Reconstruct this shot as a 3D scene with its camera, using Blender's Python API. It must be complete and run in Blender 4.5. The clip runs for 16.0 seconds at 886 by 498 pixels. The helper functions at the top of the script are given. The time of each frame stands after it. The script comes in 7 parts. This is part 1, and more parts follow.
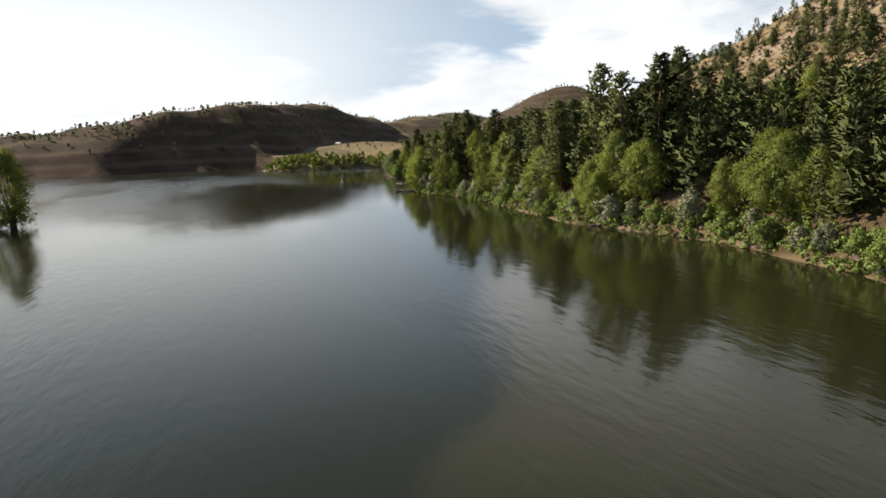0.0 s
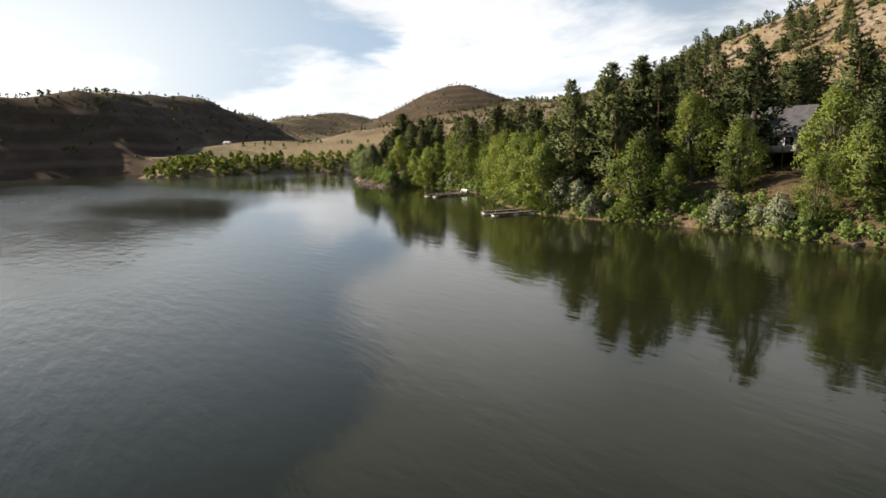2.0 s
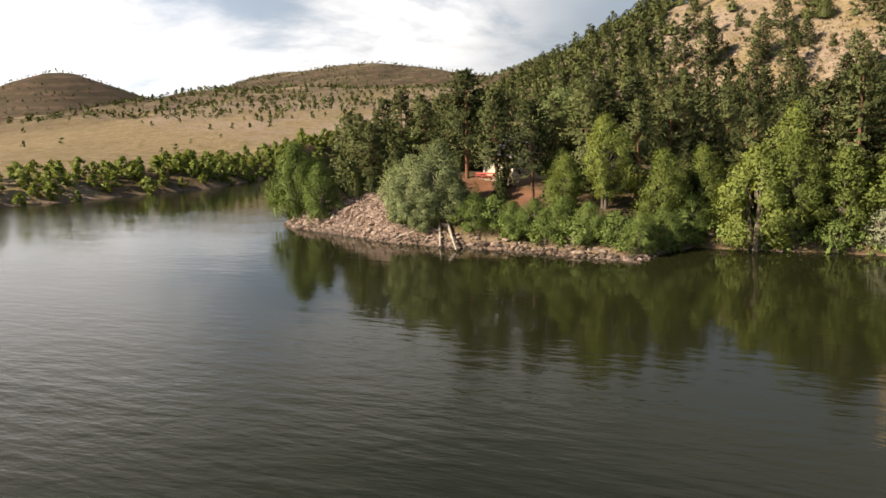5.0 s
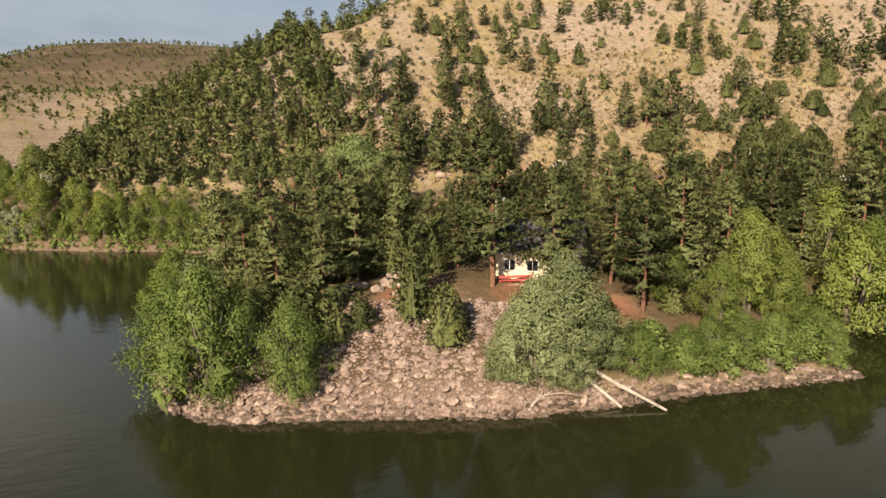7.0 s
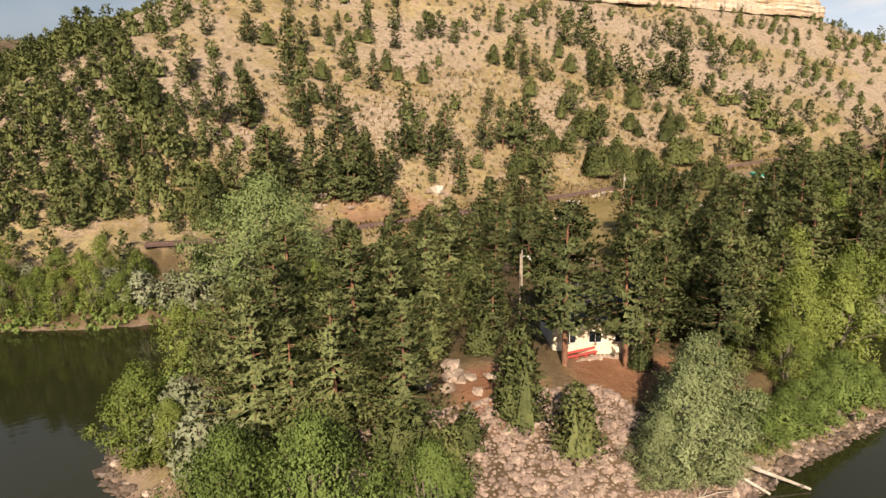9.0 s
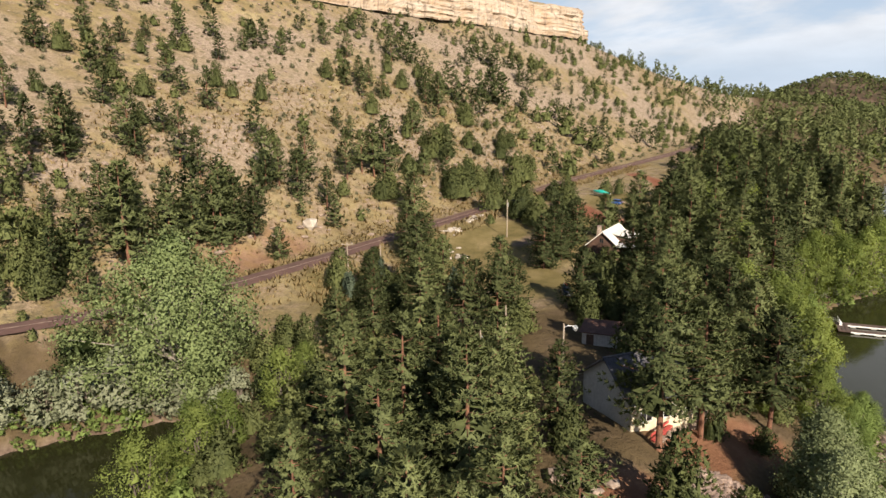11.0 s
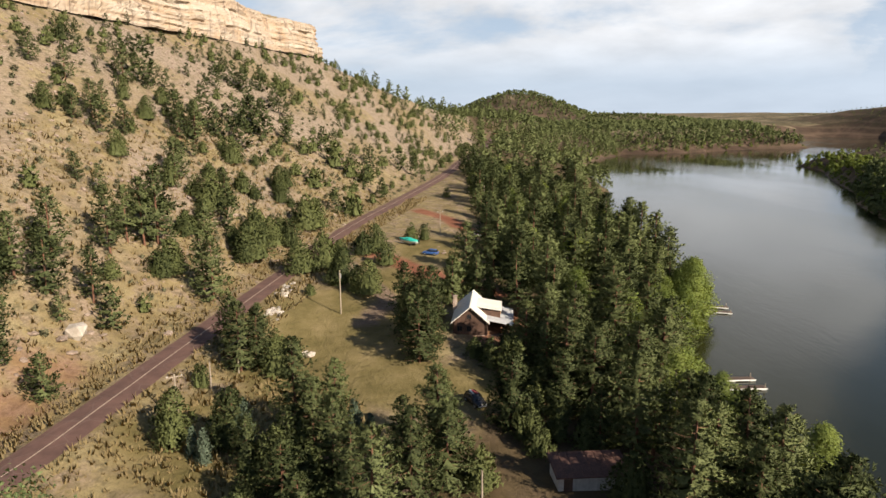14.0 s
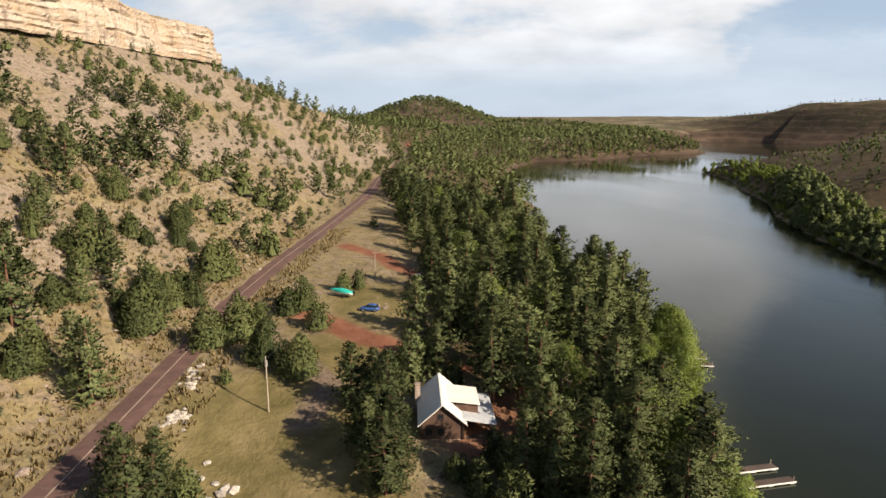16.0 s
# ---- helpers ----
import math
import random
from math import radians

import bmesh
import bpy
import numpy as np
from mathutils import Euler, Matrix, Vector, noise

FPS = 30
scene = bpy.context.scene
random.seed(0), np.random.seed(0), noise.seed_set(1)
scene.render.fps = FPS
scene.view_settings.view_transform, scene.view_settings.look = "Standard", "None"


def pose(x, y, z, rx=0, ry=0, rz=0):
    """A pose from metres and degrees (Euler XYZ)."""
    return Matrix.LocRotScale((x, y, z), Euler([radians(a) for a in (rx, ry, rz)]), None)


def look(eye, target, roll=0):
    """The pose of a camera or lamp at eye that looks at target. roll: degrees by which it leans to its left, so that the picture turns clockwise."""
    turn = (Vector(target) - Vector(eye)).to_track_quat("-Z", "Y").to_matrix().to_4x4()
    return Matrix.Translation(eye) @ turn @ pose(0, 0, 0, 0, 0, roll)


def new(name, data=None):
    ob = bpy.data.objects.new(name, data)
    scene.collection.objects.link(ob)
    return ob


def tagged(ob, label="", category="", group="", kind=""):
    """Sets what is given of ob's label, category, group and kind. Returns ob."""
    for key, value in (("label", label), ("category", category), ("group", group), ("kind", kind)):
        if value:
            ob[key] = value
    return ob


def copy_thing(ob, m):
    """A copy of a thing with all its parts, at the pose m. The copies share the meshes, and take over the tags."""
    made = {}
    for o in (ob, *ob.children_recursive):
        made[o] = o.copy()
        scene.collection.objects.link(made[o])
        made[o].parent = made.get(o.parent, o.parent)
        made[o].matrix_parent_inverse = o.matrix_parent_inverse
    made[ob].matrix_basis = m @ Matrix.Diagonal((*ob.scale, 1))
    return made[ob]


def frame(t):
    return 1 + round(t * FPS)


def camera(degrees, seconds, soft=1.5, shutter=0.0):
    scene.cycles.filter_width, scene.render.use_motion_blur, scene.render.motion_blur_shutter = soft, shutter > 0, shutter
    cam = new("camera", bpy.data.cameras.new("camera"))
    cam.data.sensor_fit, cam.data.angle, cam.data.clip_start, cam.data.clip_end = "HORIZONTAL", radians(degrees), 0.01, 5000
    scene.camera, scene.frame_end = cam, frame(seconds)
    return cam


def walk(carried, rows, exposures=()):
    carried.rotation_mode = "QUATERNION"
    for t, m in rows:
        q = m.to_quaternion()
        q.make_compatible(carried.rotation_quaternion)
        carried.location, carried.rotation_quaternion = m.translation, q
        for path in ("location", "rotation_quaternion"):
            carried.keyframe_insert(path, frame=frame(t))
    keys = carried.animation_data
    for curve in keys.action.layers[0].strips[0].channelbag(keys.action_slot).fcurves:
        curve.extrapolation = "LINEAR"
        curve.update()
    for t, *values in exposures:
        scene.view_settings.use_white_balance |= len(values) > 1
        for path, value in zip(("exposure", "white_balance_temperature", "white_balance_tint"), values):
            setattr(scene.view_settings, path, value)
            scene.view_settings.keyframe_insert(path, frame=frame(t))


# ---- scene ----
S = 0.545  # drawn size of a site metre
cam = camera(68.3, 16.0)
PATH = [
    (0, (372.686, -27.808, 17.205), (370.834, -27.123, 16.889), -2.0),
    (0.5, (339.774, -27.347, 16.362), (337.926, -26.649, 16.051), -1.5),
    (1, (306.229, -30.089, 15.933), (304.415, -29.306, 15.618), -1.8),
    (1.5, (270.292, -32.587, 15.37), (268.541, -31.675, 15.053), -2.4),
    (2, (235.812, -34.424, 14.205), (234.142, -33.37, 13.888), -2.0),
    (2.5, (201.933, -35.171, 12.497), (200.356, -33.981, 12.181), -1.8),
    (3, (167.502, -33.573, 11.401), (166.029, -32.257, 11.086), -1.6),
    (3.5, (133.769, -28.846, 12.335), (132.412, -27.416, 11.998), -2.6),
    (3.7, (120.77, -26.632, 12.598), (119.47, -25.152, 12.256), -2.7),
    (5.8, (2.946, 1.555, 21.838), (2.862, 3.52, 21.472), -2.0),
    (6, (-6.512, 5.836, 23.538), (-6.363, 7.795, 23.164), -1.9),
    (6.5, (-24.015, 17.079, 27.034), (-23.46, 18.961, 26.648), -1.8),
    (7, (-32.678, 24.267, 29.155), (-31.918, 26.075, 28.762), -1.7),
    (7.5, (-39.363, 31.607, 30.988), (-38.43, 33.331, 30.591), -1.7),
    (8, (-45.014, 39.029, 32.745), (-43.924, 40.658, 32.344), -1.5),
    (8.5, (-49.8, 47.029, 34.403), (-48.564, 48.548, 33.999), -1.4),
    (9, (-53.802, 55.442, 36.093), (-52.429, 56.838, 35.686), -1.1),
    (9.2, (-55.029, 58.988, 36.601), (-53.606, 60.333, 36.194), -1.1),
    (11.3, (-60.742, 94.261, 43.395), (-58.918, 94.972, 42.986), -0.7),
    (11.5, (-60.815, 97.351, 44.12), (-58.966, 97.996, 43.713), -0.7),
    (12, (-58.945, 104.857, 45.852), (-57.044, 105.329, 45.446), -0.5),
    (12.5, (-55.528, 111.268, 47.476), (-53.594, 111.576, 47.07), -0.4),
    (13, (-50.751, 116.657, 49.104), (-48.799, 116.828, 48.699), -0.3),
    (13.5, (-44.908, 121.157, 50.824), (-42.95, 121.215, 50.421), -0.2),
    (14, (-38.513, 124.798, 52.583), (-36.554, 124.751, 52.183), -0.1),
    (14.5, (-31.212, 127.689, 54.119), (-29.258, 127.541, 53.721), -0.1),
    (15, (-23.583, 129.846, 55.781), (-21.638, 129.605, 55.386), -0.0),
    (15.5, (-15.541, 131.413, 57.264), (-13.603, 131.112, 56.871), -0.0),
    (16, (-7.003, 132.217, 58.78), (-5.07, 131.885, 58.388), -0.1),
]
walk(cam, [(t, look(Vector(eye) * S, Vector(target) * S, roll)) for t, eye, target, roll in PATH], [(0.0, 0.67, 6500, 10), (3.5, 0.82, 6550, 10), (6.0, 0.92, 7000, 14), (9.2, 0.88, 7000, 14), (11.5, 0.70, 6300, 11), (16.0, 0.66, 6500, 11)])

# ---- sky and sun ----
SUN_FROM = Vector((-0.70, -0.71, 0.0)).normalized()
SUN_UP = radians(31)
world = bpy.data.worlds.new("sky")
scene.world = world
world.use_nodes = True


def nodes_of(tree):
    tree.nodes.clear()

    def node(kind, _in=(), **props):
        n = tree.nodes.new(kind)
        for key, value in props.items():
            setattr(n, key, value)
        for key, value in dict(_in).items():
            slot = n.inputs[key]
            if isinstance(value, bpy.types.NodeSocket):
                tree.links.new(value, slot)
            else:
                slot.default_value = value
        return n
    return node


def build_sky():
    node = nodes_of(world.node_tree)
    sky = node("ShaderNodeTexSky", sky_type="NISHITA", sun_disc=False, sun_elevation=SUN_UP,
               sun_rotation=math.atan2(SUN_FROM.x, SUN_FROM.y), air_density=1.0, dust_density=0.4)
    way = node("ShaderNodeTexCoord").outputs["Generated"]
    split = node("ShaderNodeSeparateXYZ", {0: way})
    up = node("ShaderNodeMath", {0: split.outputs[2], 1: 0.0}, operation="MAXIMUM").outputs[0]
    lift = node("ShaderNodeMath", {0: up, 1: 0.22}, operation="ADD").outputs[0]
    u = node("ShaderNodeMath", {0: split.outputs[0], 1: lift}, operation="DIVIDE").outputs[0]
    v = node("ShaderNodeMath", {0: split.outputs[1], 1: lift}, operation="DIVIDE").outputs[0]
    flat = node("ShaderNodeCombineXYZ", {0: u, 1: v, 2: 0.0}).outputs[0]
    def num(kind, a, b):
        return node("ShaderNodeMath", {0: a, 1: b}, operation=kind).outputs[0]

    def step(value, lo, hi, a=0.0, b=1.0):
        return node("ShaderNodeMapRange", {0: value, 1: lo, 2: hi, 3: a, 4: b}, interpolation_type="SMOOTHSTEP").outputs[0]

    high = split.outputs[2]
    big = node("ShaderNodeTexNoise", {"Vector": flat, "Scale": 0.8, "Detail": 9.0, "Roughness": 0.56, "Distortion": 0.3}).outputs[0]
    soft = node("ShaderNodeTexNoise", {"Vector": flat, "Scale": 1.7, "Detail": 7.0, "Roughness": 0.55}).outputs[0]
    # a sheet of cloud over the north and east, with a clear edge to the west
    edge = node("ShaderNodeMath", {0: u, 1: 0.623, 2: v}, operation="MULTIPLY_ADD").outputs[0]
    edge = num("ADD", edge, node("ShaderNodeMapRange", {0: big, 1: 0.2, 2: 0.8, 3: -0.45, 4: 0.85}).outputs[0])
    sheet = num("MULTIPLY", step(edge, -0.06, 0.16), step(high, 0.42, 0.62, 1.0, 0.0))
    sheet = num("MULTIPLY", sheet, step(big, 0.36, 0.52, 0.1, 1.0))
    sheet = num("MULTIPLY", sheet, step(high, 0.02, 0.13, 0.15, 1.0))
    # heaped clouds low over the land
    heaps = node("ShaderNodeTexNoise", {"Vector": node("ShaderNodeMapping", {0: way, "Scale": (3.2, 3.2, 9.0)}).outputs[0], "Scale": 1.0, "Detail": 8.0, "Roughness": 0.55}).outputs[0]
    heaps = num("ADD", heaps, node("ShaderNodeMapRange", {0: high, 1: 0.04, 2: 0.20, 3: 0.17, 4: -0.22}).outputs[0])
    heaps = num("MULTIPLY", step(heaps, 0.46, 0.60), step(split.outputs[0], -0.1, 0.6, 0.92, 0.25))
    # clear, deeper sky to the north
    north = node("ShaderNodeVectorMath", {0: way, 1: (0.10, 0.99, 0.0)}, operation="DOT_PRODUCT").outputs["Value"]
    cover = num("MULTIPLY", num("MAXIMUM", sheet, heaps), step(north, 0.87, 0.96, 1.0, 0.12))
    # clouds are brighter towards the sun
    toward = node("ShaderNodeVectorMath", {0: way, 1: (-0.75, -0.65, 0.1)}, operation="DOT_PRODUCT").outputs["Value"]
    glow = node("ShaderNodeMapRange", {0: toward, 1: -0.75, 2: 0.1, 3: 9.4, 4: 12.0}).outputs[0]
    power = num("MULTIPLY", glow, node("ShaderNodeMapRange", {0: soft, 1: 0.3, 2: 0.68, 3: 0.80, 4: 1.14}).outputs[0])
    power = num("MULTIPLY", power, step(high, 0.14, 0.45, 1.0, 0.50))
    tint = node("ShaderNodeVectorMath", {0: (0.97, 0.985, 1.0), "Scale": power}, operation="SCALE").outputs[0]
    # pale blue haze low over the land, white on the sun's side
    near_sun = (SUN_FROM * math.cos(SUN_UP) + Vector((0, 0, math.sin(SUN_UP))))[:]
    sunny = step(node("ShaderNodeVectorMath", {0: way, 1: near_sun}, operation="DOT_PRODUCT").outputs["Value"], 0.30, 0.75)
    haze = node("ShaderNodeMix", {0: sunny, 6: (5.6, 7.0, 8.8, 1), 7: (14.0, 13.8, 13.2, 1)}, data_type="RGBA").outputs[2]
    haze = node("ShaderNodeVectorMath", {0: haze, "Scale": step(north, 0.50, 0.95, 1.0, 0.45)}, operation="SCALE").outputs[0]
    veil = step(high, 0.0, 0.50, 0.9, 0.0)
    mix = node("ShaderNodeMix", {0: veil, 6: sky.outputs[0], 7: haze}, data_type="RGBA")
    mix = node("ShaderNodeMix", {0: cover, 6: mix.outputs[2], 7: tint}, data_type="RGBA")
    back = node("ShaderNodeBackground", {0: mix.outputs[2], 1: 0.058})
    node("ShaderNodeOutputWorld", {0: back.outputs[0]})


build_sky()
sun = new("sun", bpy.data.lights.new("sun", "SUN"))
sun.data.energy, sun.data.angle, sun.data.color = 5.0, radians(0.6), (1.0, 0.865, 0.68)
sun.matrix_world = look(SUN_FROM * math.cos(SUN_UP) * 50 + Vector((0, 0, 50 * math.sin(SUN_UP))), (0, 0, 0))


# ---- materials ----
def material(name):
    m = bpy.data.materials.new(name)
    m.use_nodes = True
    return m, nodes_of(m.node_tree)


def ramp(node, fac, stops):
    r = node("ShaderNodeValToRGB", {0: fac})
    e = r.color_ramp.elements
    while len(e) < len(stops):
        e.new(0.5)
    for el, (at, col) in zip(e, stops):
        el.position, el.color = at, (*col, 1)
    return r.outputs[0]


def mixed(node, fac, a, b, blend="MIX"):
    return node("ShaderNodeMix", {0: fac, 6: a if not isinstance(a, tuple) else (*a, 1), 7: b if not isinstance(b, tuple) else (*b, 1)}, data_type="RGBA", blend_type=blend).outputs[2]


def noise_at(node, scale, detail=6.0, rough=0.6, vec=None):
    vec = vec or node("ShaderNodeNewGeometry").outputs["Position"]
    return node("ShaderNodeTexNoise", {"Vector": vec, "Scale": scale, "Detail": detail, "Roughness": rough}).outputs[0]


def plain(name, dark, light, rough=0.85, scale=3.0, bump=0.3, metal=0.0, bump_size=0.05, fine=6.0):
    """Two-tone surface with a coarse and a fine grain."""
    m, node = material(name)
    pos = node("ShaderNodeTexCoord").outputs["Object"]
    a, b = noise_at(node, scale, 5, 0.6, pos), noise_at(node, scale * fine, 4, 0.6, pos)
    both = node("ShaderNodeMath", {0: a, 1: b}, operation="ADD").outputs[0]
    col = ramp(node, node("ShaderNodeMapRange", {0: both, 1: 0.75, 2: 1.25}).outputs[0], [(0, dark), (1, light)])
    who = node("ShaderNodeObjectInfo").outputs["Random"]
    var = node("ShaderNodeMapRange", {0: who, 3: 0.85, 4: 1.12}).outputs[0]
    col = node("ShaderNodeVectorMath", {0: col, "Scale": var}, operation="SCALE").outputs[0]
    bmp = node("ShaderNodeBump", {"Strength": bump, "Distance": bump_size, "Height": both}).outputs[0]
    p = node("ShaderNodeBsdfPrincipled", {"Base Color": col, "Roughness": rough, "Metallic": metal, "Normal": bmp})
    node("ShaderNodeOutputMaterial", {0: p.outputs[0]})
    return m


def leafy(name, dark, light, through_light, spread=0.5, thin=0.16):
    """Foliage: matt leaves that let some light through, varied from tuft to tuft and tree to tree."""
    m, node = material(name)
    isle = node("ShaderNodeNewGeometry").outputs["Random Per Island"]
    who = node("ShaderNodeObjectInfo").outputs["Random"]
    pos = node("ShaderNodeTexCoord").outputs["Object"]
    patch = noise_at(node, 1.6, 3, 0.5, pos)
    mixv = node("ShaderNodeMath", {0: isle, 1: 0.10, 2: patch}, operation="MULTIPLY_ADD").outputs[0]
    mixv = node("ShaderNodeMath", {0: who, 1: spread, 2: mixv}, operation="MULTIPLY_ADD").outputs[0]
    col = ramp(node, node("ShaderNodeMapRange", {0: mixv, 1: 0.38, 2: 1.12}).outputs[0], [(0, dark), (1, light)])
    d = node("ShaderNodeBsdfDiffuse", {"Color": col}).outputs[0]
    glow = node("ShaderNodeVectorMath", {0: col, 1: through_light}, operation="MULTIPLY").outputs[0]
    t = node("ShaderNodeBsdfTranslucent", {"Color": glow}).outputs[0]
    gl = node("ShaderNodeBsdfGlossy", {"Color": (0.9, 0.95, 0.9, 1), "Roughness": 0.5}).outputs[0]
    both = node("ShaderNodeMixShader", {0: thin, 1: d, 2: t}).outputs[0]
    both = node("ShaderNodeMixShader", {0: 0.004, 1: both, 2: gl}).outputs[0]
    node("ShaderNodeOutputMaterial", {0: both})
    return m


def ground_material():
    m, node = material("dry_ground")
    pos = node("ShaderNodeNewGeometry").outputs["Position"]
    zone = node("ShaderNodeSeparateXYZ", {0: node("ShaderNodeAttribute", attribute_name="zone").outputs["Vector"]}).outputs
    kind = node("ShaderNodeSeparateXYZ", {0: node("ShaderNodeAttribute", attribute_name="kind").outputs["Vector"]}).outputs
    broad, mid, fine = noise_at(node, 0.035, 5, 0.6, pos), noise_at(node, 0.22, 6, 0.65, pos), noise_at(node, 2.2, 6, 0.7, pos)
    tuft = noise_at(node, 0.9, 5, 0.7, pos)
    grass = ramp(node, mid, [(0.25, (0.140, 0.104, 0.050)), (0.5, (0.248, 0.194, 0.100)), (0.72, (0.336, 0.278, 0.150))])
    soil = ramp(node, fine, [(0.3, (0.200, 0.140, 0.100)), (0.7, (0.400, 0.308, 0.228))])
    bare = node("ShaderNodeMapRange", {0: noise_at(node, 0.45, 6, 0.7, pos), 1: 0.46, 2: 0.60}).outputs[0]
    col = mixed(node, bare, grass, soil)
    scree = ramp(node, fine, [(0.25, (0.168, 0.126, 0.096)), (0.6, (0.356, 0.282, 0.216)), (0.8, (0.460, 0.392, 0.316))])
    spots = node("ShaderNodeMapRange", {0: broad, 1: 0.43, 2: 0.57}).outputs[0]
    col = mixed(node, node("ShaderNodeMath", {0: spots, 1: kind[2]}, operation="MULTIPLY").outputs[0], col, scree)
    shrubs = node("ShaderNodeMapRange", {0: tuft, 1: 0.50, 2: 0.62, 4: 0.66}).outputs[0]
    col = mixed(node, shrubs, col, (0.088, 0.080, 0.036))
    speck = node("ShaderNodeMapRange", {0: noise_at(node, 5.0, 3, 0.6, pos), 1: 0.52, 2: 0.66, 4: 0.5}).outputs[0]
    col = mixed(node, speck, col, (0.120, 0.092, 0.048))
    meadow = ramp(node, mid, [(0.3, (0.112, 0.094, 0.036)), (0.5, (0.188, 0.150, 0.064)), (0.7, (0.264, 0.206, 0.102))])
    col = mixed(node, zone[0], col, meadow)
    rock = ramp(node, fine, [(0.25, (0.088, 0.061, 0.048)), (0.55, (0.208, 0.150, 0.118)), (0.8, (0.336, 0.264, 0.216))])
    col = mixed(node, zone[1], col, rock)
    red = ramp(node, mid, [(0.3, (0.176, 0.068, 0.040)), (0.7, (0.296, 0.136, 0.084))])
    col = mixed(node, zone[2], col, red)
    litter = ramp(node, mid, [(0.3, (0.044, 0.032, 0.018)), (0.7, (0.112, 0.078, 0.044))])
    col = mixed(node, kind[0], col, litter)
    far = ramp(node, noise_at(node, 0.016, 6, 0.6, pos), [(0.3, (0.080, 0.070, 0.040)), (0.46, (0.184, 0.148, 0.092)), (0.62, (0.320, 0.256, 0.164))])
    high = node("ShaderNodeSeparateXYZ", {0: pos}).outputs[2]
    bands = node("ShaderNodeTexWave", {"Vector": pos, "Scale": 0.040, "Distortion": 7.0, "Detail": 4.0, "Detail Scale": 0.25}, bands_direction="Z").outputs[1]
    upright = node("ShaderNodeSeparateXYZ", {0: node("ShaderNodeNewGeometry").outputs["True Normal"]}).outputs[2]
    # steep far faces: dark reddish rock, with the hillside shade put into it
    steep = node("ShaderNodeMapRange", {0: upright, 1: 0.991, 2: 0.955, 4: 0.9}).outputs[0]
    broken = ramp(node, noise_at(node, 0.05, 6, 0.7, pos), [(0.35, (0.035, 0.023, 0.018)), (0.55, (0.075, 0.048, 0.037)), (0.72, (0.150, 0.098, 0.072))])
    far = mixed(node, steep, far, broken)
    strata = node("ShaderNodeMath", {0: node("ShaderNodeMapRange", {0: bands, 1: 0.55, 2: 1.0, 4: 0.55}).outputs[0], 1: steep}, operation="MULTIPLY").outputs[0]
    far = mixed(node, strata, far, (0.165, 0.118, 0.082))
    # patchy darkening of far high ground: scrub, with the hills' shade in it too
    scrub = node("ShaderNodeMapRange", {0: noise_at(node, 0.09, 5, 0.7, pos), 1: 0.40, 2: 0.58, 4: 0.75}).outputs[0]
    scrub = node("ShaderNodeMath", {0: scrub, 1: node("ShaderNodeMapRange", {0: high, 1: 9.0, 2: 18.0}).outputs[0]}, operation="MULTIPLY").outputs[0]
    far = mixed(node, scrub, far, (0.058, 0.052, 0.030))
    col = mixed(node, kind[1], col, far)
    bump = node("ShaderNodeMath", {0: fine, 1: 0.6, 2: tuft}, operation="MULTIPLY_ADD").outputs[0]
    bmp = node("ShaderNodeBump", {"Strength": 0.7, "Distance": 0.35, "Height": bump}).outputs[0]
    p = node("ShaderNodeBsdfPrincipled", {"Base Color": col, "Roughness": 0.95, "Normal": bmp, "Specular IOR Level": 0.1})
    node("ShaderNodeOutputMaterial", {0: p.outputs[0]})
    return m


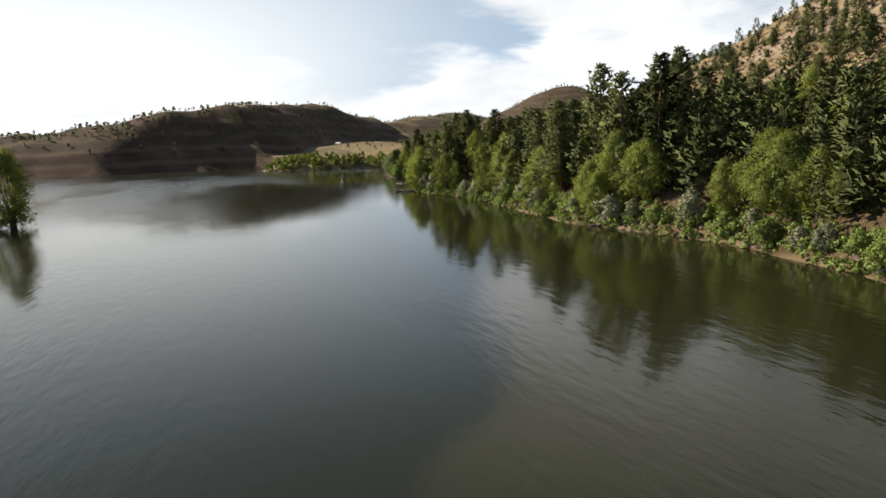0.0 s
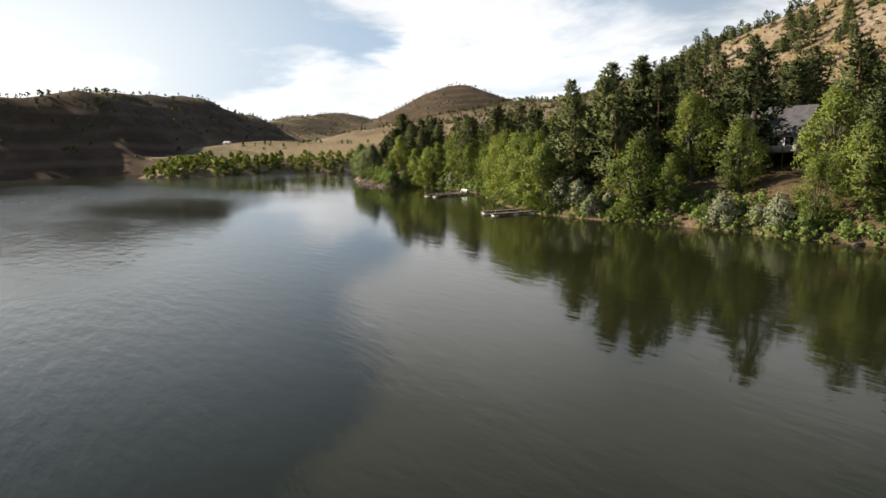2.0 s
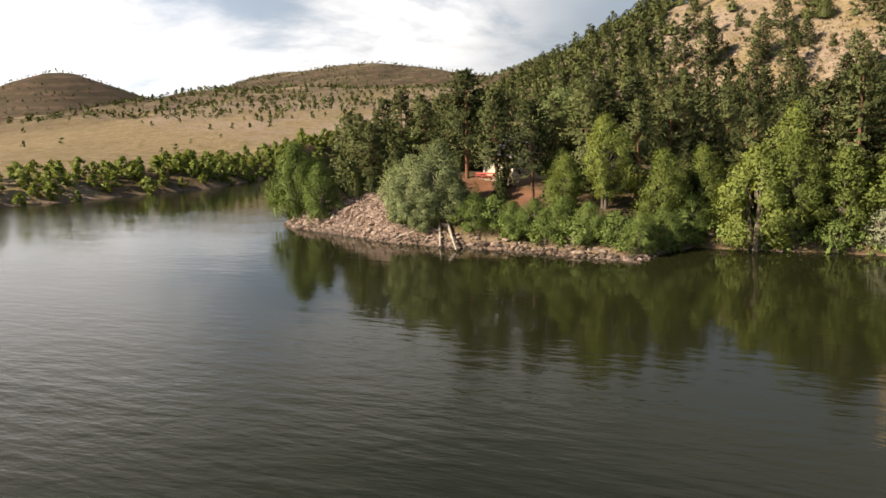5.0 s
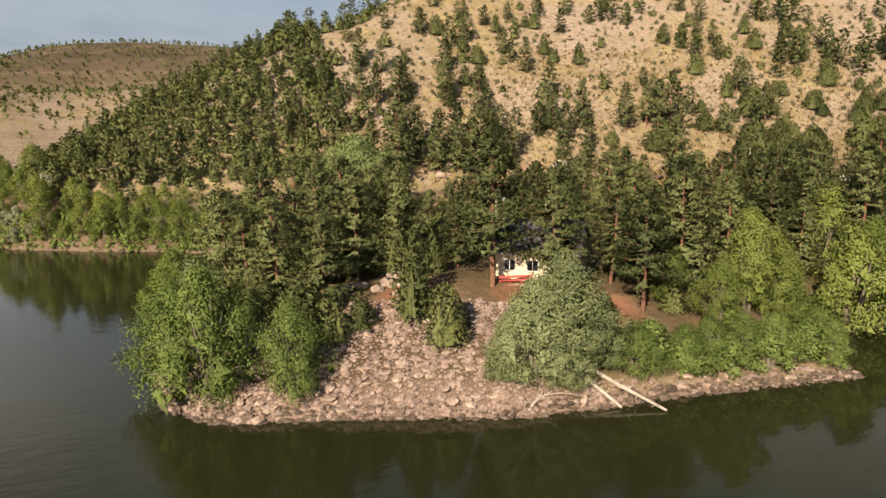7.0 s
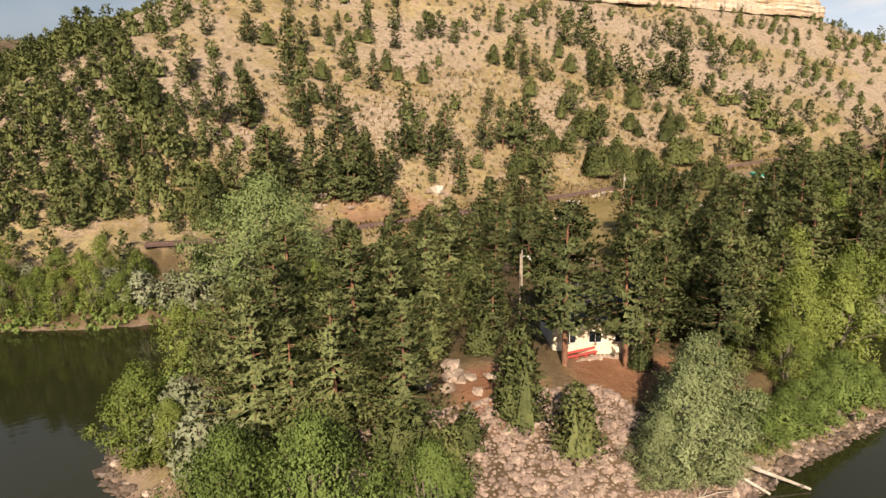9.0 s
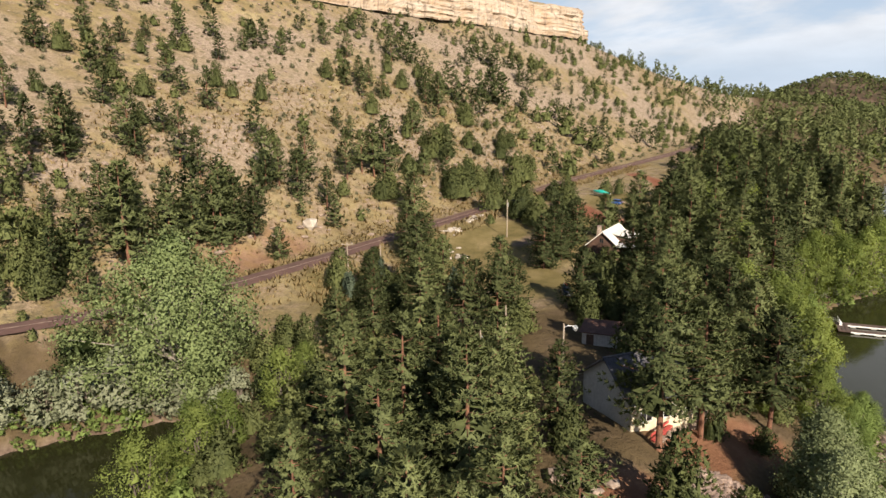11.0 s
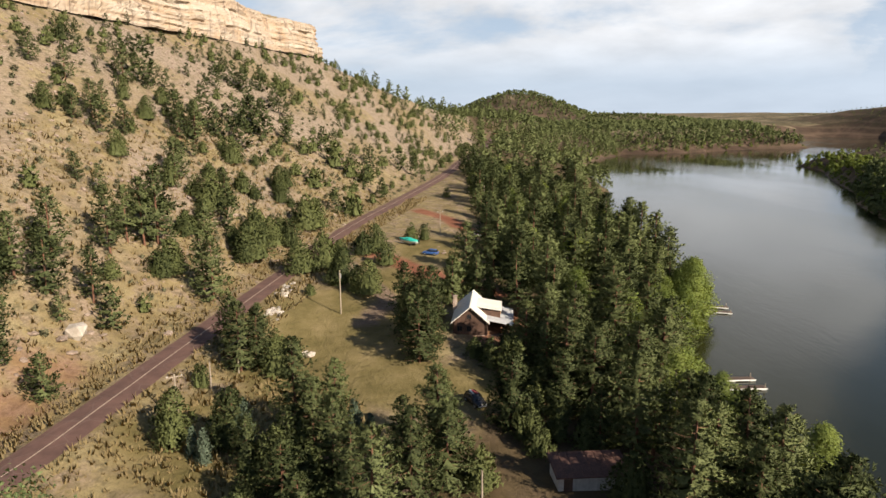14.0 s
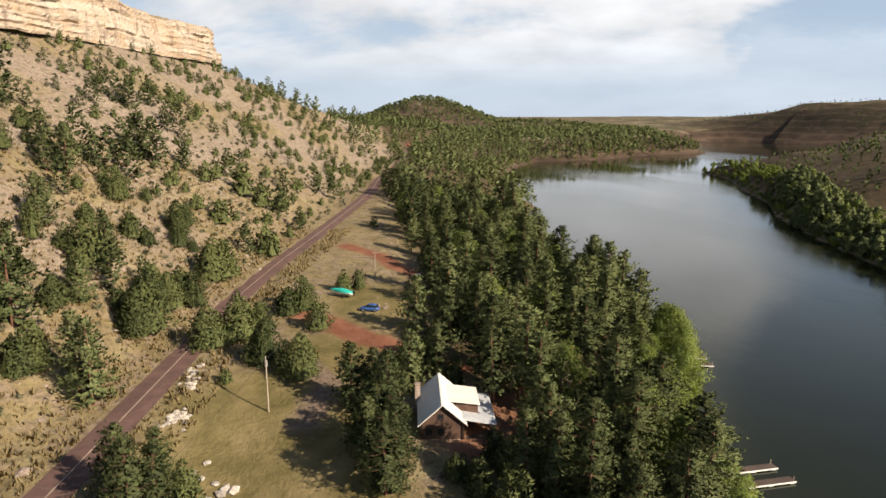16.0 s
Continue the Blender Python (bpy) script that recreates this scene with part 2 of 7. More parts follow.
def water_material():
    m, node = material("lake_water")
    pos = node("ShaderNodeNewGeometry").outputs["Position"]
    turned = node("ShaderNodeMapping", {0: pos, "Rotation": (0, 0, radians(20)), "Scale": (0.32, 1.0, 1.0)}).outputs[0]
    small = noise_at(node, 1.7, 3, 0.55, turned)
    wide = noise_at(node, 0.28, 3, 0.5, turned)
    gusts = noise_at(node, 0.022, 3, 0.5, node("ShaderNodeMapping", {0: pos, "Rotation": (0, 0, radians(25)), "Scale": (0.3, 1.0, 1.0)}).outputs[0])
    calm = node("ShaderNodeMapRange", {0: gusts, 1: 0.42, 2: 0.62, 3: 0.25, 4: 1.0}).outputs[0]
    h = node("ShaderNodeMath", {0: wide, 1: 1.6, 2: small}, operation="MULTIPLY_ADD").outputs[0]
    along = node("ShaderNodeSeparateXYZ", {0: pos}).outputs[0]
    streak = noise_at(node, 0.05, 3, 0.5, node("ShaderNodeMapping", {0: pos, "Rotation": (0, 0, radians(70)), "Scale": (0.25, 1.0, 1.0)}).outputs[0])
    across = node("ShaderNodeSeparateXYZ", {0: pos}).outputs[1]
    open_water = node("ShaderNodeMath", {0: node("ShaderNodeMapRange", {0: along, 1: 110.0, 2: 35.0}).outputs[0], 1: node("ShaderNodeMapRange", {0: across, 1: 2.0, 2: -14.0}).outputs[0]}, operation="MULTIPLY").outputs[0]
    far_west = node("ShaderNodeMapRange", {0: along, 1: -40.0, 2: -85.0}).outputs[0]
    west = node("ShaderNodeMath", {0: node("ShaderNodeMapRange", {0: along, 1: 44.0, 2: 6.0}).outputs[0], 1: node("ShaderNodeMapRange", {0: across, 1: 22.0, 2: 8.0}).outputs[0]}, operation="MULTIPLY").outputs[0]
    far_west = node("ShaderNodeMath", {0: far_west, 1: west}, operation="MAXIMUM").outputs[0]
    open_water = node("ShaderNodeMath", {0: open_water, 1: far_west}, operation="MAXIMUM").outputs[0]
    windy = node("ShaderNodeMath", {0: open_water, 1: node("ShaderNodeMapRange", {0: streak, 1: 0.38, 2: 0.58, 3: 0.35, 4: 1.0}).outputs[0]}, operation="MULTIPLY").outputs[0]
    calm = node("ShaderNodeMath", {0: windy, 1: 2.2, 2: calm}, operation="MULTIPLY_ADD").outputs[0]
    h = node("ShaderNodeMath", {0: h, 1: calm}, operation="MULTIPLY").outputs[0]
    bmp = node("ShaderNodeBump", {"Strength": 0.52, "Distance": 0.06, "Height": h}).outputs[0]
    deep = ramp(node, noise_at(node, 0.02, 3, 0.5, pos), [(0.35, (0.013, 0.015, 0.006)), (0.65, (0.020, 0.021, 0.008))])
    rough = node("ShaderNodeMapRange", {0: gusts, 1: 0.4, 2: 0.65, 3: 0.04, 4: 0.13}).outputs[0]
    rough = node("ShaderNodeMath", {0: windy, 1: 0.15, 2: rough}, operation="MULTIPLY_ADD").outputs[0]
    p = node("ShaderNodeBsdfPrincipled", {"Base Color": deep, "Roughness": rough, "IOR": 1.33, "Specular IOR Level": 0.5, "Normal": bmp})
    node("ShaderNodeOutputMaterial", {0: p.outputs[0]})
    return m


GROUND, WATER = ground_material(), water_material()
PINE = leafy("pine_needles", (0.019, 0.028, 0.012), (0.156, 0.178, 0.073), (0.75, 0.8, 0.4), thin=0.04)
JUNIPER = leafy("juniper_needles", (0.036, 0.048, 0.020), (0.138, 0.154, 0.058), (0.75, 0.8, 0.4), thin=0.08)
BLUE_SPRUCE = leafy("spruce_needles", (0.055, 0.078, 0.051), (0.147, 0.184, 0.129), (0.6, 0.7, 0.5))
SILVER_WILLOW = leafy("silver_willow_leaves", (0.115, 0.140, 0.062), (0.260, 0.300, 0.150), (0.85, 0.95, 0.55), thin=0.22)
COTTONWOOD = leafy("cottonwood_leaves", (0.088, 0.122, 0.032), (0.228, 0.276, 0.078), (1.2, 1.08, 0.36), thin=0.32)
GREAT = leafy("broad_cottonwood_leaves", (0.096, 0.130, 0.050), (0.246, 0.300, 0.126), (0.9, 1.0, 0.5), thin=0.18)
WILLOW = leafy("willow_leaves", (0.078, 0.112, 0.030), (0.195, 0.258, 0.078), (0.95, 1.0, 0.45), thin=0.22)
OLIVE = leafy("grey_leaves", (0.129, 0.143, 0.083), (0.285, 0.304, 0.202), (0.8, 0.85, 0.6))
BARK_RED = plain("pine_bark", (0.085, 0.038, 0.024), (0.255, 0.128, 0.076), 0.95, 1.5, 0.6, fine=9)
BARK_PALE = plain("pale_bark", (0.22, 0.19, 0.15), (0.42, 0.37, 0.31), 0.9, 1.5, 0.5, fine=9)
BARK_GREY = plain("grey_bark", (0.076, 0.060, 0.043), (0.204, 0.170, 0.136), 0.95, 1.5, 0.6, fine=9)
STONE = plain("pale_stone", (0.178, 0.128, 0.098), (0.442, 0.348, 0.281), 0.92, 1.2, 0.6, bump_size=0.12)
RUBBLE = plain("pink_rubble", (0.128, 0.089, 0.072), (0.340, 0.255, 0.208), 0.93, 1.2, 0.7, bump_size=0.12)
STONE_WHITE = plain("white_stone", (0.340, 0.289, 0.238), (0.612, 0.552, 0.484), 0.9, 1.2, 0.5, bump_size=0.1)
STONE_DARK = plain("wet_stone", (0.047, 0.034, 0.025), (0.145, 0.106, 0.081), 0.6, 1.2, 0.5, bump_size=0.1)
DRIFTWOOD = plain("bleached_wood", (0.255, 0.212, 0.170), (0.527, 0.476, 0.408), 0.85, 2.0, 0.5, fine=8)
STRAW = leafy("dry_grass", (0.212, 0.156, 0.074), (0.460, 0.359, 0.184), (0.9, 0.8, 0.5))
SAGE = leafy("sage_leaves", (0.092, 0.092, 0.051), (0.221, 0.212, 0.129), (0.8, 0.8, 0.6))

# ---- lie of the land: everything below is laid out in site metres and drawn at S ----
LAKE = [(-128, 330), (-139, 281), (-137, 224), (-123, 171), (-140, 130), (-158, 100), (-162, 60), (-176, 36), (-196, 24),
        (-222, 40), (-262, 60), (-300, 20), (-310, -60), (-290, -110), (-310, -170), (-280, -240), (-120, -270), (40, -180),
        (140, -105), (178, -78), (215, -86), (245, -96), (275, -107), (345, -137), (400, -172), (485, -208), (576, -255), (656, -270),
        (620, -300), (640, -420), (760, -700), (940, -960), (1100, -1010), (1207, -987), (1339, -948), (1428, -944), (1560, -880), (1634, -845),
        (1330, -590), (1120, -500), (1024, -492), (1000, -440), (992, -380), (930, -290), (897, -244), (858, -140), (760, -84),
        (640, -34), (540, 0), (478, 10), (446, -6), (408, 0), (370, 26), (320, 46), (290, 51), (254, 45), (228, 48), (200, 52),
        (172, 53), (142, 50), (128, 53), (112, 60), (98, 69), (84, 74), (66, 78), (53, 79), (41, 80), (38, 75), (35, 69), (26, 71),
        (14, 74), (4, 75.5), (-3, 77), (-11, 81), (-20, 85), (-30, 89), (-35, 95), (-36, 110), (-36, 124), (-30, 136), (-17, 145),
        (-4, 148), (3, 152), (2, 160), (-8, 169), (-22, 179), (-36, 192), (-50, 201), (-72, 218), (-88, 250), (-104, 290)]
LAKE = np.array(LAKE, float)


def lumps(x, y, size, seed=0.0):
    """Smooth rolling noise, about -1 to 1, from a few turned waves."""
    a = np.sin(x / size * 1.7 + seed) * np.cos(y / size * 1.3 - seed * 1.7)
    b = np.sin((x * 0.6 + y * 0.8) / size * 2.9 + 1.3 + seed) * np.sin((x * -0.8 + y * 0.6) / size * 2.3 + seed * 2.1)
    c = np.sin((x * 0.8 - y * 0.6) / size * 6.1 + seed * 3.0) * np.cos((x * 0.6 + y * 0.8) / size * 5.3 - seed)
    return 0.55 * a + 0.35 * b + 0.18 * c


def smooth01(a, lo, hi):
    k = np.clip((a - lo) / (hi - lo), 0, 1)
    return k * k * (3 - 2 * k)


def shore(x, y):
    """Metres inland from the waterline; negative on the lake."""
    x, y = np.asarray(x, float), np.asarray(y, float)
    best, inside = np.full(x.shape, 1e18), np.zeros(x.shape, bool)
    for (ax, ay), (bx, by) in zip(LAKE, np.roll(LAKE, -1, 0)):
        ex, ey = bx - ax, by - ay
        k = np.clip(((x - ax) * ex + (y - ay) * ey) / (ex * ex + ey * ey), 0, 1)
        best = np.minimum(best, (x - ax - k * ex) ** 2 + (y - ay - k * ey) ** 2)
        if ey:
            inside ^= ((ay > y) != (by > y)) & (x < ax + (y - ay) * ex / ey)
    return np.where(inside, -1, 1) * np.sqrt(best)


def ridge(x, y, line, slope):
    """Height of a ridge whose crest runs along line, falling off by slope to both sides."""
    top = np.full(np.shape(x), -999.0)
    for (ax, ay, az), (bx, by, bz) in zip(line, line[1:]):
        ex, ey = bx - ax, by - ay
        k = np.clip(((x - ax) * ex + (y - ay) * ey) / (ex * ex + ey * ey), 0, 1)
        far = np.hypot(x - ax - k * ex, y - ay - k * ey)
        top = np.maximum(top, az + k * (bz - az) - slope * (np.sqrt(far * far + 900) - 30))
    return top


RIDGES = [([(-440, -420, 39), (-420, -226, 41), (-410, -150, 44), (-400, -90, 51), (-398, -30, 55)], 0.46),
          ([(-378, -70, 52), (-374, -40, 57), (-386, 10, 64), (-510, 60, 77), (-680, 160, 84), (-900, 300, 74)], 0.85),
          ([(-1150, 410, 74), (-1500, 700, 110), (-1900, 900, 120)], 0.25),
          ([(-1300, 1100, 120), (-1036, 826, 146), (-900, 700, 90)], 0.42),
          ([(-1300, 1500, 150), (-925, 1336, 172), (-600, 1200, 160), (-350, 1100, 110)], 0.3),
          ([(-270, 850, 72), (-205, 850, 81), (-160, 862, 95), (-115, 868, 113), (-91, 870, 122), (-22, 870, 124), (55, 870, 123), (420, 860, 116)], 0.34),
          ([(-420, 500, 62), (-130, 640, 60), (200, 620, 60)], 0.17),
          ([(-380, 120, 20), (-440, 190, 24), (-330, 260, 20)], 0.10),
          ([(1440, -62, 97), (1466, -86, 103), (1490, -112, 98)], 0.42),
          ([(1100, 180, 52), (1300, 90, 54), (1480, -60, 60), (1560, -420, 46), (1600, -560, 38)], 0.22),
          ([(330, -250, 40), (430, -330, 46), (640, -480, 40)], 0.36),
          ([(60, -330, 40), (250, -260, 34), (300, -230, 40)], 0.36),
          ([(900, -1250, 90), (1310, -1110, 99), (1440, -1060, 99), (1480, -1050, 96), (1530, -1045, 80), (1690, -980, 63), (1850, -950, 56)], 0.5)]


def ground(x, y):
    """Height of the ground over the lake's level, in site metres."""
    x, y = np.asarray(x, float), np.asarray(y, float)
    s = shore(x, y)
    land = np.maximum(s, 0)
    rise = np.clip((x - 60) * 0.045, 0, 17.5) * np.clip(land / 60, 0, 1)
    bank = 7.6 * (1 - np.exp(-land / 8.5)) + 0.03 * np.minimum(land, 600) + rise
    bank -= 2.4 * np.exp(-(((x - 84) / 34) ** 2 + ((y - 146) / 16) ** 2)) - 1.6 * np.exp(-(((x + 2) / 14) ** 2 + ((y - 99) / 9) ** 2))
    # the low gravel spit at the point's tip
    bank = bank * (1 - 0.5 * smooth01(x, 14, 20) * (1 - smooth01(x, 36, 41)) * (1 - smooth01(y, 80, 86)) * (1 - smooth01(land, 3, 8)))
    bank += lumps(x, y, 40) * np.clip(land / 60, 0, 0.5) + lumps(x, y, 11, 2) * np.clip(land / 12, 0, 0.25)
    far = np.clip((np.hypot(x - 100, y - 100) - 900) / 1500, 0, 1)
    bank = bank * (1 - far) + far * (34 + 14 * lumps(x, y, 420, 4) + np.clip((np.hypot(x, y) - 2600) * 0.009, 0, 34))
    # the long hill behind the road
    d = 0.96 * (y - (195 - 0.29 * (x - 40)))
    d = d + 5 * lumps(x, y, 45, 1) * np.clip(d / 40, 0, 1)
    crest = np.interp(x, [-400, 426, 456, 502, 545, 585, 640, 800, 1000, 1300], [97, 97, 83, 67, 58, 54, 52, 49, 46, 36])
    hill = np.minimum(12 + 0.68 * d, crest + 0.06 * np.clip(d - 120, 0, 400))
    hill = np.where(d > 0, hill, 12 + 0.5 * d)
    hill += 17 * np.clip((d - 121) / 3, 0, 1) * np.clip((438 - x) / 8, 0, 1)
    hill = np.minimum(hill, 47 + 0.45 * x + 6 * lumps(x, y, 60, 5))
    hill += lumps(x, y, 18, 3) * np.clip(d / 30, 0, 0.9)
    z = bank
    for h in [hill] + [ridge(x, y, line, slope) + 5 * lumps(x, y, 120, 7) for line, slope in RIDGES]:
        h = np.where(land < 40, np.minimum(h, bank + land * 0.75), h)
        m = np.clip(0.5 + (h - z) / 8, 0, 1)
        z = z * (1 - m) + h * m + 2 * m * (1 - m)
    # ledges of hard rock round the western hills
    ledge = smooth01(-x, 250, 330) * smooth01(z, 18, 30)
    z = z - ledge * 6.0 * np.abs(lumps(x, y, 30, 9)) * smooth01(z, 30, 46) * (1 - smooth01(z, 50, 66))
    z = z + ledge * 1.5 * np.sin(z * 2 * math.pi / 17 + 5.0 * lumps(x, y, 70, 2)) * (0.35 + 0.65 * smooth01(lumps(x, y, 110, 5), -0.2, 0.5))
    # the road's bench
    k = np.clip(1.6 - np.abs(road_off(x, y)) / 6, 0, 1)
    z = z * (1 - k) + k * (road_height(x) - 0.12)
    return np.where(s < 0, np.maximum(s * 0.22, -6) - 0.05, z)


ROAD = [(-9, 194), (6, 182), (34, 174.5), (60, 172), (82, 168.8), (104, 165.5), (128, 162), (160, 157), (190, 149.5),
        (220, 141), (260, 130), (300, 119.5), (335, 111.5), (380, 104), (440, 88), (520, 72), (620, 58)]
ROAD = np.array(ROAD, float)


def road_off(x, y):
    """Metres off the road's middle, to the uphill side."""
    return (y - np.interp(x, ROAD[:, 0], ROAD[:, 1], left=9999, right=9999)) * 0.96


def road_height(x):
    return np.interp(x, [-120, 0, 60, 130, 200, 330, 450, 620], [14, 11.2, 10.8, 12.4, 16.2, 21.5, 27, 32])



# ---- mesh helpers ----
def mesh(name, verts, faces, *mats, smooth=False, slots=None, normals=None):
    """A mesh from site metres; normals, one a vertex, round off the shading of a crown."""
    me = bpy.data.meshes.new(name)
    verts = np.asarray(verts, float) * S
    if isinstance(faces, np.ndarray):
        n, k = faces.shape
        me.vertices.add(len(verts))
        me.vertices.foreach_set("co", verts.ravel())
        me.loops.add(n * k)
        me.loops.foreach_set("vertex_index", faces.ravel().astype(np.int32))
        me.polygons.add(n)
        me.polygons.foreach_set("loop_start", np.arange(0, n * k, k, dtype=np.int32))
        me.update(calc_edges=True)
    else:
        me.from_pydata([tuple(v) for v in verts], [], faces)
    for m in mats:
        me.materials.append(m)
    if slots is not None:
        me.polygons.foreach_set("material_index", np.asarray(slots, np.int32))
    me.polygons.foreach_set("use_smooth", np.full(len(me.polygons), smooth or normals is not None))
    if normals is not None:
        me.attributes.new("custom_normal", "FLOAT_VECTOR", "POINT").data.foreach_set("vector", np.asarray(normals, np.float32).ravel())
    me.update()
    return me


def part(name, me, parent, label=""):
    ob = new(name, me)
    ob.parent = parent
    return tagged(ob, label)


def at(x, y, z=0.0, turn=0.0, size=1.0):
    """A pose from site metres and degrees."""
    return Matrix.LocRotScale(Vector((x, y, z)) * S, Euler((0, 0, radians(turn))), Vector((size, size, size)) if not isinstance(size, tuple) else Vector(size))


def thing(name, m, label, category, group=""):
    ob = new(name)
    ob.empty_display_size = 0.1
    ob.matrix_basis = m
    return tagged(ob, label, category, group)


def boxes(name, mat, *items, bevel=0.02):
    """One mesh of bevelled boxes: (cx, cy, cz, sx, sy, sz) or with a turn about z, and optionally about x, in degrees."""
    bm = bmesh.new()
    for cx, cy, cz, sx, sy, sz, *turn in items:
        got = bmesh.ops.create_cube(bm, size=1)["verts"]
        r = Euler((radians(turn[1]) if len(turn) > 1 else 0, radians(turn[2]) if len(turn) > 2 else 0, radians(turn[0]) if turn else 0)).to_matrix().to_4x4()
        bmesh.ops.transform(bm, verts=got, matrix=Matrix.Translation((cx, cy, cz)) @ r @ Matrix.Diagonal((sx, sy, sz, 1)))
    if bevel:
        bmesh.ops.bevel(bm, geom=bm.edges[:], offset=bevel, segments=1, affect="EDGES")
    bm.transform(Matrix.Scale(S, 4))
    me = bpy.data.meshes.new(name)
    bm.to_mesh(me)
    bm.free()
    me.materials.append(mat)
    return me


def tube(points, radii, sides=7):
    """Vertices and quads of a tapered, bent tube."""
    pts, rad = np.asarray(points, float), np.asarray(radii, float)
    v, f = [], []
    for i, p in enumerate(pts):
        d = pts[min(i + 1, len(pts) - 1)] - pts[max(i - 1, 0)]
        d = d / (np.linalg.norm(d) + 1e-9)
        a = np.cross(d, (0.31, 0.95, 0.05) if abs(d[2]) > 0.8 else (0, 0, 1))
        a = a / (np.linalg.norm(a) + 1e-9)
        b = np.cross(d, a)
        for k in range(sides):
            w = 2 * math.pi * k / sides
            v.append(p + rad[i] * (math.cos(w) * a + math.sin(w) * b))
    for i in range(len(pts) - 1):
        for k in range(sides):
            j = (k + 1) % sides
            f.append((i * sides + k, i * sides + j, (i + 1) * sides + j, (i + 1) * sides + k))
    return v, f


def joined(pieces):
    v, f = [], []
    for pv, pf in pieces:
        n = len(v)
        v += list(pv)
        f += [tuple(i + n for i in q) for q in pf]
    return v, f


# ---- ground, water, road ----
def axis(lo, hi, step, reach, growth=1.055):
    mid = np.arange(lo, hi + step, step)
    out, w = [], step
    p = 0.0
    while p < reach:
        w *= growth
        p += w
        out.append(p)
    out = np.array(out)
    return np.concatenate([lo - out[::-1], mid, mid[-1] + out])


def near_any(x, y, spots):
    out = np.zeros(np.shape(x))
    for px, py, r in spots:
        out = np.maximum(out, 1 - smooth01(np.hypot(x - px, y - py) + lumps(x, y, 4, px) * r * 0.25, r * 0.6, r))
    return out


def near_line(x, y, pts, wide):
    best = np.full(np.shape(x), 1e9)
    for (ax, ay), (bx, by) in zip(pts, pts[1:]):
        ex, ey = bx - ax, by - ay
        k = np.clip(((x - ax) * ex + (y - ay) * ey) / (ex * ex + ey * ey), 0, 1)
        best = np.minimum(best, np.hypot(x - ax - k * ex, y - ay - k * ey))
    return 1 - smooth01(best + lumps(x, y, 3) * 0.5, wide * 0.6, wide)


TRACK = [(44, 138), (41, 136), (35, 130), (29, 125), (22, 118), (18, 112)]
DRIVE = [(118, 139), (108, 134), (101, 136), (95, 138)]
RED_LANE = [(146, 141), (137, 132.5), (128, 126), (121, 118), (112, 108)]
RED_LANE_2 = [(212, 128), (199, 117), (186, 114), (176, 108)]


def forest_zone(x, y):
    """Where the woods between the meadow and the shore stand, 0 to 1."""
    s = shore(x, y)
    edge = np.interp(x, [-40, 0, 22, 40, 60, 75, 110, 130, 180, 230, 300, 360, 450], [160, 142, 134, 123, 112, 107, 105, 108, 104, 104, 100, 104, 84])
    return smooth01(s, np.where(x > 40, -1.2, 1), np.where(x > 40, 0.2, 4)) * (1 - smooth01(y - edge, -4, 4)) * smooth01(x, -40, -30)


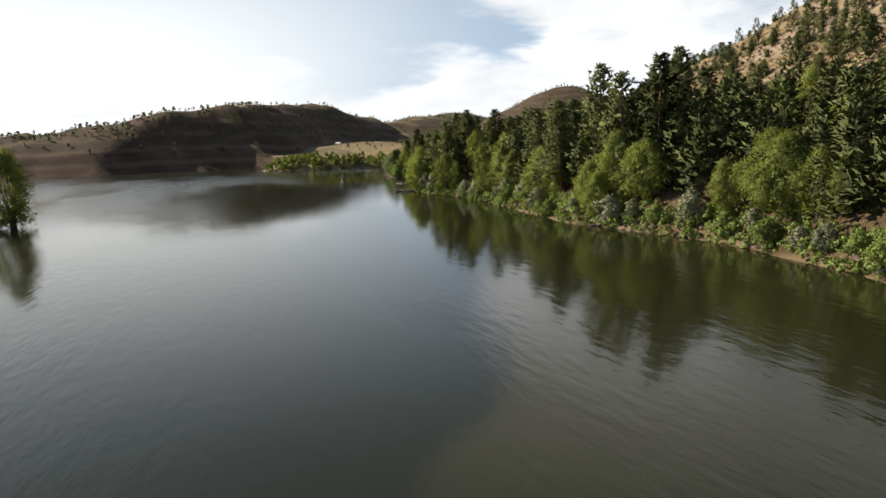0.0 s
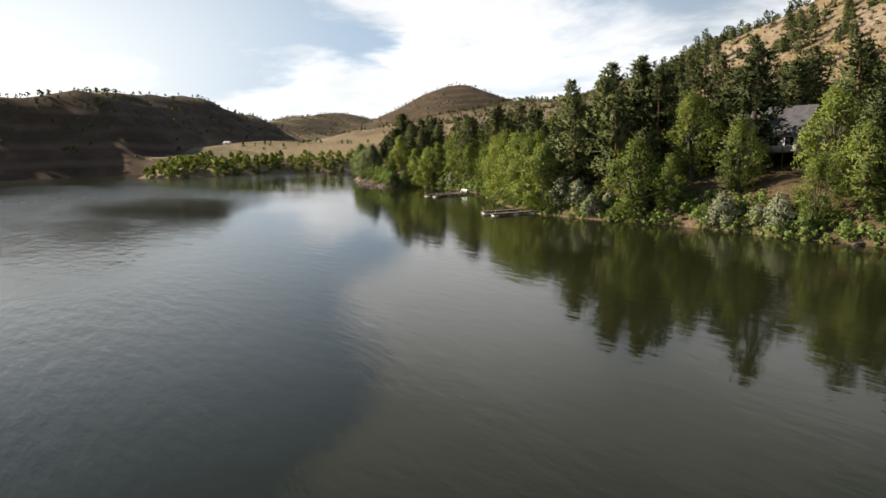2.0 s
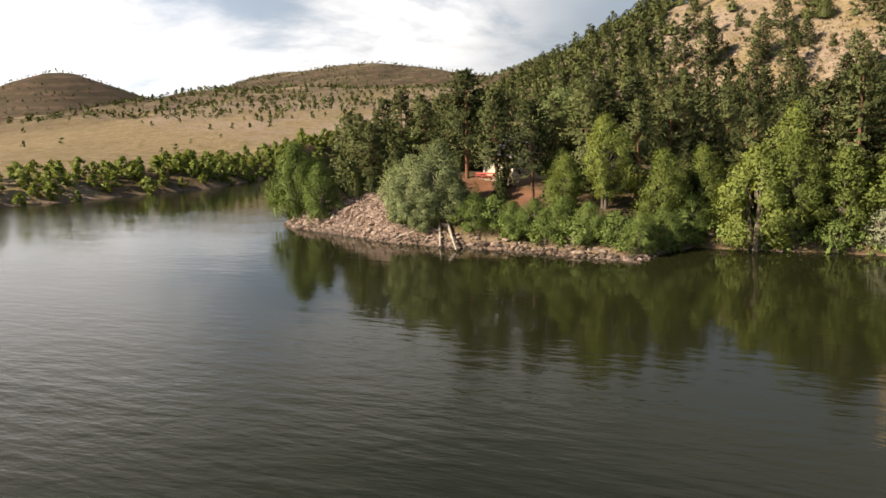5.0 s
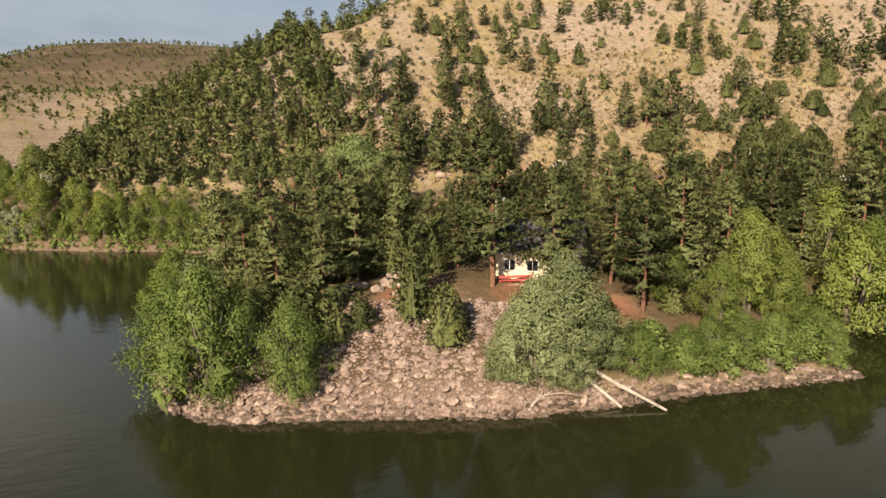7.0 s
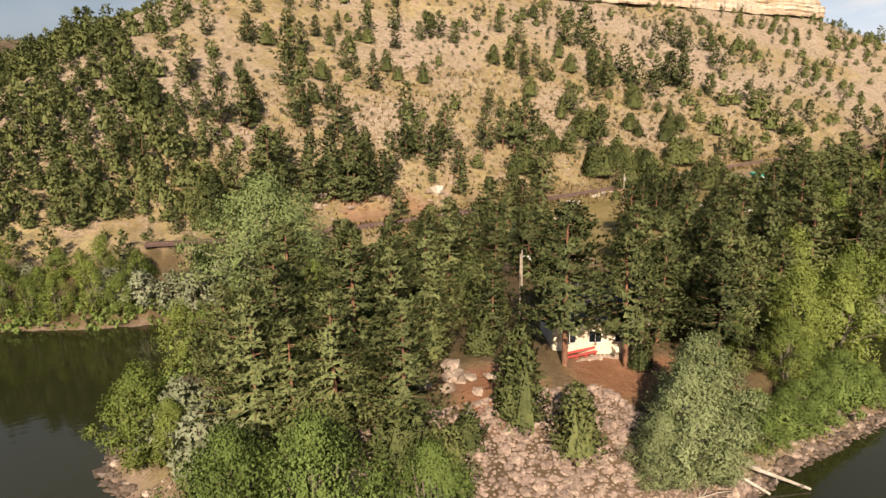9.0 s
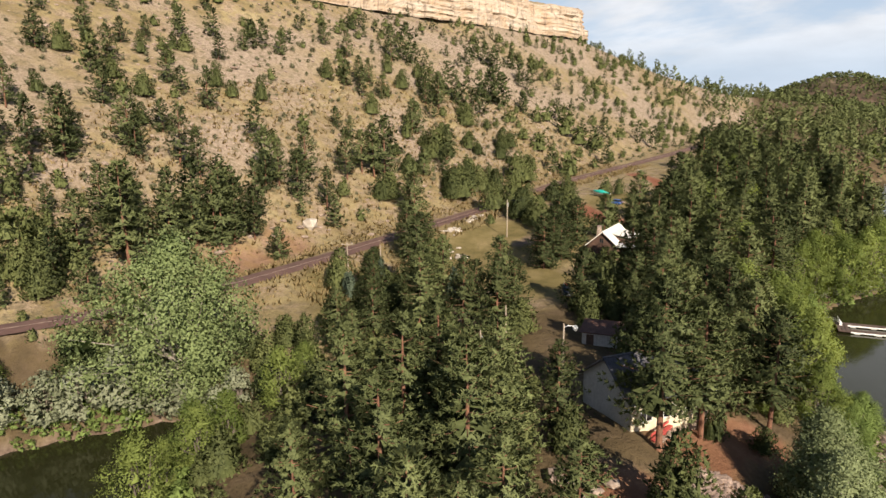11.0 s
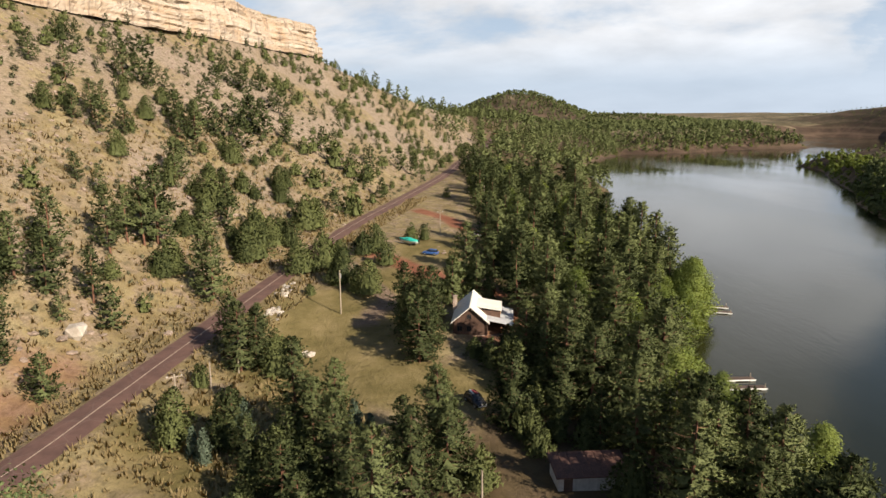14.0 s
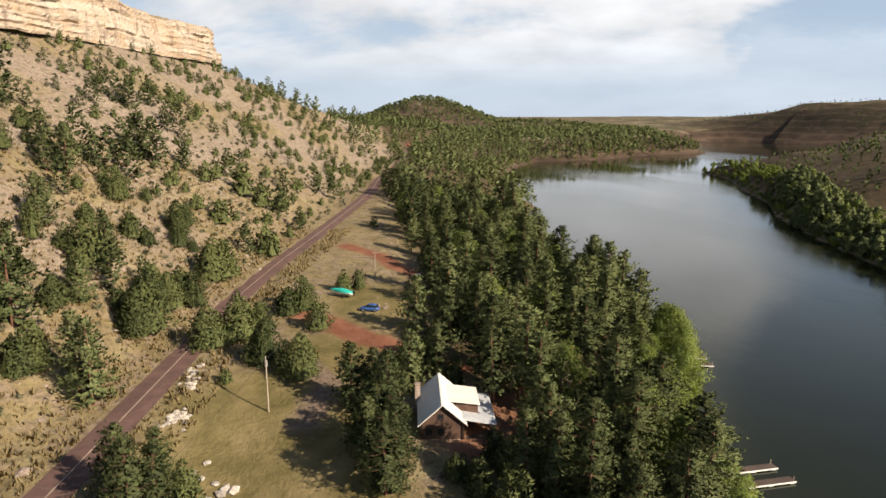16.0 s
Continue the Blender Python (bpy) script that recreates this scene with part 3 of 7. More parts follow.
def build_ground():
    xs, ys = axis(-110, 470, 2.8, 8300), axis(38, 300, 2.8, 8300)
    # twice as fine round the point
    xs = np.sort(np.concatenate([xs, ((xs[1:] + xs[:-1]) / 2)[(xs[1:] > -44) & (xs[:-1] < 48)]]))
    ys = np.sort(np.concatenate([ys, ((ys[1:] + ys[:-1]) / 2)[(ys[1:] > 62) & (ys[:-1] < 140)]]))
    # and finer over the western hills
    xs = np.sort(np.concatenate([xs[(xs < -570) | (xs > -320)], np.arange(-570, -320, 6.5)]))
    ys = np.sort(np.concatenate([ys[(ys < -340) | (ys > -30)], np.arange(-340, -30, 8.0)]))
    gx, gy = np.meshgrid(xs, ys, indexing="ij")
    x, y = gx.ravel(), gy.ravel()
    z = ground(x, y)
    nx, ny = len(xs), len(ys)
    i, j = np.meshgrid(np.arange(nx - 1), np.arange(ny - 1), indexing="ij")
    a = (i * ny + j).ravel()
    faces = np.stack([a, a + ny, a + ny + 1, a + 1], 1)
    me = mesh("ground", np.stack([x, y, z], 1), faces, GROUND, smooth=True)
    s = shore(x, y)
    d = y - (195 - 0.29 * (x - 40))
    meadow = near_any(x, y, [(95, 141, 26), (75, 143, 22), (118, 132, 16), (45, 148, 24), (150, 118, 20), (30, 130, 16), (60, 112, 12), (64, 126, 14)])
    rock = (1 - smooth01(s + lumps(x, y, 5) * 0.4, 0.3, 1.0 + 2.2 * ((x > -38) & (x < 6) & (y < 138)) + 0.8 * ((x >= 6) & (x < 37) & (y < 100)))) * (s > -8) * np.where((x > 40) & (y < 100), 0.35, 1)
    slope = (1 - smooth01(s + 2 * lumps(x, y, 6, 2), 9, 16)) * (x > -34) * (x < 3) * (y < 100)
    rock = np.maximum(rock, slope)
    red = np.maximum(near_any(x, y, [(8, 91, 7), (14, 87, 6), (84, 108, 10), (95, 104, 9), (-6, 96, 6)]), 0.55 * near_any(x, y, [(50, 188, 9), (64, 187, 7), (20, 190, 8)]))
    red = np.maximum(red * 0.8, np.maximum(near_line(x, y, RED_LANE, 4.5), near_line(x, y, RED_LANE_2, 4)))
    tracks = np.maximum(near_line(x, y, TRACK, 3.2), near_line(x, y, DRIVE, 3.5))
    rock = np.maximum(rock, tracks * 0.85)
    litter = np.maximum(forest_zone(x, y), (s > 0) * (s < 16) * (y > 138) * (x < 12)) * 0.85 * (1 - red)
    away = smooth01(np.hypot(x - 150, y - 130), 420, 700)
    # western hills count as far, so the colour holding their shade applies fully
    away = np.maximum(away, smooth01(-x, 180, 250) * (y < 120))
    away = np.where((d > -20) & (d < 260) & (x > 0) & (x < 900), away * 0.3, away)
    hillside = smooth01(d, 5, 30)
    for name, rgb in (("zone", (meadow, rock, red)), ("kind", (litter, away, hillside))):
        att = me.attributes.new(name, "FLOAT_VECTOR", "POINT")
        att.data.foreach_set("vector", np.stack(rgb, 1).astype(np.float32).ravel())
    tagged(new("ground", me), "dry tan grassland and hills round the lake", "ground", kind="structure")
    w = [(-420, -1500, 0), (2300, -1500, 0), (2300, 420, 0), (-420, 420, 0)]
    tagged(new("water", mesh("water", w, [(0, 1, 2, 3)], WATER)), "calm dark green lake water with fine ripples", "lake", kind="structure")


def road_strip(name, lo, hi, lift, mat, first=0, last=None):
    xs = np.arange(-6, 600, 2.0)
    if last is not None:
        xs = xs[(xs >= first) & (xs <= last)]
    ym = np.interp(xs, ROAD[:, 0], ROAD[:, 1])
    k = np.ones(9) / 9
    ym = np.convolve(np.pad(ym, 4, mode="edge"), k, mode="valid")
    dx, dy = np.gradient(xs), np.gradient(ym)
    ln = np.hypot(dx, dy)
    nx, ny = -dy / ln, dx / ln
    z = road_height(xs) + lift
    offs = np.linspace(lo, hi, 5)
    v = [(x + a * o, y + b * o, h - 0.012 * o * o) for x, y, a, b, h in zip(xs, ym, nx, ny, z) for o in offs]
    n = len(offs)
    f = [(i * n + q, i * n + q + 1, (i + 1) * n + q + 1, (i + 1) * n + q) for i in range(len(xs) - 1) for q in range(n - 1)]
    f = [q[::-1] for q in f]
    return mesh(name, v, f, mat)


def build_road():
    m, node = material("worn_red_asphalt")
    pos = node("ShaderNodeNewGeometry").outputs["Position"]
    base = ramp(node, noise_at(node, 0.5, 6, 0.65, pos), [(0.3, (0.088, 0.047, 0.038)), (0.7, (0.16, 0.088, 0.070))])
    grit = noise_at(node, 9.0, 4, 0.7, pos)
    cracks = node("ShaderNodeTexVoronoi", {"Vector": pos, "Scale": 0.35}, feature="DISTANCE_TO_EDGE").outputs[0]
    line = node("ShaderNodeMapRange", {0: cracks, 1: 0.0, 2: 0.02, 3: 0.5, 4: 0.0}).outputs[0]
    col = mixed(node, line, base, (0.17, 0.12, 0.10))
    bmp = node("ShaderNodeBump", {"Strength": 0.3, "Distance": 0.02, "Height": grit}).outputs[0]
    p = node("ShaderNodeBsdfPrincipled", {"Base Color": col, "Roughness": 0.9, "Normal": bmp})
    node("ShaderNodeOutputMaterial", {0: p.outputs[0]})
    road = tagged(new("road", road_strip("road", -3.1, 3.1, 0.06, m)), "narrow reddish asphalt road with a worn pale middle line", "road", kind="structure")
    paint = plain("worn_line_paint", (0.25, 0.17, 0.13), (0.50, 0.40, 0.31), 0.8, 2.0, 0.2)
    part("middle_line", road_strip("middle_line", -0.12, 0.12, 0.085, paint), road, "worn pale centre line")


build_ground()
build_road()



# ---- plants ----
def blades_of(rng, a, b, c, soft):
    """Triangles a-b-c turned to face outwards, with normals that follow the crown's surface."""
    face = np.cross(b - a, c - a)
    face /= np.linalg.norm(face, axis=1)[:, None] + 1e-9
    soft = soft / (np.linalg.norm(soft, axis=1)[:, None] + 1e-9)
    turn = ((face * soft).sum(1) < 0)[:, None]
    a, b = np.where(turn, b, a), np.where(turn, a, b)
    face = np.where(turn, -face, face)
    n = soft + face * 0.22 + rng.normal(size=face.shape) * 0.06
    n /= np.linalg.norm(n, axis=1)[:, None] + 1e-9
    v = np.stack([a, b, c], 1).reshape(-1, 3)
    return v, np.arange(len(v)).reshape(-1, 3), np.repeat(n, 3, 0)


def grass_tuft(seed):
    """A few stalks that spread from the ground, lit like the ground they stand on."""
    rng = np.random.default_rng(seed)
    n = 9
    foot = np.stack([rng.uniform(-0.3, 0.3, n), rng.uniform(-0.3, 0.3, n), np.zeros(n)], 1)
    d = rng.normal(size=(n, 3)) * 0.38 + (0, 0, 1)
    w = np.cross(d, rng.normal(size=(n, 3)))
    w /= np.linalg.norm(w, axis=1)[:, None]
    k = rng.uniform(0.35, 0.65, n)[:, None]
    return blades_of(rng, foot + w * 0.10, foot - w * 0.10, foot + d * k, np.repeat([[0.0, 0.0, 1.0]], n, 0))


def tufts(rng, centres, size, each, up, thin, outward, soft):
    """Sprays of pointed blades round many spots at once."""
    c = np.repeat(np.asarray(centres, float), each, 0)
    n = len(c)
    d = rng.normal(size=(n, 3))
    d[:, 2] += up
    d += np.repeat(outward, each, 0)
    d /= np.linalg.norm(d, axis=1)[:, None]
    w = np.cross(d, rng.normal(size=(n, 3)))
    w /= np.linalg.norm(w, axis=1)[:, None]
    k = (size * rng.uniform(0.7, 1.3, n))[:, None]
    return blades_of(rng, c - d * k * 0.2 + w * k * thin, c - d * k * 0.2 - w * k * thin, c + d * k, np.repeat(soft, each, 0) + d * 0.22)


def leaves(rng, spots, size, facing):
    """Small pointed leaf sprays at the given spots, turned roughly the way they face."""
    n = len(spots)
    face = facing + rng.normal(size=(n, 3)) * 1.2
    d = np.cross(face, rng.normal(size=(n, 3)))
    d /= np.linalg.norm(d, axis=1)[:, None] + 1e-9
    w = np.cross(face, d)
    w /= np.linalg.norm(w, axis=1)[:, None] + 1e-9
    k = (size * rng.uniform(0.55, 1.25, n))[:, None]
    return blades_of(rng, spots - d * k * 0.5 + w * k * 0.45, spots - d * k * 0.5 - w * k * 0.45, spots + d * k * 0.7, facing)


def with_heart(rng, crown, a, b, c, soft):
    """A crown with large unseen blades added inside to block light and deepen its shade."""
    v, f, n = crown
    hv, hf, hn = blades_of(rng, np.asarray(a, float), np.asarray(b, float), np.asarray(c, float), np.asarray(soft, float))
    return np.concatenate([v, hv]), np.concatenate([f, hf + len(v)]), np.concatenate([n, hn])


def pine_shapes(seed, tall=16.0, wide=3.4, first=0.22, branches=52, sprays=13, sparse=0.0, blade=1.0, each=3, thin=0.22, limbs=True):
    """Trunk with limbs, and crown, of a ponderosa pine: flat layered boughs round a straight stem."""
    rng = np.random.default_rng(seed)
    lean = rng.normal(size=2) * 0.25
    def stem(u):
        return np.array([lean[0] * math.sin(u * 2.2), lean[1] * math.sin(u * 1.7), u * tall])
    us = np.linspace(0, 1, 7 if limbs else 4)
    wood = [tube([stem(u) - (np.array([0, 0, 0.5]) if u == 0 else 0) for u in us], 0.30 * (1.02 - us) ** 0.8 * tall / 16 + 0.02, 7 if limbs else 5)]
    spots, ways, softs, heart = [], [], [], []
    for i in range(branches):
        u = first + (1 - first) * ((i + rng.uniform(0, 1)) / branches) ** 0.92
        if rng.uniform() < sparse:
            continue
        t = (u - first) / (1 - first)
        reach = wide * (0.6 + 0.4 * min(1, t / 0.18)) * (1.0 - t) ** 0.66 * rng.uniform(0.68, 1.08) + 0.3
        a = i * 2.4 + rng.normal() * 0.5
        rise = rng.uniform(-0.18, 0.16) + 0.45 * t
        root, out = stem(u), np.array([math.cos(a), math.sin(a), rise])
        sag = np.array([0, 0, -0.10 * reach])
        if limbs and reach > 1.0 and i % 2:
            wood.append(tube([root, root + out * reach * 0.5 + sag, root + out * reach], [0.07, 0.045, 0.012], 3))
        n = max(1, int(round(sprays * min(1.0, 0.35 + reach / wide))))
        k = rng.uniform(0.25, 1.05, n)[:, None]
        c = root + out * reach * k + sag * np.sin(k * 3) + rng.normal(size=(n, 3)) * (0.16 + 0.20 * reach * k / 2.2) * (1, 1, 0.75)
        spots.append(c)
        ways.append(np.repeat([[out[0] * 1.5, out[1] * 1.5, 0.3]], n, 0))
        side = np.array([-out[1], out[0], 0.0]) * reach * 0.22
        drop = np.array([0, 0, -0.10 * reach])
        heart.append((root, root + out * reach * 0.46 + side + drop, root + out * reach * 0.46 - side + drop, (out[0], out[1], 0.5)))
        # each bough is a pad of needles: round on top, turned out from the stem
        middle = root + out * reach * 0.55
        pad = (c - middle) * (0.5, 0.5, 1.4) / max(reach, 0.6)
        softs.append(np.repeat([[out[0], out[1], 0.35 + 0.5 * t]], n, 0) + pad)
    spots.append(stem(0.98)[None])
    ways.append(np.array([[0, 0, 1.5]]))
    softs.append(np.array([[0, 0, 1.0]]))
    wv, wf = joined(wood)
    crown = tufts(rng, np.concatenate(spots), 0.62 * blade, each, 0.45, thin, np.concatenate(ways), np.concatenate(softs))
    return (wv, wf), with_heart(rng, crown, *zip(*heart))


def broadleaf_shapes(seed, tall=14.0, wide=4.6, low=0.12, clumps=34, each=62, size=0.62, stems=3, lump=(0.22, 0.40)):
    """Trunk with limbs, and crown, of a cottonwood, willow or shrub."""
    rng = np.random.default_rng(seed)
    wood, spots, facing, mids = [], [], [], []
    lop = rng.uniform(0, 6.3)
    for i in range(clumps):
        u = low + (1 - low) * (i + rng.uniform()) / clumps
        t = (u - low) / (1 - low)
        a = i * 2.39996 + rng.normal() * 0.45
        r = wide * (math.sin(min(1, 0.16 + t * 0.9) * math.pi) ** 0.62) * rng.uniform(0.35, 1.0) * (1 + 0.25 * math.sin(a + lop + 2 * t))
        mids.append(np.array([r * math.cos(a), r * math.sin(a), u * tall * 0.95]))
    for c in mids:
        big = wide * rng.uniform(*lump)
        n = int(each * rng.uniform(0.7, 1.3))
        d = rng.normal(size=(n, 3))
        d[:, 2] += 0.25
        d /= np.linalg.norm(d, axis=1)[:, None]
        spots.append(c + d * (1, 1, 0.8) * big * (rng.uniform(0.3, 1.0, n) ** 0.45)[:, None] + rng.normal(size=(n, 3)) * 0.05 * wide)
        whole = c - (0, 0, tall * 0.5 * (1 + low))
        facing.append(d + (0, 0, 0.25) + 0.75 * whole / (np.linalg.norm(whole * (1, 1, 0.7)) + 0.3 * wide))
    for k in range(stems):
        a = 2 * math.pi * k / stems + rng.uniform(0, 1)
        foot = np.array([math.cos(a), math.sin(a), 0]) * 0.3
        top = np.array([math.cos(a) * wide * 0.35, math.sin(a) * wide * 0.35, tall * rng.uniform(0.55, 0.8)])
        wood.append(tube([foot - (0, 0, 0.5), foot * 1.5 + (0, 0, tall * 0.2), (foot + top) / 2, top], [0.32, 0.24, 0.15, 0.05], 6))
    for c in mids[::2]:
        root = np.array([c[0] * 0.25, c[1] * 0.25, max(0.5, c[2] * 0.6)])
        wood.append(tube([root, (root + c) / 2 + (0, 0, 0.2), c], [0.10, 0.06, 0.015], 3))
    heart = []
    for c in mids:
        for _ in range(3):
            k = rng.normal(size=(3, 3)) * min(wide * lump[1] * 0.30, 0.45)
            heart.append((c * 0.88 + k[0], c * 0.88 + k[1], c * 0.88 + k[2], c * (1, 1, 0) + (0, 0, 0.3 * wide)))
    wv, wf = joined(wood)
    return (wv, wf), with_heart(rng, leaves(rng, np.concatenate(spots), size, np.concatenate(facing)), *zip(*heart))


def juniper_shapes(seed, tall=5.0, wide=1.9, sprays=420, lobes=6, blade=1.0, each=3):
    """Short trunk and dense, upswept crown of a juniper."""
    rng = np.random.default_rng(seed)
    heads = [(rng.uniform(0, 0.5) * wide * math.cos(k * 2.4), rng.uniform(0.1, 0.5) * wide * math.sin(k * 2.4), tall * rng.uniform(0.62, 1.0), wide * rng.uniform(0.45, 0.75)) for k in range(lobes)]
    heads[0] = (0, 0, tall, wide * 0.75)
    h = np.array(heads)[np.arange(sprays) % lobes]
    t = rng.uniform(0.02, 1.0, sprays)
    a = rng.uniform(0, 2 * math.pi, sprays)
    r = h[:, 3] * (1 - t ** 1.7) ** 0.7 * rng.uniform(0.65, 1.05, sprays) * (0.75 + 0.25 * np.minimum(1, t * 5)) * (1 + 0.22 * np.sin(a * 3 + t * 9))
    c = np.stack([h[:, 0] + r * np.cos(a), h[:, 1] + r * np.sin(a), 0.15 + t * h[:, 2] * 0.96], 1)
    way = np.stack([np.cos(a), np.sin(a), np.full(sprays, 0.5)], 1) * 0.7
    wood = [tube([(0, 0, -0.4), (0.05, 0, tall * 0.3), (0, 0.05, tall * 0.7)], [0.16, 0.12, 0.04], 6)]
    wv, wf = joined(wood)
    lobe = np.stack([np.cos(a), np.sin(a), 0.25 + 0.9 * t], 1)
    heart = []
    for hx, hy, top, r in heads:
        for k in range(5):
            w = k * 1.257 + rng.uniform(0, 1)
            p, q = (np.array([hx + 0.45 * r * math.cos(w + o), hy + 0.45 * r * math.sin(w + o), 0.08 * tall]) for o in (0, 1.4))
            heart.append((p, q, (hx, hy, top * 0.70), (math.cos(w + 0.7), math.sin(w + 0.7), 0.3)))
    return (wv, wf), with_heart(rng, tufts(rng, c, 0.44 * blade, each, 0.4, 0.28, way, lobe + 0.4 * np.stack([c[:, 0], c[:, 1], 0 * t], 1) / wide), *zip(*heart))


PLANTS = {}


def plant_kind(key, name, shapes, bark, leaf, label, category, group, crown="crown"):
    """Keeps the two meshes of a plant, ready to be set out."""
    (wv, wf), (cv, cf, cn) = shapes
    PLANTS[key] = dict(name=name, trunk=mesh("trunk", wv, wf, bark, smooth=True), crown=mesh(crown, cv, cf, leaf, normals=cn),
                       label=label, category=category, group=group, first=None, crown_name=crown)


def plant(key, x, y, size=1.0, turn=None, label="", z=None, stretch=1.0):
    k = PLANTS[key]
    rng = random.Random(hash((round(x * 10), round(y * 10))))
    turn = rng.uniform(0, 360) if turn is None else turn
    z = float(ground(x, y)) - 0.05 if z is None else z
    m = at(x, y, z, turn, (size, size, size * stretch))
    if k["first"] is None:
        ob = thing(k["name"], Matrix.Identity(4), k["label"], k["category"], k["group"])
        part("trunk", k["trunk"], ob)
        part(k["crown_name"], k["crown"], ob)
        k["first"] = ob
        ob.matrix_basis = m
        return ob
    ob = copy_thing(k["first"], Matrix.Identity(4))
    ob.matrix_basis = m
    if label:
        ob["label"] = label
    return ob


PINE_FORMS = [(16, 5.6, 0.07, 0.0), (17, 5.3, 0.12, 0.03), (14, 5.6, 0.05, 0.0), (18, 5.7, 0.18, 0.04), (12, 5.0, 0.03, 0.0), (17, 4.6, 0.24, 0.04)]
for n, (tall, wide, first, sparse) in enumerate(PINE_FORMS):
    plant_kind(f"pine{n}", "pine_tree", pine_shapes(10 + n, tall, wide, first, 92, 18, sparse, 0.66, 9, 0.20), BARK_RED, PINE, "tall ponderosa pine with green needles and reddish trunk", "pine tree", "ponderosa pines")
    plant_kind(f"farpine{n}", "pine_tree", pine_shapes(10 + n, tall, wide, first, 76, 11, sparse, 0.98, 5, 0.22, False), BARK_RED, PINE, "ponderosa pine with dark green needles on dry ground", "pine tree", "ponderosa pines")
plant_kind("broadpine", "pine_tree", pine_shapes(19, 17, 6.6, 0.27, 96, 22, 0.02, 0.70, 9, 0.20), BARK_RED, PINE, "big broad ponderosa pine with a bare reddish lower trunk", "pine tree", "ponderosa pines")
for n, (tall, wide, low, cl) in enumerate([(14, 4.6, 0.10, 58), (15, 4.0, 0.16, 52), (11, 4.4, 0.08, 50), (9, 3.4, 0.05, 40)]):
    plant_kind(f"cotton{n}", "cottonwood_tree", broadleaf_shapes(30 + n, tall, wide, low, cl + 14, 225, 0.21, lump=(0.20, 0.40)), BARK_GREY, COTTONWOOD, "leafy bright green cottonwood on the lake shore", "tree", "cottonwoods on the shore")
for n, (tall, wide, low, cl) in enumerate([(14, 4.8, 0.06, 36), (11, 4.4, 0.05, 32), (9, 3.8, 0.04, 28)]):
    plant_kind(f"shoretree{n}", "cottonwood_tree", broadleaf_shapes(40 + n, tall, wide, low, cl + 8, 150, 0.26), BARK_GREY, COTTONWOOD, "leafy bright green cottonwood at the water's edge", "tree", "cottonwoods on the shore")
for n in range(2):
    plant_kind(f"willow{n}", "willow_bush", broadleaf_shapes(50 + n, 3.6, 2.6, 0.04, 28, 75, 0.27, 4), BARK_GREY, WILLOW, "low bright green willow bush at the waterside", "bush", "willow bushes")
for n in range(2):
    plant_kind(f"bigwillow{n}", "willow_thicket", broadleaf_shapes(54 + n, 7.0, 4.4, 0.01, 76, 250, 0.135, 5, (0.15, 0.30)), BARK_GREY, WILLOW, "dense green willow thicket down to the water", "willow", "willow thickets")
    plant_kind(f"olive{n}", "russian_olive", broadleaf_shapes(60 + n, 5.0, 2.8, 0.05, 28, 60, 0.32, 3), BARK_GREY, OLIVE, "silvery grey-green leafy shrub near the water", "shrub", "silvery shrubs")
for n, (tall, wide) in enumerate([(5.0, 2.9), (4.4, 3.2), (6.0, 2.7)]):
    plant_kind(f"juniper{n}", "juniper", juniper_shapes(70 + n, tall, wide, 800, 6, 0.75), BARK_GREY, JUNIPER, "dark green juniper on dry grassy ground", "juniper", "junipers on the slope")
    plant_kind(f"talljuniper{n}", "juniper", juniper_shapes(75 + n, tall * 1.7, wide * 1.35, 1400, 8, 0.9), BARK_GREY, JUNIPER, "tall full juniper with dark green foliage", "juniper", "tall junipers")
plant_kind("great", "cottonwood_tree", broadleaf_shapes(38, 16, 9.0, 0.03, 130, 310, 0.24, 5, (0.14, 0.26)), BARK_PALE, GREAT, "very broad green cottonwood with pale limbs", "tree", "cottonwoods on the shore")
plant_kind("silver", "willow_tree", broadleaf_shapes(39, 12, 5.4, 0.01, 84, 320, 0.20, 4, (0.16, 0.30)), BARK_PALE, SILVER_WILLOW, "leaning grey-green willow tree above the rubble shore", "willow", "willow thickets")
plant_kind("spruce", "blue_spruce", juniper_shapes(80, 7.0, 2.0, 620, 3, 0.85), BARK_GREY, BLUE_SPRUCE, "pale blue-green spruce beside the meadow", "spruce", "blue spruces")


def merged(name, label, category, leaf, shapes, places):
    """Many small plants or stones as one mesh: places are (x, y, z, turn, size)."""
    vs, fs, ns, n = [], [], [], 0
    for i, (x, y, z, turn, size) in enumerate(places):
        v, f, *soft = shapes[i % len(shapes)]
        c, s = math.cos(turn), math.sin(turn)
        r = np.array([[c, s, 0], [-s, c, 0], [0, 0, 1]])
        vs.append(v @ r * size + (x, y, z))
        fs.append(f + n)
        if soft:
            ns.append(soft[0] @ r)
        n += len(v)
    if vs:
        tagged(new(name, mesh(name, np.concatenate(vs), np.concatenate(fs), leaf, normals=np.concatenate(ns) if ns else None)), label, category, kind="stuff")


def strewn(rng, spots, least, most, lift=0.0):
    """Places on the ground for merged(), with chance turns and sizes."""
    x, y = np.array(spots).T
    return list(zip(x, y, np.maximum(ground(x, y), -0.3) + lift, rng.uniform(0, 6.3, len(x)), rng.uniform(least, most, len(x))))


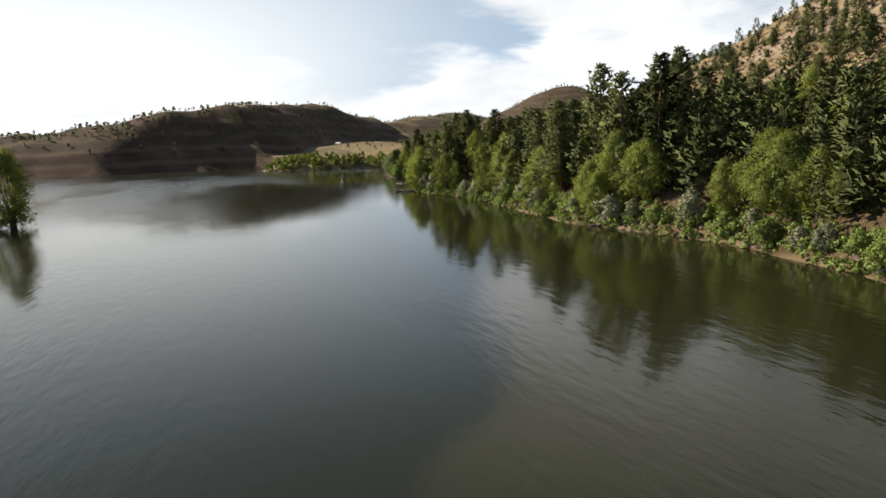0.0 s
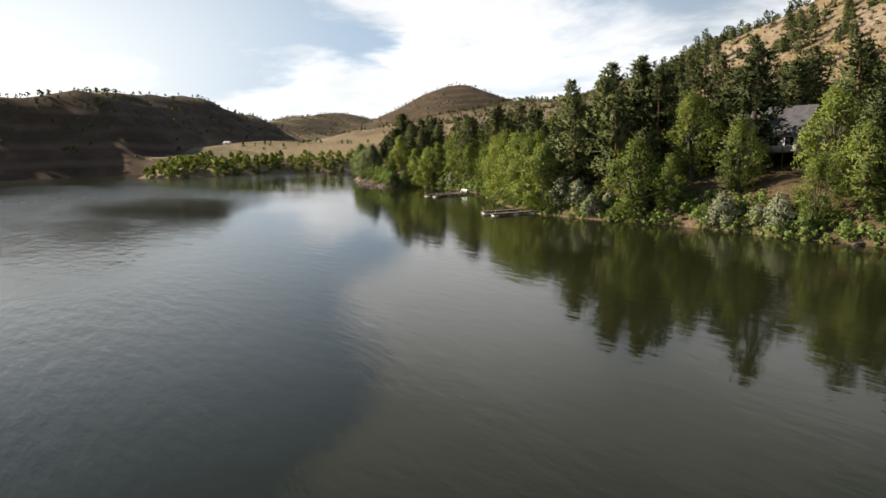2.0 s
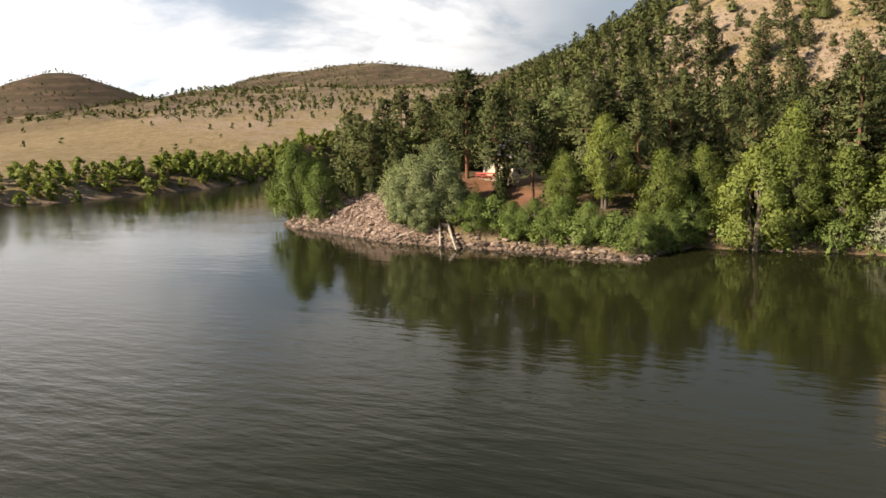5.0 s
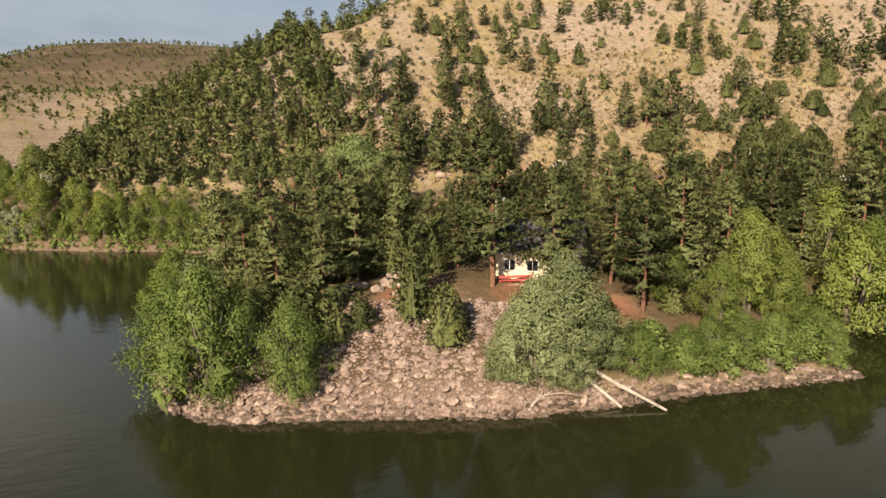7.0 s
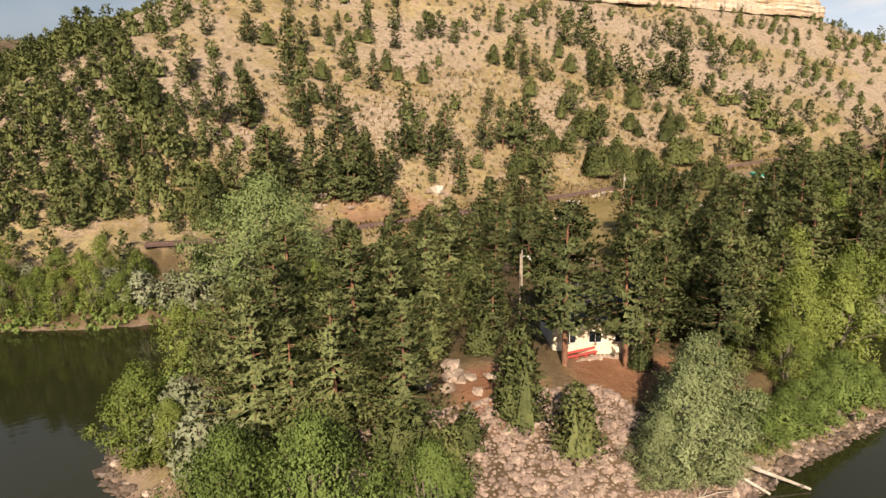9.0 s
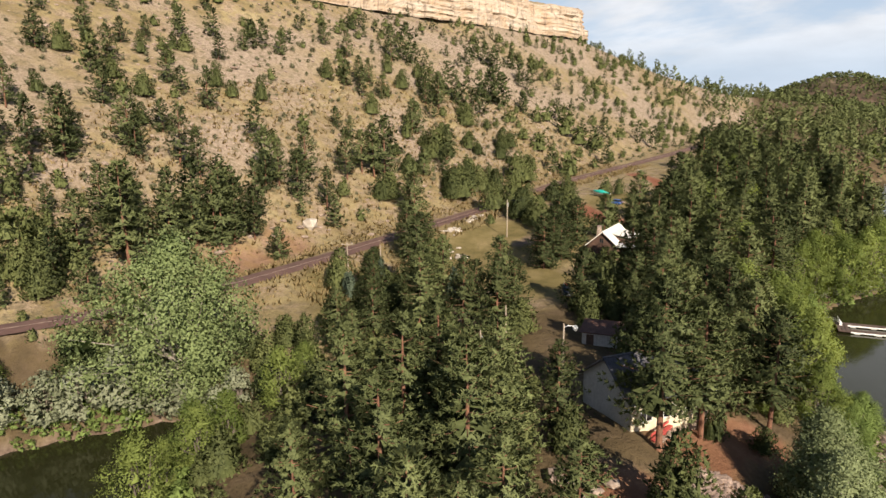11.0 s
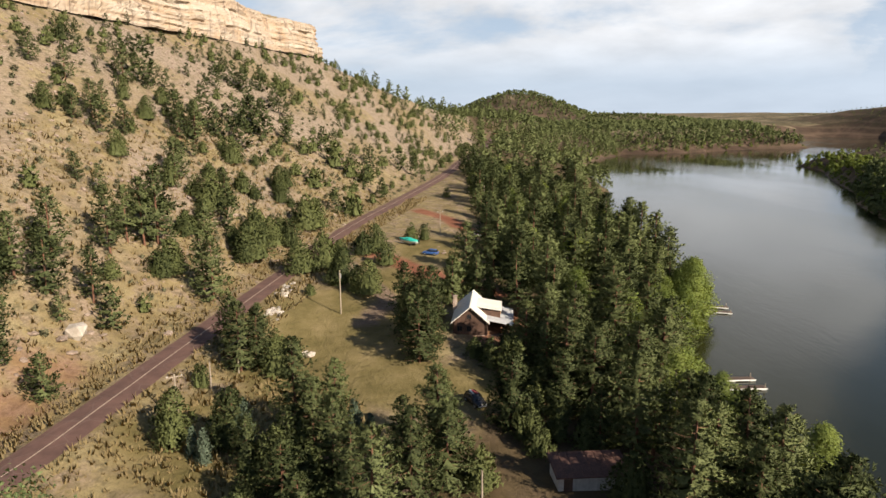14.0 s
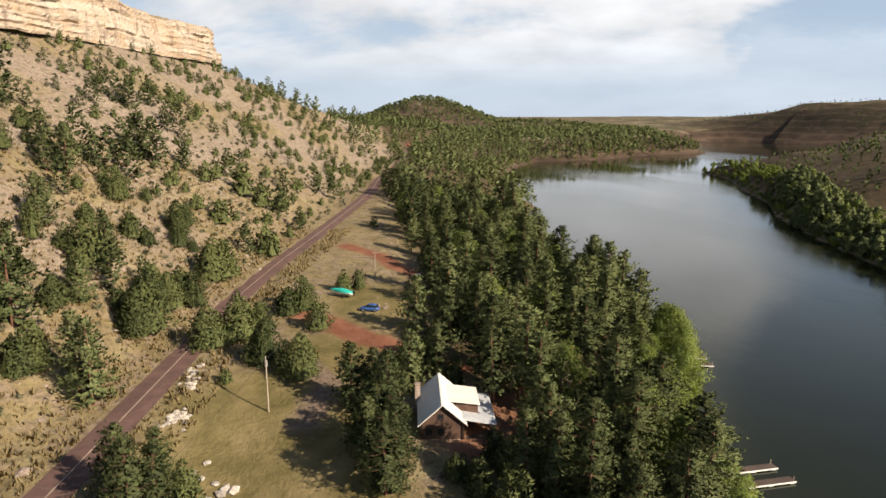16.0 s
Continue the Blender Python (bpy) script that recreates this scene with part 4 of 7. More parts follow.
def scattered(rng, box, gap, chance, tries):
    """Spots in a box, kept gap metres apart and thinned by chance(x, y)."""
    x = rng.uniform(box[0], box[1], tries)
    y = rng.uniform(box[2], box[3], tries)
    keep = rng.uniform(size=tries) < chance(x, y)
    x, y = x[keep], y[keep]
    cells, out = {}, []
    for px, py in zip(x, y):
        cx, cy = int(px // gap), int(py // gap)
        if all((px - qx) ** 2 + (py - qy) ** 2 > gap * gap for a in (-1, 0, 1) for b in (-1, 0, 1) for qx, qy in cells.get((cx + a, cy + b), ())):
            cells.setdefault((cx, cy), []).append((px, py))
            out.append((px, py))
    return out


def open_spots(x, y):
    """1 where nothing tall grows: road, lanes, buildings, meadow."""
    a = (np.abs(road_off(x, y)) < np.where(x > 345, 3.6, 6.5)) * 1.0
    for line, w in ((TRACK, 5), (DRIVE, 6), (RED_LANE, 6), (RED_LANE_2, 6)):
        a = np.maximum(a, near_line(x, y, line, w) > 0.3)
    spots = [(90, 116, 12), (84, 108, 7), (15, 99, 11), (33, 106, 11), (8, 90, 9), (64, 112, 9), (75, 111, 7), (57, 118, 8), (3, 107, 6), (42, 115, 6), (27, 113, 7), (171, 77, 9), (178, 66, 7), (183, 58, 6), (150, 126, 14), (172, 109, 7), (-12, 90, 10), (-6, 84, 9)]
    for px, py, r in spots:
        a = np.maximum(a, np.hypot(x - px, y - py) < r)
    return a


# trees that stand apart: kind, x, y, height
SLOPE_WEST = [("p", 21.5, 255.1, 6.7), ("p", 34.2, 251.7, 12.9), ("p", 38.7, 244.9, 11.1), ("j", 48.8, 248, 4.5), ("p", 61.7, 264.9, 9.7), ("j", 67.9,
    262.8, 6.9), ("p", 82.7, 271.3, 6.3), ("p", 76.9, 255.9, 10.9), ("p", 88.3, 263.7, 7.3), ("j", 90.3, 258, 6.2), ("p", 61.2, 240.7, 10.9), ("j", 72.5,
    249.6, 5.8), ("j", 73.8, 240.2, 6.6), ("p", 99.6, 265.3, 6.5), ("p", 85.4, 243.3, 8.9), ("p", 115.3, 267.9, 6.8), ("p", 86.9, 230.2, 12), ("j", 99.7,
    238, 7.1), ("j", 103.3, 258.2, 4.3), ("j", 106.1, 256, 5), ("p", 113.1, 248.7, 8.6), ("j", 99.9, 232.2, 5), ("j", 107.9, 227.9, 7.1), ("p", 128.2,
    250.9, 6.8)]
SLOPE_WEST_B = [("j", 139.7, 256.4, 5.9), ("p", 68.1, 228.1, 8.1), ("j", 64.7, 232.2, 5.4), ("j", 74.5, 223.5, 2.7), ("p", 61.4, 216.3, 15.3), ("p",
    62.2, 210.7, 11.7), ("p", 53.9, 222.5, 10.9), ("p", 41.2, 228.8, 12.3)]
SLOPE_FOOT = [("p", 32.2, 208.4, 13.4), ("p", 37.6, 206.5, 14.3), ("p", 25.2, 215.7, 5.9), ("p", 22.6, 220.9, 6), ("p", 28.1, 234.6, 8.8), ("p", 18.2,
    237, 10.1), ("p", 19.7, 232.1, 8.5), ("j", 17.7, 240.9, 7.9), ("p", 6.5, 225.6, 9.3), ("j", 12.4, 205.6, 7.5), ("j", 12.2, 200.9, 8.7), ("j", 18.4,
    210.1, 5), ("j", 31.8, 226.2, 3.2), ("p", 39.7, 198.1, 14.2), ("p", 45.1, 197, 13.8), ("p", 48.9, 194.8, 15.1), ("p", 53.4, 193.4, 15.6), ("p", 62.9,
    195.3, 15.2), ("p", 57.1, 184, 7.2), ("p", 74.8, 201.1, 10.2), ("p", 79.4, 200.4, 12.3), ("p", 80.6, 195.6, 12.2), ("p", 76.1, 191.1, 5.3), ("p",
    -10.1, 212.8, 8.9)]
SLOPE_FOOT_B = [("p", -4.5, 211.8, 7.8), ("p", 1.7, 223.9, 11.2), ("p", 7.4, 221.4, 9.9)]
SLOPE_MIDDLE = [("p", 142.1, 246, 8.1), ("p", 167.2, 243.7, 8.5), ("p", 169.1, 234.6, 10.8), ("j", 198, 249.7, 5.3), ("p", 150.7, 223.8, 9), ("p",
    156.1, 221.1, 11.3), ("p", 163.5, 221.3, 9.2), ("p", 158.7, 213.4, 8.3), ("j", 147, 229.3, 6.7), ("p", 194.2, 228.1, 14.5), ("p", 205.4, 226.9, 16.7),
    ("p", 211.5, 225, 9.6), ("j", 177.7, 215, 7), ("j", 180.8, 222.8, 7.2), ("p", 184.8, 202.1, 14.6), ("p", 200.5, 201.1, 11.5), ("p", 202.9, 197.1,
    13.4), ("p", 205.7, 192.1, 13.6), ("p", 225.3, 196.2, 13.1), ("p", 230.3, 190.8, 14.4), ("p", 258.3, 209.5, 11.6), ("p", 263.4, 206.2, 11.7), ("p",
    282.8, 203.6, 12.1), ("p", 236.7, 182.1, 9.5)]
SLOPE_MIDDLE_B = [("j", 243.5, 173.7, 6.8), ("j", 220.8, 183.3, 5.3), ("j", 188.5, 191.3, 8.5), ("p", 154.6, 197.3, 11), ("j", 147, 196.9, 7.7), ("j",
    145.3, 209.8, 6.8), ("p", 121.4, 209.6, 6.4), ("p", 102.3, 193.8, 15)]
SLOPE_LOW = [("p", 121.4, 204.4, 7.3), ("p", 112.3, 190.6, 15.9), ("p", 115.7, 188.8, 18.6), ("j", 133, 193.9, 3.4), ("j", 127.7, 186.4, 5.2), ("p",
    132, 183.7, 7.1), ("p", 149.1, 182.7, 13.5), ("j", 149.6, 191.3, 5.6), ("j", 171.9, 183.9, 5.8), ("j", 172.1, 180.4, 4.7), ("j", 185.7, 175.1, 7),
    ("j", 195.2, 175.3, 6.5), ("j", 213.2, 174.6, 5.2), ("j", 212.5, 167.2, 8), ("j", 170.6, 163.8, 10.6), ("j", 201.9, 153.6, 9.5), ("j", 230.1, 154.9,
    5.1), ("j", 245.2, 143.6, 5.2), ("j", 254.4, 150.1, 5.9), ("p", 251.3, 158.4, 9.1), ("j", 289.5, 146, 5), ("j", 130.8, 172.9, 9.1), ("j", 144.5, 173,
    8.2), ("j", 153.9, 168.8, 7.3)]
SLOPE_LOW_B = [("p", 105.5, 175.2, 15.1), ("j", 108.4, 182.9, 7.5), ("p", 85, 189.5, 11.3), ("j", 94.4, 190.2, 4.7), ("j", 253.7, 165.4, 7.6)]
SLOPE_EAST = [("p", 181.1, 205.9, 11), ("p", 190.3, 204.3, 11.6), ("p", 203.4, 205.6, 13.7), ("p", 200.3, 200.2, 8.9), ("p", 215.6, 196.8, 13.2),
    ("p", 223.7, 193.9, 15.3), ("p", 225.6, 190.1, 15.9), ("j", 197, 216.9, 5.6), ("j", 189.7, 213.5, 3.5), ("p", 203.2, 224.1, 8.7), ("p", 214.4, 221.9,
    7.1), ("p", 236.4, 214.8, 6.3), ("p", 246.2, 213.8, 10.6), ("p", 259.2, 215.3, 10.1), ("p", 259.6, 206, 11.3), ("p", 281.5, 203.4, 9.2), ("j", 244.3,
    206.7, 3.5), ("p", 238.3, 183.8, 9), ("j", 294.6, 190.9, 4.8), ("p", 298.2, 182.4, 7.4), ("j", 235.9, 176, 7.8), ("j", 193.3, 196.1, 4.8), ("j",
    188.1, 191.2, 6.3), ("j", 182.2, 199.1, 3.4)]
SLOPE_EAST_B = [("j", 207, 185.3, 4), ("j", 217.3, 184.1, 5.5), ("j", 220.1, 179.6, 3.6), ("j", 211.2, 175.5, 5), ("j", 210.4, 167.8, 7.3), ("j",
    198.3, 186.4, 3.8), ("j", 241.8, 164.4, 11.1), ("j", 242.1, 157.6, 9)]
ROADSIDE = [("j", 248.4, 152, 7.5), ("j", 284, 147.2, 5.5), ("j", 261.6, 140.8, 4), ("p", 299.2, 139.2, 11.7), ("p", 304.9, 131.6, 12), ("j", 245.7,
    143.6, 4.9), ("j", 230.6, 154.7, 3.7), ("j", 225.2, 158, 2.8), ("j", 211.9, 160.3, 4.6), ("j", 201.3, 151.4, 8), ("p", 151.3, 197.3, 12.7), ("j",
    167.1, 192.5, 4.6), ("j", 147.6, 186.6, 10.3), ("p", 155.3, 184.8, 11.2), ("j", 173.5, 180.7, 4.4), ("j", 176.4, 185.4, 4.5), ("j", 188.3, 176, 8.2),
    ("j", 181.1, 173.9, 6.3), ("j", 181.3, 171, 3.9), ("j", 175.1, 162, 9.1), ("j", 140, 187, 4.2), ("j", 126.5, 186.1, 5.9), ("p", 132.3, 183.5, 8.8),
    ("j", 136.8, 177.5, 4.8)]
ROADSIDE_B = [("j", 133.6, 171.8, 10.3), ("j", 146.9, 169.7, 7.9), ("j", 152.3, 165.8, 7.6), ("j", 146.9, 173.3, 8.5), ("p", 103.3, 172.6, 14.9),
    ("j", 105.2, 183.7, 7.1), ("j", 109.3, 182.7, 5.2)]
MEADOW_TREES = [("j", 128.1, 158.3, 8.6), ("j", 131.1, 152.4, 9.1), ("j", 132.2, 148.4, 6.7), ("j", 143.5, 143.2, 5.9), ("j", 147, 139.4, 7.5), ("j",
    134.7, 136.2, 5.6), ("j", 111.6, 138.5, 7.8), ("j", 113.1, 141.5, 6), ("j", 119.6, 148.2, 4.8), ("j", 111, 152.5, 2.5), ("j", 78.3, 153.3, 4.5), ("p",
    73.2, 126.3, 12), ("p", 84.6, 128, 10.8), ("p", 93.8, 123.9, 11.8), ("p", 99.1, 130.1, 11.3), ("j", 115.1, 114.3, 6.1), ("j", 110.9, 118.7, 5.7),
    ("j", 160.9, 129.8, 5.1), ("j", 162.4, 126, 4.9), ("p", 130.1, 114.5, 13), ("j", 103, 111.3, 6.3), ("j", 241.5, 116.7, 4.4)]
NEAR_MEADOW = [("p", 70, 157.5, 12.6), ("p", 71.8, 155, 11.3), ("j", 69.8, 151.4, 5.6), ("p", 43.5, 151.3, 8.6), ("s", 41.2, 155.8, 4.6), ("j", 44.6,
    159.7, 7.1), ("p", 43.1, 140.4, 10.5), ("s", 44.2, 135, 6.7), ("p", 37.8, 123.9, 13.9), ("p", 37.5, 128.2, 9.8), ("j", 39, 142.9, 6.7), ("j", 62.4,
    161.7, 3.8), ("p", 42.3, 123, 9.5), ("j", 74.1, 114, 3.7), ("p", 72.2, 104, 15.5), ("p", 83.2, 126.6, 11.8), ("p", 85.2, 128.9, 9.1)]
HOUSE_TREES = [("p", 21.7, 131.2, 14.5), ("p", 38.2, 147.8, 7.2), ("s", 39.5, 153.8, 5.3), ("j", 44, 152.3, 7.6), ("s", 43.7, 149.7, 7.5), ("p", 29.1,
    127, 12.4), ("s", 42.2, 132.6, 5.5), ("p", 32.9, 122.8, 10.8), ("p", 49, 113, 11), ("p", 81.4, 128.1, 10.4), ("j", 118.2, 145.9, 8.3), ("p", -2.5,
    116.8, 15.5), ("p", -4.8, 107.3, 9.6), ("j", 18.9, 153.1, 3.6), ("j", 20.9, 125.5, 5.7), ("j", -0.1, 174.8, 6.5), ("C", 5.5, 161.5, 26), ("o", -8.2, 172.3, 6.7), ("o", -0.1,
    165.6, 9.4)]
HOUSE_TREES_B = [("o", 2.9, 158.7, 5.5), ("o", 3.5, 153.4, 4.7), ("j", 29.5, 101.5, 6.5), ("o", -5.0, 169.5, 7.0), ("o", -12.5, 176.5, 6.5), ("o", 1.5, 162.5, 7.0), ("o", -16.5, 181.5, 6.0), ("o", 6.0, 152.0, 5.0)]
POINT_TREES = [("B", -30.6, 92.8, 13.5), ("B", -22.6, 88.9, 9.4), ("B", -33.4, 100.5, 11.0), ("j", -14.0, 93.0, 4.0), ("j", -17.5, 92.5, 4.6), ("j", -7.8, 92.0, 9.0), ("j", -6.0, 86.8, 6.2),
    ("W", 0.4, 79.4, 10.5), ("W", 4.6, 80.4, 11.5), ("W", 2.6, 78.0, 6.5), ("W", -2.2, 80.2, 7.0), ("W", 8.0, 79.2, 6.5), ("w", 11.4, 77.4, 4.6), ("w", 14.0, 78.0, 4.0), ("w", 17.4, 75.9, 3.4), ("w", 22.6, 74.9, 3.6), ("w", 27.0, 73.6, 3.8), ("w", 31.2, 73.4, 3.4), ("w", 20.6, 76.2, 4.6), ("w", 24.6, 75.4, 4.8), ("w", 28.4, 74.4, 4.4), ("w", 32.2, 73.2, 4.0), ("w", 35.2, 72.4, 4.2), ("w", 37.6, 76.2, 4.4), ("w", 17.4, 76.4, 4.2), ("c", 24.6, 78.6, 8.5), ("c", 37.0, 81.0, 11.0), ("w", 40.5, 81.5, 4.6),
    ("c", 29.6, 79.5, 12.8), ("P", 18.2, 84.2, 14.5), ("p", 26, 86.5, 15.0), ("p", 41.9, 94.5, 13.3)]
CABIN_TREES = [("p", 70.5, 107.5, 13), ("p", 66, 100, 16), ("p", 74, 105.5, 10), ("j", 79.6, 109.6, 4.5), ("j", 71, 113.5, 5), ("j", 75.5, 116.2, 3.5),
    ("p", 141, 56.5, 17), ("p", 146, 58, 20), ("p", 151, 57.5, 18), ("p", 144, 64, 21), ("p", 155, 63, 19), ("p", 149, 66, 20)]
COVE_TREES = [("j", 11.5, 150.5, 5.5), ("j", 15.0, 146.5, 6.5), ("p", 19.0, 143.5, 9.5), ("j", 22.5, 147.0, 5.5), ("p", 25.5, 140.5, 11), ("j", 28.5, 145.0, 6.5), ("j", 31.5, 139.5, 7.0), ("p", 20.5, 138.0, 10.5), ("j", 16.0, 139.5, 6.0), ("j", 10.5, 143.0, 5.5),
    ("p", 12.0, 136.0, 9.0), ("j", 25.0, 134.0, 6.5), ("p", 30.0, 133.5, 10), ("j", 34.5, 143.5, 7.2), ("j", 17.5, 151.5, 4.6), ("j", 6.5, 146.5, 5.2), ("p", 35.0, 136.5, 11.5), ("j", 13.5, 155.0, 4.2)]
POINT_TREES_B = [("p", 19.4, 92.1, 13.5), ("p", 28.1, 89.5, 16.3), ("p", 33.0, 86.0, 14.0), ("j", 13.0, 84.8, 2.6), ("j", 21.6, 82.8, 3.0), ("c", 22.5, 84.5, 7.4), ("P", 10.3, 91.2, 15.5), ("p", 21.0, 88.4, 12), ("p", 24.5, 94.0, 15), ("p", 31.5, 92.5, 16), ("p", 37.0, 90.5, 15), ("p", 38.5, 98.0, 16),
    ("j", -23, 105, 6), ("j", -18.2, 103.8, 6.5), ("j", -26, 112.5, 6), ("j", -12.5, 110.5, 6), ("j", -19, 109, 5), ("j", -5, 107, 6.5), ("j", -1.0, 103, 4.5), ("p", -24.6, 105.0, 12.5), ("p", -6.4, 112.4, 14)]
POINT_BACK = [("c", -32.9, 120, 10), ("o", -30.3, 116, 7), ("p", -26.8, 107.8, 15.5), ("p", -21.1, 113.1, 16.5), ("p", -21.4, 102.7, 13.5), ("p",
    -17.0, 98.4, 11.7), ("p", -9.9, 108.2, 14.2), ("p", -3.0, 109.7, 14.3), ("p", -15.4, 108.2, 17), ("j", -24, 99.0, 6.0), ("p", -16, 119.0, 17), ("p",
    -9.2, 117, 16), ("j", -20.5, 95.2, 5.5), ("p", 3.6, 105.4, 10), ("p", -24, 118.8, 13.0)]
FRONT = [("p", 60, 102.5, 15), ("p", 66, 104.5, 14), ("p", 54, 100, 14), ("c", 48.5, 79.4, 13), ("c", 53, 80.5, 13.5), ("c", 132, 53, 14), ("j", 11.4, 89.8, 3.6), ("P", 3.6, 94.9, 18), ("p", 23, 97, 16),
    ("c", -32.5, 114, 8), ("o", -31, 110, 7),
    ("c", 117, 58.8, 16), ("c", 109, 62.3, 15.5), ("c", 125.5, 55.2, 15), ("c", 101, 67.5, 15), ("c", 138, 51.4, 13), ("c", 97, 73.5, 13), ("c", 90, 76.5, 12), 
    ("p", 76, 160.5, 11), ("p", 78.5, 156.5, 9.5), ("p", 86.5, 125.5, 11), ("p", 81, 124.5, 11), ("p", 75, 125, 12), ("p", 98, 126, 10.5), ("p", 104, 119.5, 11), ("p", 109, 113.5, 11)]
FOOT = [("p", 27.4, 196.3, 23), ("p", 45.7, 197, 19), ("p", 50.6, 194.6, 18), ("p", 41, 199, 17), ("p", 55, 195, 16), ("p", 58.5, 192, 12), ("p", 77.7, 202.8, 14), ("p", 89.4, 198.9, 14),
    ("p", 39, 227, 16), ("p", 32, 229, 14), ("p", 15.7, 202, 11), ("p", 17, 195, 9), ("p", 55.4, 226, 14), ("p", 110, 193.4, 13), ("p", 46, 143, 15), ("p", 45, 137.5, 12), ("p", 22, 203, 15), ("p", 33, 203, 16)]
TREES = FOOT + FRONT + SLOPE_WEST + SLOPE_WEST_B + SLOPE_FOOT + SLOPE_FOOT_B + SLOPE_MIDDLE + SLOPE_MIDDLE_B + SLOPE_LOW + SLOPE_LOW_B + SLOPE_EAST + SLOPE_EAST_B + ROADSIDE + ROADSIDE_B + MEADOW_TREES + NEAR_MEADOW + HOUSE_TREES + HOUSE_TREES_B + CABIN_TREES + COVE_TREES + POINT_TREES + POINT_TREES_B + POINT_BACK


SIZES = {"p": ("pine", [16, 17, 14, 18, 12, 17]), "j": ("juniper", [5.0, 4.4, 6.0]), "c": ("cotton", [14, 15, 11, 9]), "w": ("willow", [3.6, 3.6]), "o": ("olive", [5.0, 5.0])}


def placed(kind, x, y, tall, rng):
    """Sets out one tree of a given height."""
    if kind == "s":
        return plant("spruce", x, y, tall / 7.0)
    if kind == "w" and tall > 9:
        kind = "c"
    if kind == "C":
        return plant("great", x, y, 1.42)
    if kind == "B":
        return plant(f"bigwillow{int(x) % 2}", x, y, tall / 7.0 / 1.36, stretch=1.36, label="full green willow with leaves down to the rocks")
    if kind == "W":
        return plant("silver", x, y, tall / 12)
    near = x < 84 and y < 166
    if kind == "P":
        return plant("broadpine", x, y, tall / 17)
    if kind == "w" and tall > 4:
        return plant(f"bigwillow{int(rng.integers(0, 2))}", x, y, tall * 1.15 / 7.0)
    name, heights = SIZES[kind]
    n = int(rng.integers(0, len(heights)))
    if kind == "p":
        n = int(rng.choice(([0, 1, 2, 0, 2] if x < 0 else [0, 1, 2, 3, 5]) if tall > 11 else [2, 4, 0]))
        name = "pine" if near else "farpine"
    if kind == "j" and tall > 6.8:
        return plant(f"talljuniper{n}", x, y, tall / (heights[n] * 1.7))
    if kind == "c" and x > 60:
        name, n, heights = "shoretree", n % 3, [14, 11, 9]
    return plant(f"{name}{n}", x, y, tall / heights[n] * (1.05 if kind == "p" and tall < 9 else 1.0))


